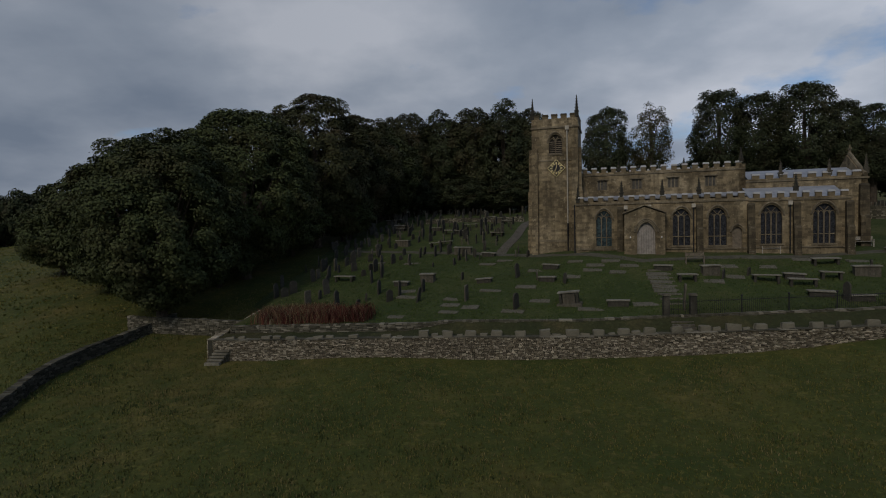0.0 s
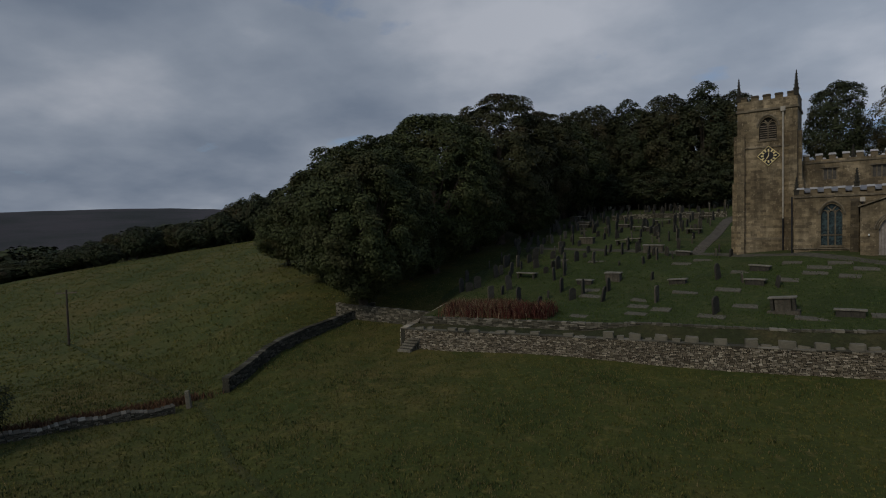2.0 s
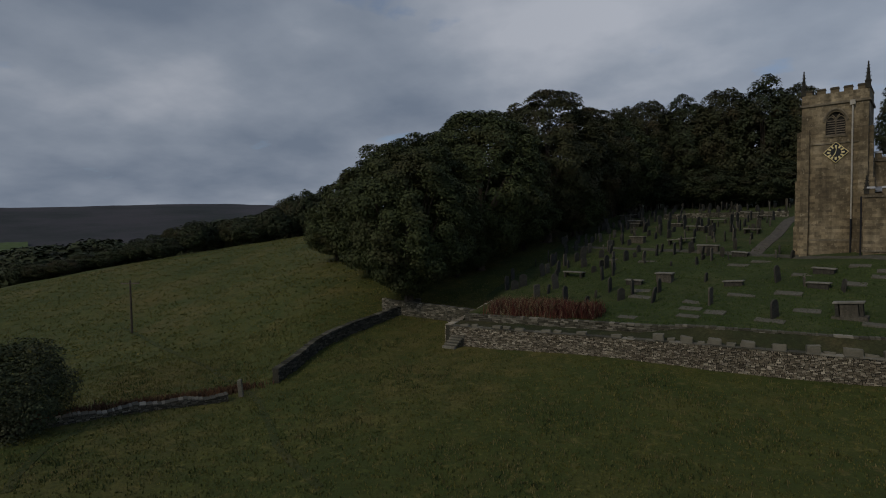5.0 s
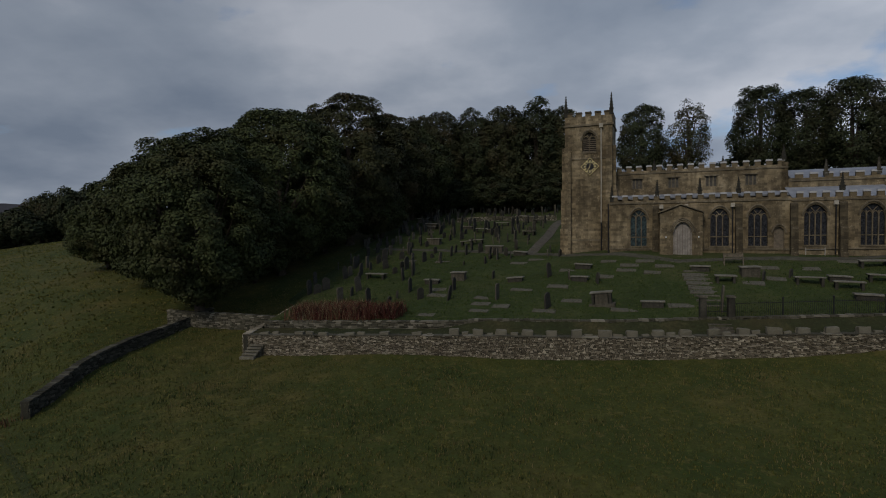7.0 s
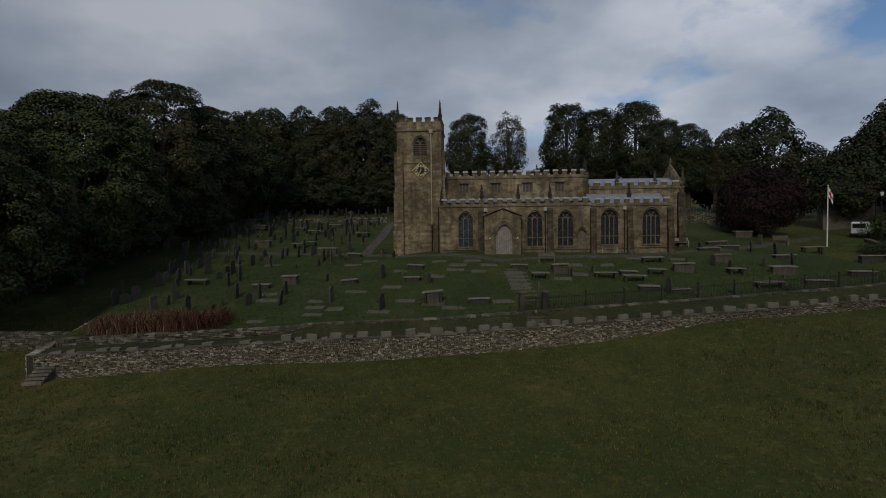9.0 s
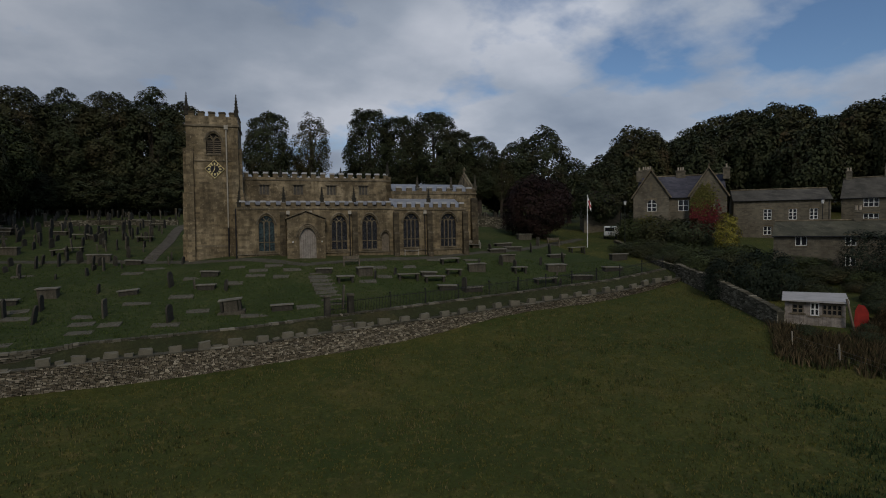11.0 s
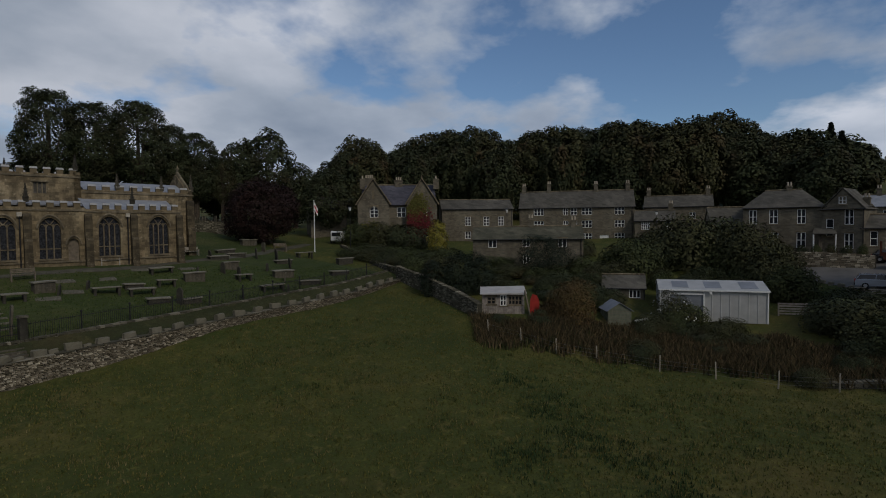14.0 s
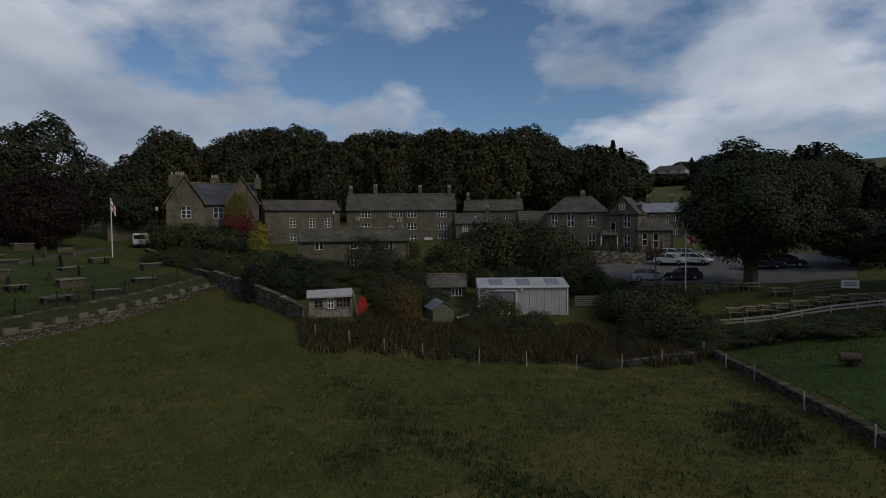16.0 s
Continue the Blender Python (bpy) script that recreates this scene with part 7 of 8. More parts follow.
BUSHES += [(68.0, -6.3, 2.1, 3.3), (62.2, -7.6, 2.0, 2.3), (58.0, -9.3, 2.4, 2.8), (54.6, -10.9, 2.6, 3.1), (51.9, -12.6, 2.5, 3.0), (49.6, -13.6, 2.1, 2.4), (60.1, -12.8, 2.6, 2.2), (64.7, -10.7, 2.0, 2.0), (47.7, -14.4, 1.6, 1.9), (47.8, -16.4, 1.8, 1.6), (47.5, -18.5, 2.1, 1.4), (46.8, -21.1, 2.1, 1.5), (46.4, -23.7, 2.2, 1.4), (46.1, -25.9, 1.9, 1.5), (79.4, 18.6, 1.7, 2.0), (95.0, 8.0, 3.0, 3.0), (51.5, -10.0, 1.6, 1.4), (79.9, -4.6, 2.1, 3.3), (90.9, -0.7, 2.8, 3.8)]
rb = random.Random(12)
protos = []
for k, (mt, lb) in enumerate(((LEAF, "dense dark green bush in the village gardens"), (LEAF2, "dense brownish green bush in the village gardens"), (LEAFDK, "dark overgrown hawthorn bush in the village gardens"))):
    x, y, r, h = BUSHES[k]
    protos.append(bush("bush", place(x, y, 40 * k, r, h), 1.0, 1.0, 71 + k, 4800, 0.092, mt, lb, group="bushes in the village gardens"))


def copy_bush(ob, m):
    return copy_thing(ob, m @ Matrix.Diagonal((*(1 / v for v in ob.scale), 1)))


for i, (x, y, r, h) in enumerate(BUSHES[3:]):
    if 61 < x < 64 and -9 < y < -5:
        continue
    k = 0.5 if (x > 62 and y > 22) or x < 48.5 or x > 90 else 0.85 if y > -3 else 0.75
    copy_bush(protos[rb.randrange(3)], place(x, y, rb.uniform(0, 360), r * 1.0, h * k))
    a = rb.uniform(0, 6.28)
    x2, y2 = x + r * 0.9 * math.cos(a), y + r * 0.9 * math.sin(a)
    if math.hypot(x2, y2) < 92 and not (56.5 < x2 < 67 and -5.5 < y2 < 7):
        copy_bush(protos[rb.randrange(3)], place(x2, y2, rb.uniform(0, 360), r * 0.7, h * k * 0.7))
# scrub filling the gardens between the sheds and the cottages
filled = 0
while filled < 46:
    x, y = rb.uniform(52.5, 78), rb.uniform(-3, 30)
    if (57.5 < x < 67 and -5 < y < 7) or (60.5 < x < 68 and 6.5 < y < 13.5) or x < 0.25 * y + 50.5 or (64 < x < 77 and 14.5 < y < 31) or (52 < x < 57 and 6 < y < 11.5) or (47 < x < 54 and 15 < y < 22):
        continue
    copy_bush(protos[filled % 3], place(x, y, rb.uniform(0, 360), rb.uniform(0.9, 1.9), rb.uniform(0.5, 1.5)))
    filled += 1
# hedge line below the gabled house and along the lane
for i in range(16):
    t = i / 15
    x, y = 62.5 + 2.5 * t, 46.5 - 14 * t
    copy_bush(protos[rb.randrange(3)], place(x + rb.uniform(-1, 1), y + rb.uniform(-.6, .6), rb.uniform(0, 360), rb.uniform(1.2, 1.8), rb.uniform(0.8, 1.3)))
bush("rust_bush", place(51.3, 13.0), 1.95, 3.1, 81, 9000, 0.12, RUST, "round bush with rusty autumn leaves")
bush("yellow_shrub", place(70.3, 37.3), 1.35, 4.9, 82, 3500, 0.2, YELLOW, "bright yellow-leaved upright shrub below the gabled house")
for x, y, r, h in ((54.3, 26.2, 1.6, 4.6), (55.6, 24.4, 1.4, 4.2), (64.6, 20.4, 1.9, 4.9), (65.6, 18.6, 1.8, 4.4), (52.6, 28.6, 1.2, 3.6)):
    bush("conifer_shrub", place(x, y), r, h, int(x * 10), 4500, 0.16, CONIFER, "dark rounded conifer in a cottage garden", group="garden conifers")
b = bush("flowering_shrub", place(57.0, 4.4), 1.7, 2.6, 84, 3200, 0.16, LEAF2, "tangled shrub with pale seed heads in front of the shed")
rb2 = np.random.default_rng(5)
pp, nn, _ = crown_points(rb2, 2.6, 1.7, -0.6, 26, 160, 0.95)
c = new("blossom", leaf_mesh("blossom", pp, nn, 0.13 * rb2.uniform(0.6, 1.3, 160), rb2, WHITE))
c.parent = b

# rank weeds between the fence and the sheds
spots = []
wx = np.random.default_rng(31)
while len(spots) < 5200:
    az, d = wx.uniform(-106.5, -66), wx.uniform(45.3, 57)
    x, y = polar(az, d)
    if (58 < x < 67 and -4.5 < y < 6.5) or d > 56 - 3.0 * abs(math.sin(az * 0.3)) or (47.5 < x and 15.8 < y < 22.5):
        continue
    if d < 48 and wx.random() > (d - 45.0 + 0.9 * math.sin(az * 1.7) * math.sin(az * 0.6)) / 3.0:
        continue
    spots.append((x, y, gz(x, y)))
grass_blades("weeds", spots[:3600], 0.85, reed_mat("weeds_brown", (0.040, 0.032, 0.015), (0.085, 0.066, 0.032), (0.16, 0.115, 0.06)), "rank brown weeds and docks below the sheds", 0.22, 9, 6, "weeds", 0.04)
grass_blades("weeds_green", spots[3600:], 0.5, reed_mat("weeds_green", (0.030, 0.040, 0.013), (0.06, 0.07, 0.024), (0.09, 0.095, 0.035)), "rank green nettles below the sheds", 0.25, 9, 7, "weeds", 0.06)


for i in range(16):
    x, y, _ = spots[i * 37]
    q = copy_bush(protos[1 + i % 2], place(x, y, rb.uniform(0, 360), rb.uniform(0.6, 1.2), rb.uniform(0.5, 1.1)))
    tagged(q, "straggling bramble bush among the weeds", "bush", "brambles among the weeds")


def post_fence(name, pts, h, label, step=2.4, wires=(0.3, 0.6, 0.9), mat=None, thick=0.06):
    e = empty(name, pose(0, 0, 0), label, "fence")
    bm = bmesh.new()
    box(bm, -thick, thick, -thick, thick, -0.4, h, 0, 0.005)
    me = bpy.data.meshes.new("post")
    bm.to_mesh(me), bm.free()
    me.materials.append(mat or POSTWOOD)
    r = random.Random(len(pts))
    spots_ = []
    for a, b in zip(pts, pts[1:]):
        n = max(1, round(math.dist(a, b) / step))
        spots_ += [(a[0] + (b[0] - a[0]) * i / n, a[1] + (b[1] - a[1]) * i / n) for i in range(n)]
    spots_.append(pts[-1])
    for x, y in spots_:
        o_ = new("post", me)
        o_.parent, o_.matrix_basis = e, pose(x, y, gz(x, y), r.gauss(0, 3), r.gauss(0, 3), r.uniform(0, 90))
    for w in wires:
        bm = bmesh.new()
        tube(bm, [(a[0], a[1], gz(*a) + w) for a in spots_], [0.008] * len(spots_), 3)
        part("wire", bm, WIRE, e)
    return e


POSTWOOD = plain_mat("pale_post_wood", (0.34, 0.30, 0.235), 0.9, 0, 0.25, 3)
WIRE = plain_mat("fence_wire", (0.22, 0.22, 0.22), 0.5, 0.6)
post_fence("wire_fence", [(44.2, 18.5), (44.1, 15.4), (43.8, 12.3), (44.4, 9.1), (44.8, 4.4), (44.6, 0.5), (44.1, -3.4), (44.1, -6.9), (44.3, -9.9), (45.3, -13.3)], 1.3, "wooden posts and wire along the field edge", 3.2, (0.3, 0.6, 0.9), None, 0.042)
dry_wall("wall_field_stub", [(45.0, -4.5, 0.3), (44.9, -6.9, 0.45), (45.2, -12.8, 0.6)], 0.5, "tumbled low dry stone wall behind the fence", 31, OLDWALL, 0.14)
dry_wall("wall_field_east", [(46.4, -14.2, 0.5), (39.4, -15.3, 0.55), (33.9, -15.9, 0.6), (29.2, -16.9, 0.55), (20.5, -18.4, 0.55), (8, -21, 0.55)][::-1], 0.5, "dark mossy dry stone field wall", 32, DRYWALL)
post_fence("field_posts", [(46.0, -13.4), (39.2, -14.7), (33.6, -15.3), (28.9, -16.3)], 1.1, "leaning posts beside the field wall", 4.6, (0.9,), None, 0.04)
dry_wall("wall_lane_corner", [(56.4, 35.2, 1.6), (54.0, 30.4, 1.8), (50.3, 25.0, 1.7), (48.3, 21.8, 1.6), (47.3, 20.4, 1.5)][::-1], 0.55, "dry stone garden wall running down from the churchyard", 33, OLDWALL)
dry_wall("wall_lane", [(57.0, 35.4, 0.9), (61.5, 44.0, 0.45), (66.5, 52.2, 0.4)][::-1], 0.45, "low stone kerb beside the church lane", 34, OLDWALL)
TUMBLED = rubble_mat("tumbled_field_stone", (0.045, 0.042, 0.030), (0.095, 0.085, 0.062), (0.17, 0.155, 0.12))
# western field walls, gatepost, telegraph pole
dry_wall("wall_meadow", [(-28.3, 32.4, 1.1), (-29.1, 38.6, 1.15), (-28.7, 43.6, 1.1), (-27.6, 48.5, 1.0), (-26.0, 52.5, 1.0)], 0.5, "dark dry stone wall between the two meadows", 35, DRYWALL)
dry_wall("wall_tumbled", [(-29.3, 28.4, 0.55), (-30.2, 27.2, 0.35), (-31.0, 26.2, 0.6), (-31.9, 25.0, 0.4), (-32.7, 23.9, 0.6), (-33.6, 22.4, 0.3), (-34.4, 21.0, 0.55), (-35.6, 18.6, 0.35), (-37, 16, 0.6)][::-1], 0.7, "tumbled dry stone wall in the meadow", 36, TUMBLED, 0.13, (0.14, 0.42))
gp = empty("gatepost", pose(-29.2, 29.5, gz(-29.2, 29.5), 3, -4, 30), "old stone gatepost at the wall end", "gatepost")
bm = bmesh.new()
box(bm, -0.17, 0.17, -0.15, 0.15, -0.5, 1.25, 0.03, 0.02)
part("post", bm, BLOCK, gp)
tp = empty("telegraph_pole", pose(-63.8, 46.4, gz(-63.8, 46.4)), "wooden telegraph pole standing in the meadow", "pole")
bm = bmesh.new()
tube(bm, [(0, 0, -0.5), (0, 0, 6.7)], [0.14, 0.10], 8)
part("pole", bm, BARK, tp)
bm = bmesh.new()
box(bm, -1.1, 1.1, -0.06, 0.06, 6.25, 6.38)
part("crossarm", bm, TIMBER, tp, m=pose(0, 0, 0, 0, 0, 30))
for x in (-1.0, -0.6, 0.6, 1.0):
    bm = bmesh.new()
    tube(bm, [(x, 0, 6.38), (x, 0, 6.55)], [0.05, 0.04], 6)
    part("insulator", bm, TOMB, tp, m=pose(0, 0, 0, 0, 0, 30))


# ---------------- inn, car park and cars ----------------
def wedge(name, az0, az1, near, far, mat, label, category, lift=0.06):
    """A draped sheet between two curves round the viewer's hill."""
    na, nd = 60, 26
    verts, faces = [], []
    A = np.linspace(az0, az1, na)
    for a in A:
        d0, d1 = np.interp(-a, *near), np.interp(-a, *far)
        for k in range(nd):
            x, y = polar(a, d0 + (d1 - d0) * k / (nd - 1))
            verts.append((x, y, gz(x, y) + lift))
    for i in range(na - 1):
        for k in range(nd - 1):
            o_ = i * nd + k
            faces.append((o_, o_ + 1, o_ + nd + 1, o_ + nd))
    return tagged(mesh_ob(name, verts, faces, mat), label, category, kind="structure")


wedge("car_park", -95.6, -118, ([95.6, 100, 104, 113, 118], [76.5, 72.0, 69.6, 68.4, 72]), ([95.6, 104, 118], [80.0, 92, 92]), TARMAC, "worn grey tarmac car park beside the inn", "car park", 0.05)


def car(x, y, rz, paint, label, length=4.2, estate=False, group="parked cars"):
    """Body with wheel arches, glasshouse, wheels, lamps and bumpers."""
    e = empty("car", pose(x, y, gz(x, y) + 0.06, 0, 0, rz), label, "car", group)
    s = length / 4.2
    w = 0.86
    prof = [(-2.1, 0.32), (-2.1, 0.78), (-1.98, 0.98), (-1.0, 1.0), (0.75, 0.96), (1.75, 0.82), (2.08, 0.66), (2.1, 0.32)]
    bm = bmesh.new()
    rows = []
    for k, yy in ((0.0, -w), (0.05, -w + 0.06), (0.05, w - 0.06), (0.0, w)):
        rows.append([bm.verts.new((px * s, yy, pz - (0.0 if k else 0.05) * (pz > 0.5))) for px, pz in prof])
    for a, b in zip(rows, rows[1:]):
        for i in range(len(prof)):
            j = (i + 1) % len(prof)
            bm.faces.new((a[i], a[j], b[j], b[i]))
    bm.faces.new(rows[0][::-1])
    bm.faces.new(rows[-1])
    body = part("body", bm, paint, e)
    rear = -2.0 if estate else -1.75
    roof = [(rear, 0.98), (rear + (0.18 if estate else 0.35), 1.42), (-0.2, 1.47), (0.35, 1.42), (1.15, 0.95)]
    bm = bmesh.new()
    a = [bm.verts.new((px * s, -w + 0.05 + max(0, pz - 0.98) * 0.35, pz)) for px, pz in roof]
    b = [bm.verts.new((px * s, w - 0.05 - max(0, pz - 0.98) * 0.35, pz)) for px, pz in roof]
    for i in range(len(roof) - 1):
        bm.faces.new((a[i], a[i + 1], b[i + 1], b[i]))
    bm.faces.new(a[::-1]), bm.faces.new(b)
    bm.faces.new((a[0], b[0], b[-1], a[-1]))
    part("glasshouse", bm, GLASS, e)
    bm = bmesh.new()
    box(bm, (rear + 0.3) * s, 0.3 * s, -w + 0.22, w - 0.22, 1.425, 1.49, 0.02)
    for yy in (-w + 0.14, w - 0.14):
        for xa, za, xb, zb in ((rear, 0.98, rear + 0.3, 1.45), (0.32, 1.44, 1.12, 0.97), (-0.5, 0.98, -0.45, 1.46)):
            tube(bm, [(xa * s, yy * 1.06, za), (xb * s, yy * 0.97, zb)], [0.04, 0.04], 5)
    part("roof", bm, paint, e)
    for sx in (-1.3, 1.32):
        for sy in (-1, 1):
            bm = bmesh.new()
            tube(bm, [(sx * s, sy * (w - 0.2), 0.31), (sx * s, sy * (w + 0.015), 0.31)], [0.31, 0.31], 14)
            wh = part("wheel", bm, RUBBER, e)
            bm = bmesh.new()
            tube(bm, [(sx * s, sy * (w - 0.1), 0.31), (sx * s, sy * (w + 0.03), 0.31)], [0.19, 0.17], 10)
            part("hub", bm, CHROME, wh)
    for sy in (-0.6, 0.6):
        bm = bmesh.new()
        box(bm, 1.96 * s, 2.11 * s, sy - 0.18, sy + 0.18, 0.6, 0.74, 0.02)
        part("headlight", bm, WHITE, e)
        bm = bmesh.new()
        box(bm, -2.12 * s, -2.0 * s, sy - 0.14, sy + 0.14, 0.68, 0.9, 0.02)
        part("tail_light", bm, REDPAINT, e)
    bm = bmesh.new()
    box(bm, -2.14 * s, -2.02 * s, -0.8, 0.8, 0.3, 0.5, 0.02), box(bm, 2.02 * s, 2.14 * s, -0.8, 0.8, 0.3, 0.5, 0.02)
    part("bumper", bm, RUBBER, e)
    return e


def paint_mat(name, colour):
    k = Mat(name, 0.25)
    k.b.inputs["Specular IOR Level"].default_value = 0.5
    k.b.inputs["Coat Weight"].default_value = 0.5
    return k.done(colour)


CARWHITE, CARSILVER, CARBLACK, CARBLUE = paint_mat("white_car_paint", (0.75, 0.75, 0.75)), paint_mat("silver_car_paint", (0.36, 0.38, 0.42)), paint_mat("black_car_paint", (0.015, 0.015, 0.018)), paint_mat("blue_car_paint", (0.05, 0.06, 0.11))
RUBBER = plain_mat("tyre_rubber", (0.02, 0.02, 0.02), 0.8)
CHROME = plain_mat("wheel_alloy", (0.45, 0.45, 0.47), 0.35, 0.8, 0.1)
car(78.6, -18.6, -112, CARWHITE, "white hatchback parked in the car park", 4.0)
car(77.8, -21.6, -125, CARWHITE, "white saloon parked in the car park", 4.3)
car(82.2, -17.9, -100, CARBLACK, "dark car parked behind the white cars", 4.2)
car(81.8, -19.6, -112, CARWHITE, "white car parked behind the others", 4.2)
car(81.2, -21.4, -112, CARSILVER, "silver car parked behind the others", 4.2)
car(70.2, -14.4, -98, CARSILVER, "silver estate car parked near the grass", 4.5, True)
car(69.2, -17.9, 78, CARBLACK, "black hatchback parked near the grass", 4.2)
car(83.6, -28.2, 70, CARBLACK, "dark hatchback at the far side of the car park", 4.2)
car(72.0, -28.0, -115, CARBLUE, "dark blue estate car beyond the great tree", 4.5, True)
car(71.6, -30.4, -115, CARBLACK, "dark car beyond the great tree", 4.3)
v = empty("van", pose(69.4, 54.8, gz(69.4, 54.8) + 0.05, 0, 0, 20), "white van parked in the church lane", "van")
bm = bmesh.new()
box(bm, -1.1, 1.1, -0.95, 0.95, 0.35, 1.95, 0.15)
part("body", bm, CARWHITE, v)
bm = bmesh.new()
box(bm, -1.14, -1.08, -0.7, 0.7, 1.15, 1.7, 0.02)
part("window", bm, GLASS, v)
for sx in (-0.7, 0.7):
    for sy in (-0.9, 0.9):
        bm = bmesh.new()
        tube(bm, [(sx, sy - 0.08, 0.33), (sx, sy + 0.08, 0.33)], [0.33, 0.33], 12)
        part("wheel", bm, RUBBER, v)

# terrace in front of the inn
tw = dry_wall("wall_terrace", [(80.6, -4.6, 1.9), (80.0, -8.5, 1.9), (79.6, -12.0, 1.8), (79.4, -15.6, 1.6)], 0.45, "stone terrace wall in front of the inn", 41, RUBBLE, 0.22, (0.3, 0.7))
bm = bmesh.new()
box(bm, 0, 11.2, 0.3, 5.2, 8.0, 10.25)
tagged(part("terrace", bm, GRAVEL, m=frame_m((80.6, -4.6), (79.4, -15.6), 0)), "paved terrace in front of the inn", "terrace", kind="structure")
cp = empty("porch_canopy", frame_m((83.4, -9.9), (83.2, -12.6), 10.25), "small slate-roofed porch on posts at the inn door", "porch")
slab("roof", [(0, -0.6, 2.6), (2.6, -0.6, 2.6), (2.3, 1.1, 3.4), (0.3, 1.1, 3.4)], 0.1, SLATE, cp)
for u in (0.15, 2.45):
    bm = bmesh.new()
    tube(bm, [(u, -0.45, 0), (u, -0.45, 2.6)], [0.08, 0.08], 6)
    part("post", bm, WHITE, cp)
bm = bmesh.new()
box(bm, 0.8, 1.8, 0.85, 0.95, 0, 2.1)
part("door", bm, TIMBER, cp)
for i in range(7):
    x, y = 80.9 - 0.15 * i, -5.6 - 1.5 * i
    q = copy_bush(protos[i % 3], pose(x + 0.5, y, 10.25, 0, 0, 60 * i) @ Matrix.Diagonal((0.5, 0.5, 0.9, 1)))
    tagged(q, "clipped plant in a tub on the inn terrace", "plant", "terrace plants")


def picnic(x, y, rz):
    e = empty("picnic_table", pose(x, y, gz(x, y), 0, 0, rz), "weathered wooden picnic table with fixed benches", "picnic table", "picnic tables on the inn's grass")
    for nm, yy, z, w in (("tabletop", 0, 0.74, 0.36), ("bench_plank", -0.72, 0.44, 0.13), ("bench_plank", 0.72, 0.44, 0.13)):
        bm = bmesh.new()
        box(bm, -0.85, 0.85, yy - w, yy + w, z, z + 0.045)
        part(nm, bm, PICNIC, e)
    for sx in (-0.6, 0.6):
        bm = bmesh.new()
        for sy in (-1, 1):
            tube(bm, [(sx, sy * 0.62, -0.1), (sx, sy * 0.2, 0.74)], [0.055, 0.055], 4)
        tube(bm, [(sx, -0.8, 0.42), (sx, 0.8, 0.42)], [0.05, 0.05], 4)
        part("leg_frame", bm, PICNIC, e)


PICNIC = plain_mat("picnic_wood", (0.25, 0.21, 0.16), 0.85, 0, 0.25, 3)
for i, (x, y) in enumerate(((66.7, -15.5), (62.9, -19.0), (62.5, -21.0), (58.3, -24.1), (61.4, -22.7), (53.6, -21.3), (53.4, -22.4), (53.1, -23.6), (52.8, -25.4), (52.2, -26.6), (51.9, -27.8), (54.7, -18.8), (69.3, -12.1), (67.8, -13.7), (50.8, -29.2), (54.2, -20.1))):
    picnic(x, y, -105 + (i * 37) % 30)
for i in range(12):
    t = i / 11
    x, y = 75.8 - 9.5 * t, -8.2 - 8.6 * t
    bm = bmesh.new()
    box(bm, -0.4, 0.4, -0.25, 0.25, -0.2, 0.35, 0.08, 0.05)
    o = part("boulder", bm, BLOCK, m=pose(x, y, gz(x, y), rb.uniform(-6, 6), rb.uniform(-6, 6), rb.uniform(0, 180)))
    tagged(o, "rough edging boulder between car park and grass", "boulder", "boulders edging the car park")


def rail_run(name, pts, h, mat, label, rails=(0.45, 0.9), step=2.2):
    e = empty(name, pose(0, 0, 0), label, "fence")
    q = []
    for a, b in zip(pts, pts[1:]):
        n = max(1, round(math.dist(a, b) / step))
        q += [(a[0] + (b[0] - a[0]) * i / n, a[1] + (b[1] - a[1]) * i / n) for i in range(n)]
    q.append(pts[-1])
    for x, y in q:
        bm = bmesh.new()
        box(bm, -0.07, 0.07, -0.07, 0.07, -0.4, h)
        part("post", bm, mat, e, m=pose(x, y, gz(x, y)))
    for a, b in zip(q, q[1:]):
        for r in rails:
            L = math.dist(a, b)
            bm = bmesh.new()
            dz = gz(*b) - gz(*a)
            vs = [bm.verts.new((x, y, r + zz + (dz if x else 0))) for x in (0, L) for y, zz in ((-0.03, -0.075), (0.03, -0.075), (0.03, 0.075), (-0.03, 0.075))]
            for f in ((0, 1, 5, 4), (1, 2, 6, 5), (2, 3, 7, 6), (3, 0, 4, 7), (0, 3, 2, 1), (4, 5, 6, 7)):
                bm.faces.new([vs[i] for i in f])
            part("rail", bm, mat, e, m=frame_m(a, b, gz(*a)))
    return e


rail_run("white_rail_fence", [(51.9, -16.4), (50.9, -20.6), (50.5, -24.9), (49.6, -28.5), (48.6, -32.5), (47.5, -38)], 0.72, OFFWHITE, "off-white post and rail fence round the inn's grass", (0.32, 0.62))
rail_run("timber_rail_fence", [(57.1, -24.9), (57.6, -27.0), (57.2, -29.6)], 0.95, TIMBER, "brown timber rail fence beside the play area", (0.25, 0.55, 0.85))
g5 = rail_run("field_gate", [(63.0, -4.8), (62.6, -7.5)], 1.25, PEELING, "pale five-barred wooden gate beside the shed", (0.2, 0.45, 0.7, 0.95, 1.18), 2.7)
bn = empty("banner", frame_m((56.9, -28.9), (56.4, -30.3), gz(56.6, -29.6)), "white banner with dark bars tied to a rail", "banner")
bm = bmesh.new()
box(bm, 0, 1.4, 0, 0.02, 0.3, 1.05)
part("sheet", bm, WHITE, bn)
bm = bmesh.new()
for z in (0.5, 0.65, 0.82):
    box(bm, 0.2, 1.2, -0.012, -0.002, z, z + 0.06)
part("bars", bm, BLACK, bn)
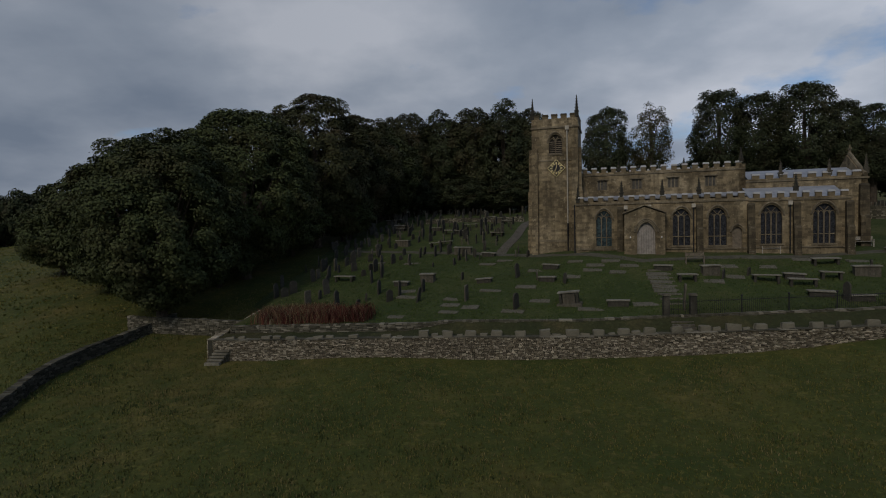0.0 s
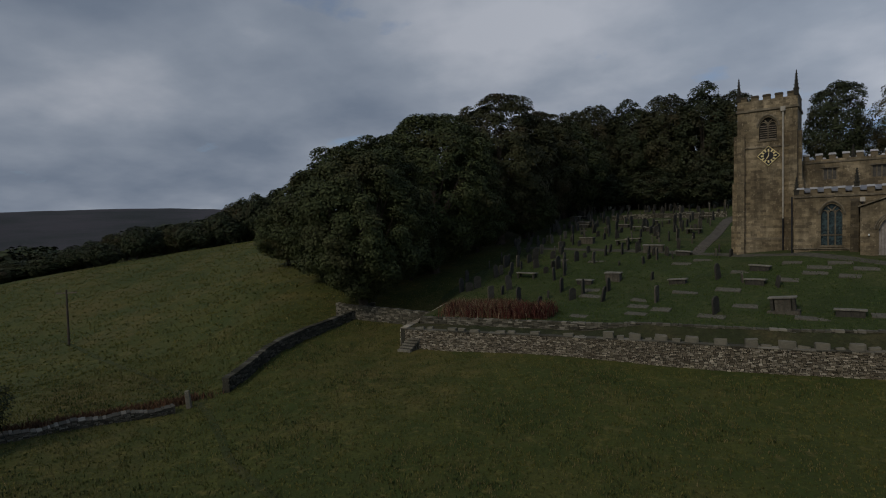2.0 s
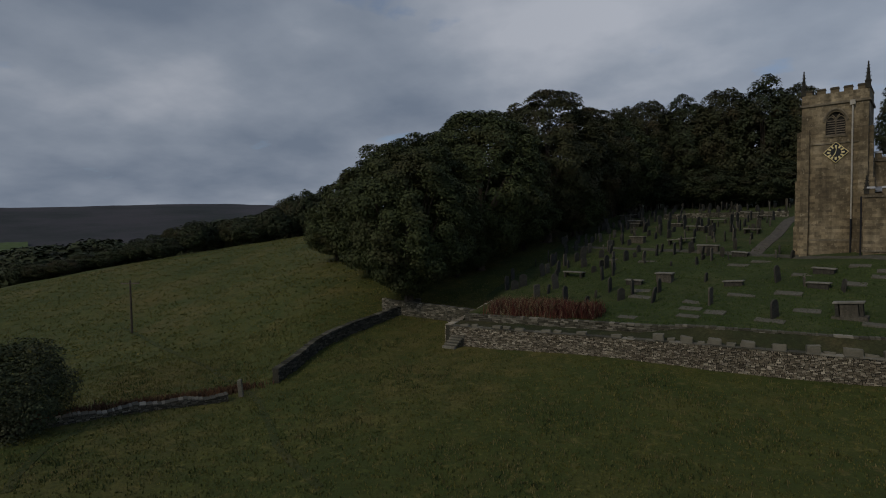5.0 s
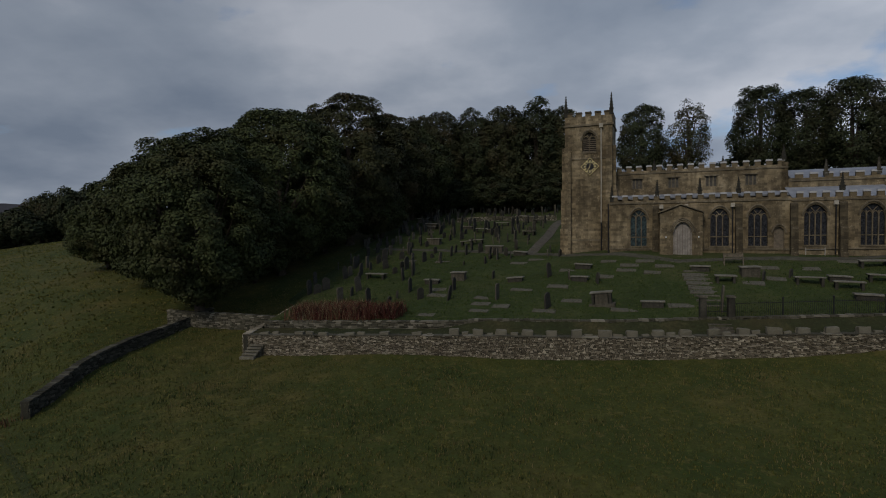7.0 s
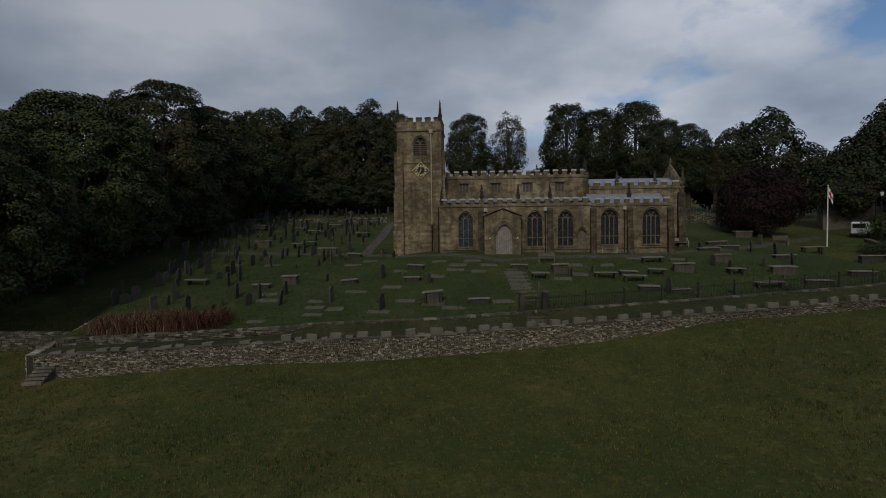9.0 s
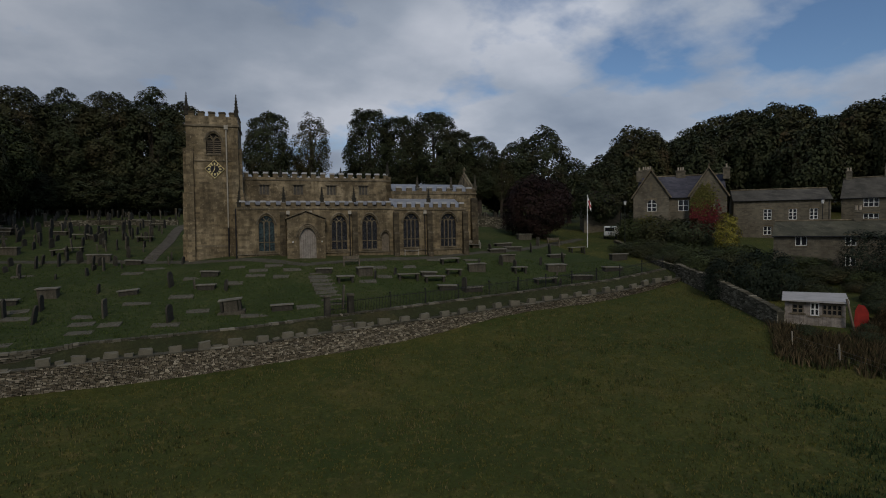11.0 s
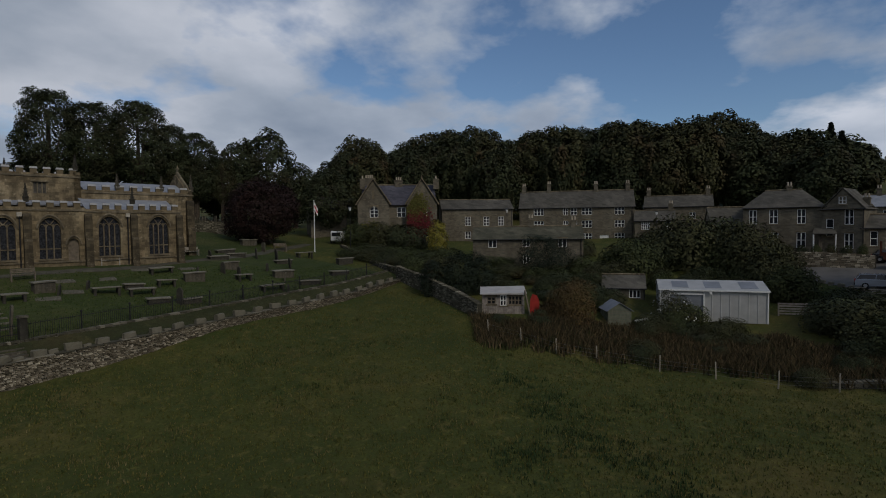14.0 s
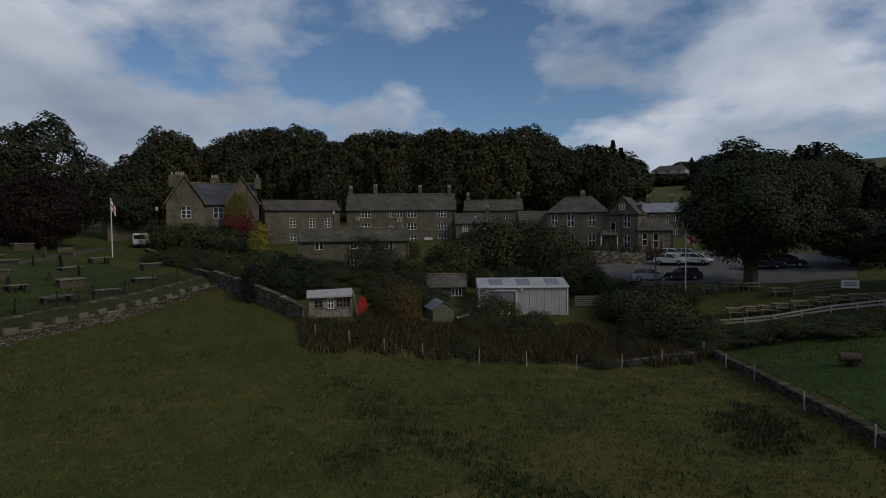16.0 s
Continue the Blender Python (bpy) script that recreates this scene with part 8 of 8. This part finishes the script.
flag_pole(62.7, -16.5, gz(62.7, -16.5), 7.3, -95, "white flagpole with a red-cross flag beside the inn's grass", 0.75)
sg = empty("inn_sign", pose(68.1, -14.5, gz(68.1, -14.5), 0, 0, -100), "tall wooden post with a red-brown forked sign head", "sign")
bm = bmesh.new()
box(bm, -0.1, 0.1, -0.1, 0.1, -0.4, 3.9)
part("post", bm, TIMBER, sg)
bm = bmesh.new()
box(bm, -0.75, 0.75, -0.06, 0.06, 3.9, 4.3, 0.02)
for u in (-0.65, 0, 0.65):
    box(bm, u - 0.1, u + 0.1, -0.06, 0.06, 4.3, 5.4, 0.02)
box(bm, -0.45, 0.45, -0.05, 0.05, 3.5, 3.9, 0.02)
part("sign_head", bm, SIGNWOOD, sg)
tk = empty("water_bowser", pose(38.8, -20.3, gz(38.8, -20.3), 0, 0, -100) @ Matrix.Diagonal((0.6, 0.6, 0.6, 1)), "rusty cylindrical water tank on a two-wheeled trailer", "trailer")
bm = bmesh.new()
tube(bm, [(-1.0, 0, 0.95), (-0.92, 0, 0.95), (0.92, 0, 0.95), (1.0, 0, 0.95)], [0.35, 0.5, 0.5, 0.35], 16)
part("tank", bm, RUSTY, tk)
for sy in (-0.6, 0.6):
    bm = bmesh.new()
    tube(bm, [(0.3, sy - 0.08, 0.3), (0.3, sy + 0.08, 0.3)], [0.3, 0.3], 12)
    part("wheel", bm, RUBBER, tk)
bm = bmesh.new()
box(bm, -1.1, 2.0, -0.04, 0.04, 0.4, 0.48), box(bm, 0.26, 0.34, -0.55, 0.55, 0.27, 0.33), box(bm, -0.8, 0.8, -0.3, 0.3, 0.42, 0.5)
part("chassis", bm, RUSTY, tk)

# distant house on the hillside, lane and telegraph poles
fx, fy = polar(-101.6, 330)
fx2, fy2 = polar(-104.6, 325)
house("hill_house", (fx, fy), (fx2, fy2), 9, gz(fx, fy) + 1.0, gz(fx, fy) + 4.6, gz(fx, fy) + 7.4, [(3, gz(fx, fy) + 3.4, 2, 1.6, 2, 2), (9, gz(fx, fy) + 3.4, 2, 1.6, 2, 2), (14.5, gz(fx, fy) + 3.4, 2, 1.6, 2, 2)], "pale house standing on the far hillside", roof=SLATE, stone=OFFWHITE, hip=3.0)
path_strip("lane", [polar(-121, 112), polar(-119.6, 135), polar(-118.6, 160), polar(-119.3, 190), polar(-121, 215)], 5.0, TARMAC, "grey country lane climbing the far hillside", gz, 0.1)
# red and green creeper on the gabled house
rc = np.random.default_rng(17)
gm = bpy.data.objects["gabled_house"].matrix_basis
for nm, mt, n, cu, cz, ru, rz_, lb in (("creeper", CREEPRED, 3000, 8.4, 14.6, 2.4, 2.2, "dark red creeper climbing the house front"), ("creeper_green", YGREEN, 2200, 8.4, 17.4, 1.7, 2.1, "yellow-green creeper climbing the house gable"), ("creeper_low", YGREEN, 700, 1.2, 13.6, 1.5, 1.3, "green climber low on the house front")):
    u, z = rc.normal(cu, ru * 0.5, n), rc.normal(cz, rz_ * 0.5, n)
    inside = (z > 12) & ((u > 7.05) & (u < 11.8) | (u < 4.2) & (u > -0.5)) & (z < 21.0 - abs(u - (9.45 if cu > 5 else 1.85)) * 1.5)
    u, z = u[inside], z[inside]
    pos = np.stack([u, -1.14 - rc.uniform(0, 0.12, len(u)), z], 1)
    nr = np.stack([rc.normal(0, .4, len(u)), -np.ones(len(u)), rc.normal(0.2, .4, len(u))], 1)
    nr /= np.linalg.norm(nr, axis=1, keepdims=True)
    o = new(nm, leaf_mesh(nm, pos, nr, 0.24 * rc.uniform(0.6, 1.3, len(u)), rc, mt))
    o.matrix_basis = gm
    tagged(o, lb, "creeper", kind="stuff")


def street_lamp(x, y, h):
    e = empty("street_lamp", pose(x, y, gz(x, y)), "black iron lamp post with a glazed lantern", "street lamp", "lamps in the village")
    bm = bmesh.new()
    tube(bm, [(0, 0, -0.2), (0, 0, 0.6), (0, 0, 0.62), (0, 0, h)], [0.1, 0.09, 0.05, 0.04], 7)
    part("post", bm, BLACK, e)
    bm = bmesh.new()
    tube(bm, [(0, 0, h), (0, 0, h + 0.5)], [0.12, 0.22], 6)
    part("lantern", bm, WHITE, e)
    bm = bmesh.new()
    tube(bm, [(0, 0, h + 0.5), (0, 0, h + 0.7)], [0.26, 0.04], 6)
    part("lantern_cap", bm, BLACK, e)


for x, y, h in ((67.0, 50.6, 5.6), (83.5, 31.5, 5.2), (92.0, 9.6, 4.5)):
    street_lamp(x, y, h)

wedge("paddock", -108.5, -127, ([108.5, 113.5, 120.1, 127], [47.5, 41.2, 35.0, 32.0]), ([108.5, 113, 127], [49.5, 52, 52]), PADDOCK, "bright green grazed paddock behind the field wall", "ground", 0.03)

# worn tracks in the grass and a far pasture across the valley
TRACK = grass_mat("trodden_grass", (0.034, 0.048, 0.011), (0.060, 0.066, 0.016), (0.095, 0.082, 0.030), 0.3)
for track in ([(-67.9, 48.6), (-54.2, 42.2), (-44.8, 38.0), (-38.5, 35.6), (-31.5, 31.6), (-27.3, 29.1)], [(-27.3, 29.1), (-23.7, 26.2), (-20.9, 23.7), (-18.3, 22.0), (-15.6, 20.5)], [(-32.9, 20.4), (-32.3, 18.1), (-30.0, 15.4), (-28.7, 14.3)]):
    path_strip("track", track, 0.45, TRACK, "narrow trodden track through the meadow grass", gz, 0.03)
FARFIELD = grass_mat("far_pasture", (0.07, 0.10, 0.028), (0.09, 0.125, 0.036), (0.11, 0.135, 0.05), 0.01)
wedge("far_pasture", 61.3, 68, ([-70, -58], [1230, 1290]), ([-70, -58], [1450, 1430]), FARFIELD, "pale green pasture among woods across the valley", "ground", 5.0)

# ---------------- grass tufts over the near fields ----------------
rt = np.random.default_rng(41)


def tuft_spots(n, az0, az1, d0, d1, clump=0.0, seed=1):
    out = []
    r = np.random.default_rng(seed)
    az, d = r.uniform(az0, az1, n * 2), np.sqrt(r.uniform(d0 ** 2, d1 ** 2, n * 2))
    x, y = -d * np.sin(np.radians(az)), d * np.cos(np.radians(az))
    s, dd = x * WU[0] + y * WU[1], x * WN[0] + y * WN[1]
    keep = ~((dd > 40.4) & (s > -24.5) & (s < 52)) & ~((x > 44.5) & (y > -14.5) & (y < 20))
    if clump:
        keep &= (np.sin(x * 0.35 + 2 * np.sin(y * 0.21)) * np.sin(y * 0.4 + 1.5 * np.sin(x * 0.17)) + r.normal(0, 0.25, len(x))) > clump
    x, y = x[keep][:n], y[keep][:n]
    return np.stack([x, y, ground_z(x, y)], 1)


grass_blades("grass_tufts", tuft_spots(34000, -128, 64, 19, 62, 0, 1), 0.12, reed_mat("tuft_olive", (0.055, 0.066, 0.014), (0.10, 0.10, 0.023), (0.165, 0.14, 0.044)), "short olive pasture tufts", 0.18, 4, 11, "grass", 0.03)
grass_blades("dry_tufts", tuft_spots(7000, -128, 64, 19, 66, 0.15, 2), 0.17, reed_mat("tuft_dry", (0.10, 0.085, 0.03), (0.15, 0.125, 0.05), (0.21, 0.17, 0.075)), "dry brownish grass tufts", 0.16, 5, 12, "grass", 0.022)
grass_blades("green_tufts", tuft_spots(4500, -128, 64, 19, 60, 0.4, 3), 0.2, reed_mat("tuft_green", (0.035, 0.05, 0.014), (0.058, 0.078, 0.022), (0.09, 0.105, 0.034)), "dark green rushy grass tufts", 0.2, 6, 13, "grass", 0.035)
grass_blades("hillside_tufts", tuft_spots(8000, 28, 66, 60, 150, 0, 4), 0.14, reed_mat("tuft_hill", (0.075, 0.082, 0.018), (0.13, 0.125, 0.03), (0.20, 0.17, 0.06)), "yellowing tufted grass on the far meadow", 0.4, 4, 17, "grass", 0.09)
br = np.random.default_rng(8)
spots = []
for i in range(420):
    t, w = br.random(), br.normal(0, 0.9)
    x, y = -29.6 - 7.0 * t - 0.8 + w * 0.8, 29.6 - 12.5 * t + 1.6 + w * 0.6
    spots.append((x, y, gz(x, y)))
grass_blades("bracken", spots, 0.5, reed_mat("bracken_red", (0.07, 0.035, 0.02), (0.12, 0.06, 0.032), (0.19, 0.12, 0.06)), "reddish dead bracken along the tumbled wall", 0.25, 8, 14, "bracken", 0.04)
# bramble patch and rush clumps in the eastern pasture
spots = []
for i in range(200):
    a, r = br.uniform(0, 6.28), 2.9 * br.random() ** 0.8
    x, y = 32.3 + r * 1.25 * math.cos(a), -12.2 + r * 0.75 * math.sin(a)
    spots.append((x, y, gz(x, y)))
grass_blades("bramble_patch", spots, 0.3, reed_mat("bramble_brown", (0.034, 0.036, 0.016), (0.07, 0.064, 0.03), (0.13, 0.10, 0.055)), "dark tangled bramble patch in the pasture", 0.2, 8, 15, "bramble", 0.05)
spots = []
for cx, cy, n in ((26.5, 9.0, 60), (30.0, 7.0, 60), (33.5, 9.5, 70), (25.0, 1.0, 90), (23.5, -1.5, 90), (36.5, 13.0, 50), (28.5, 4.0, 50)):
    for i in range(n):
        x, y = cx + br.normal(0, 1.1), cy + br.normal(0, 1.1)
        spots.append((x, y, gz(x, y)))
grass_blades("rushes", spots, 0.24, reed_mat("rush_green", (0.020, 0.038, 0.013), (0.036, 0.062, 0.020), (0.06, 0.085, 0.03)), "patches of dark green rushes in the pasture", 0.25, 8, 16, "rushes", 0.03)
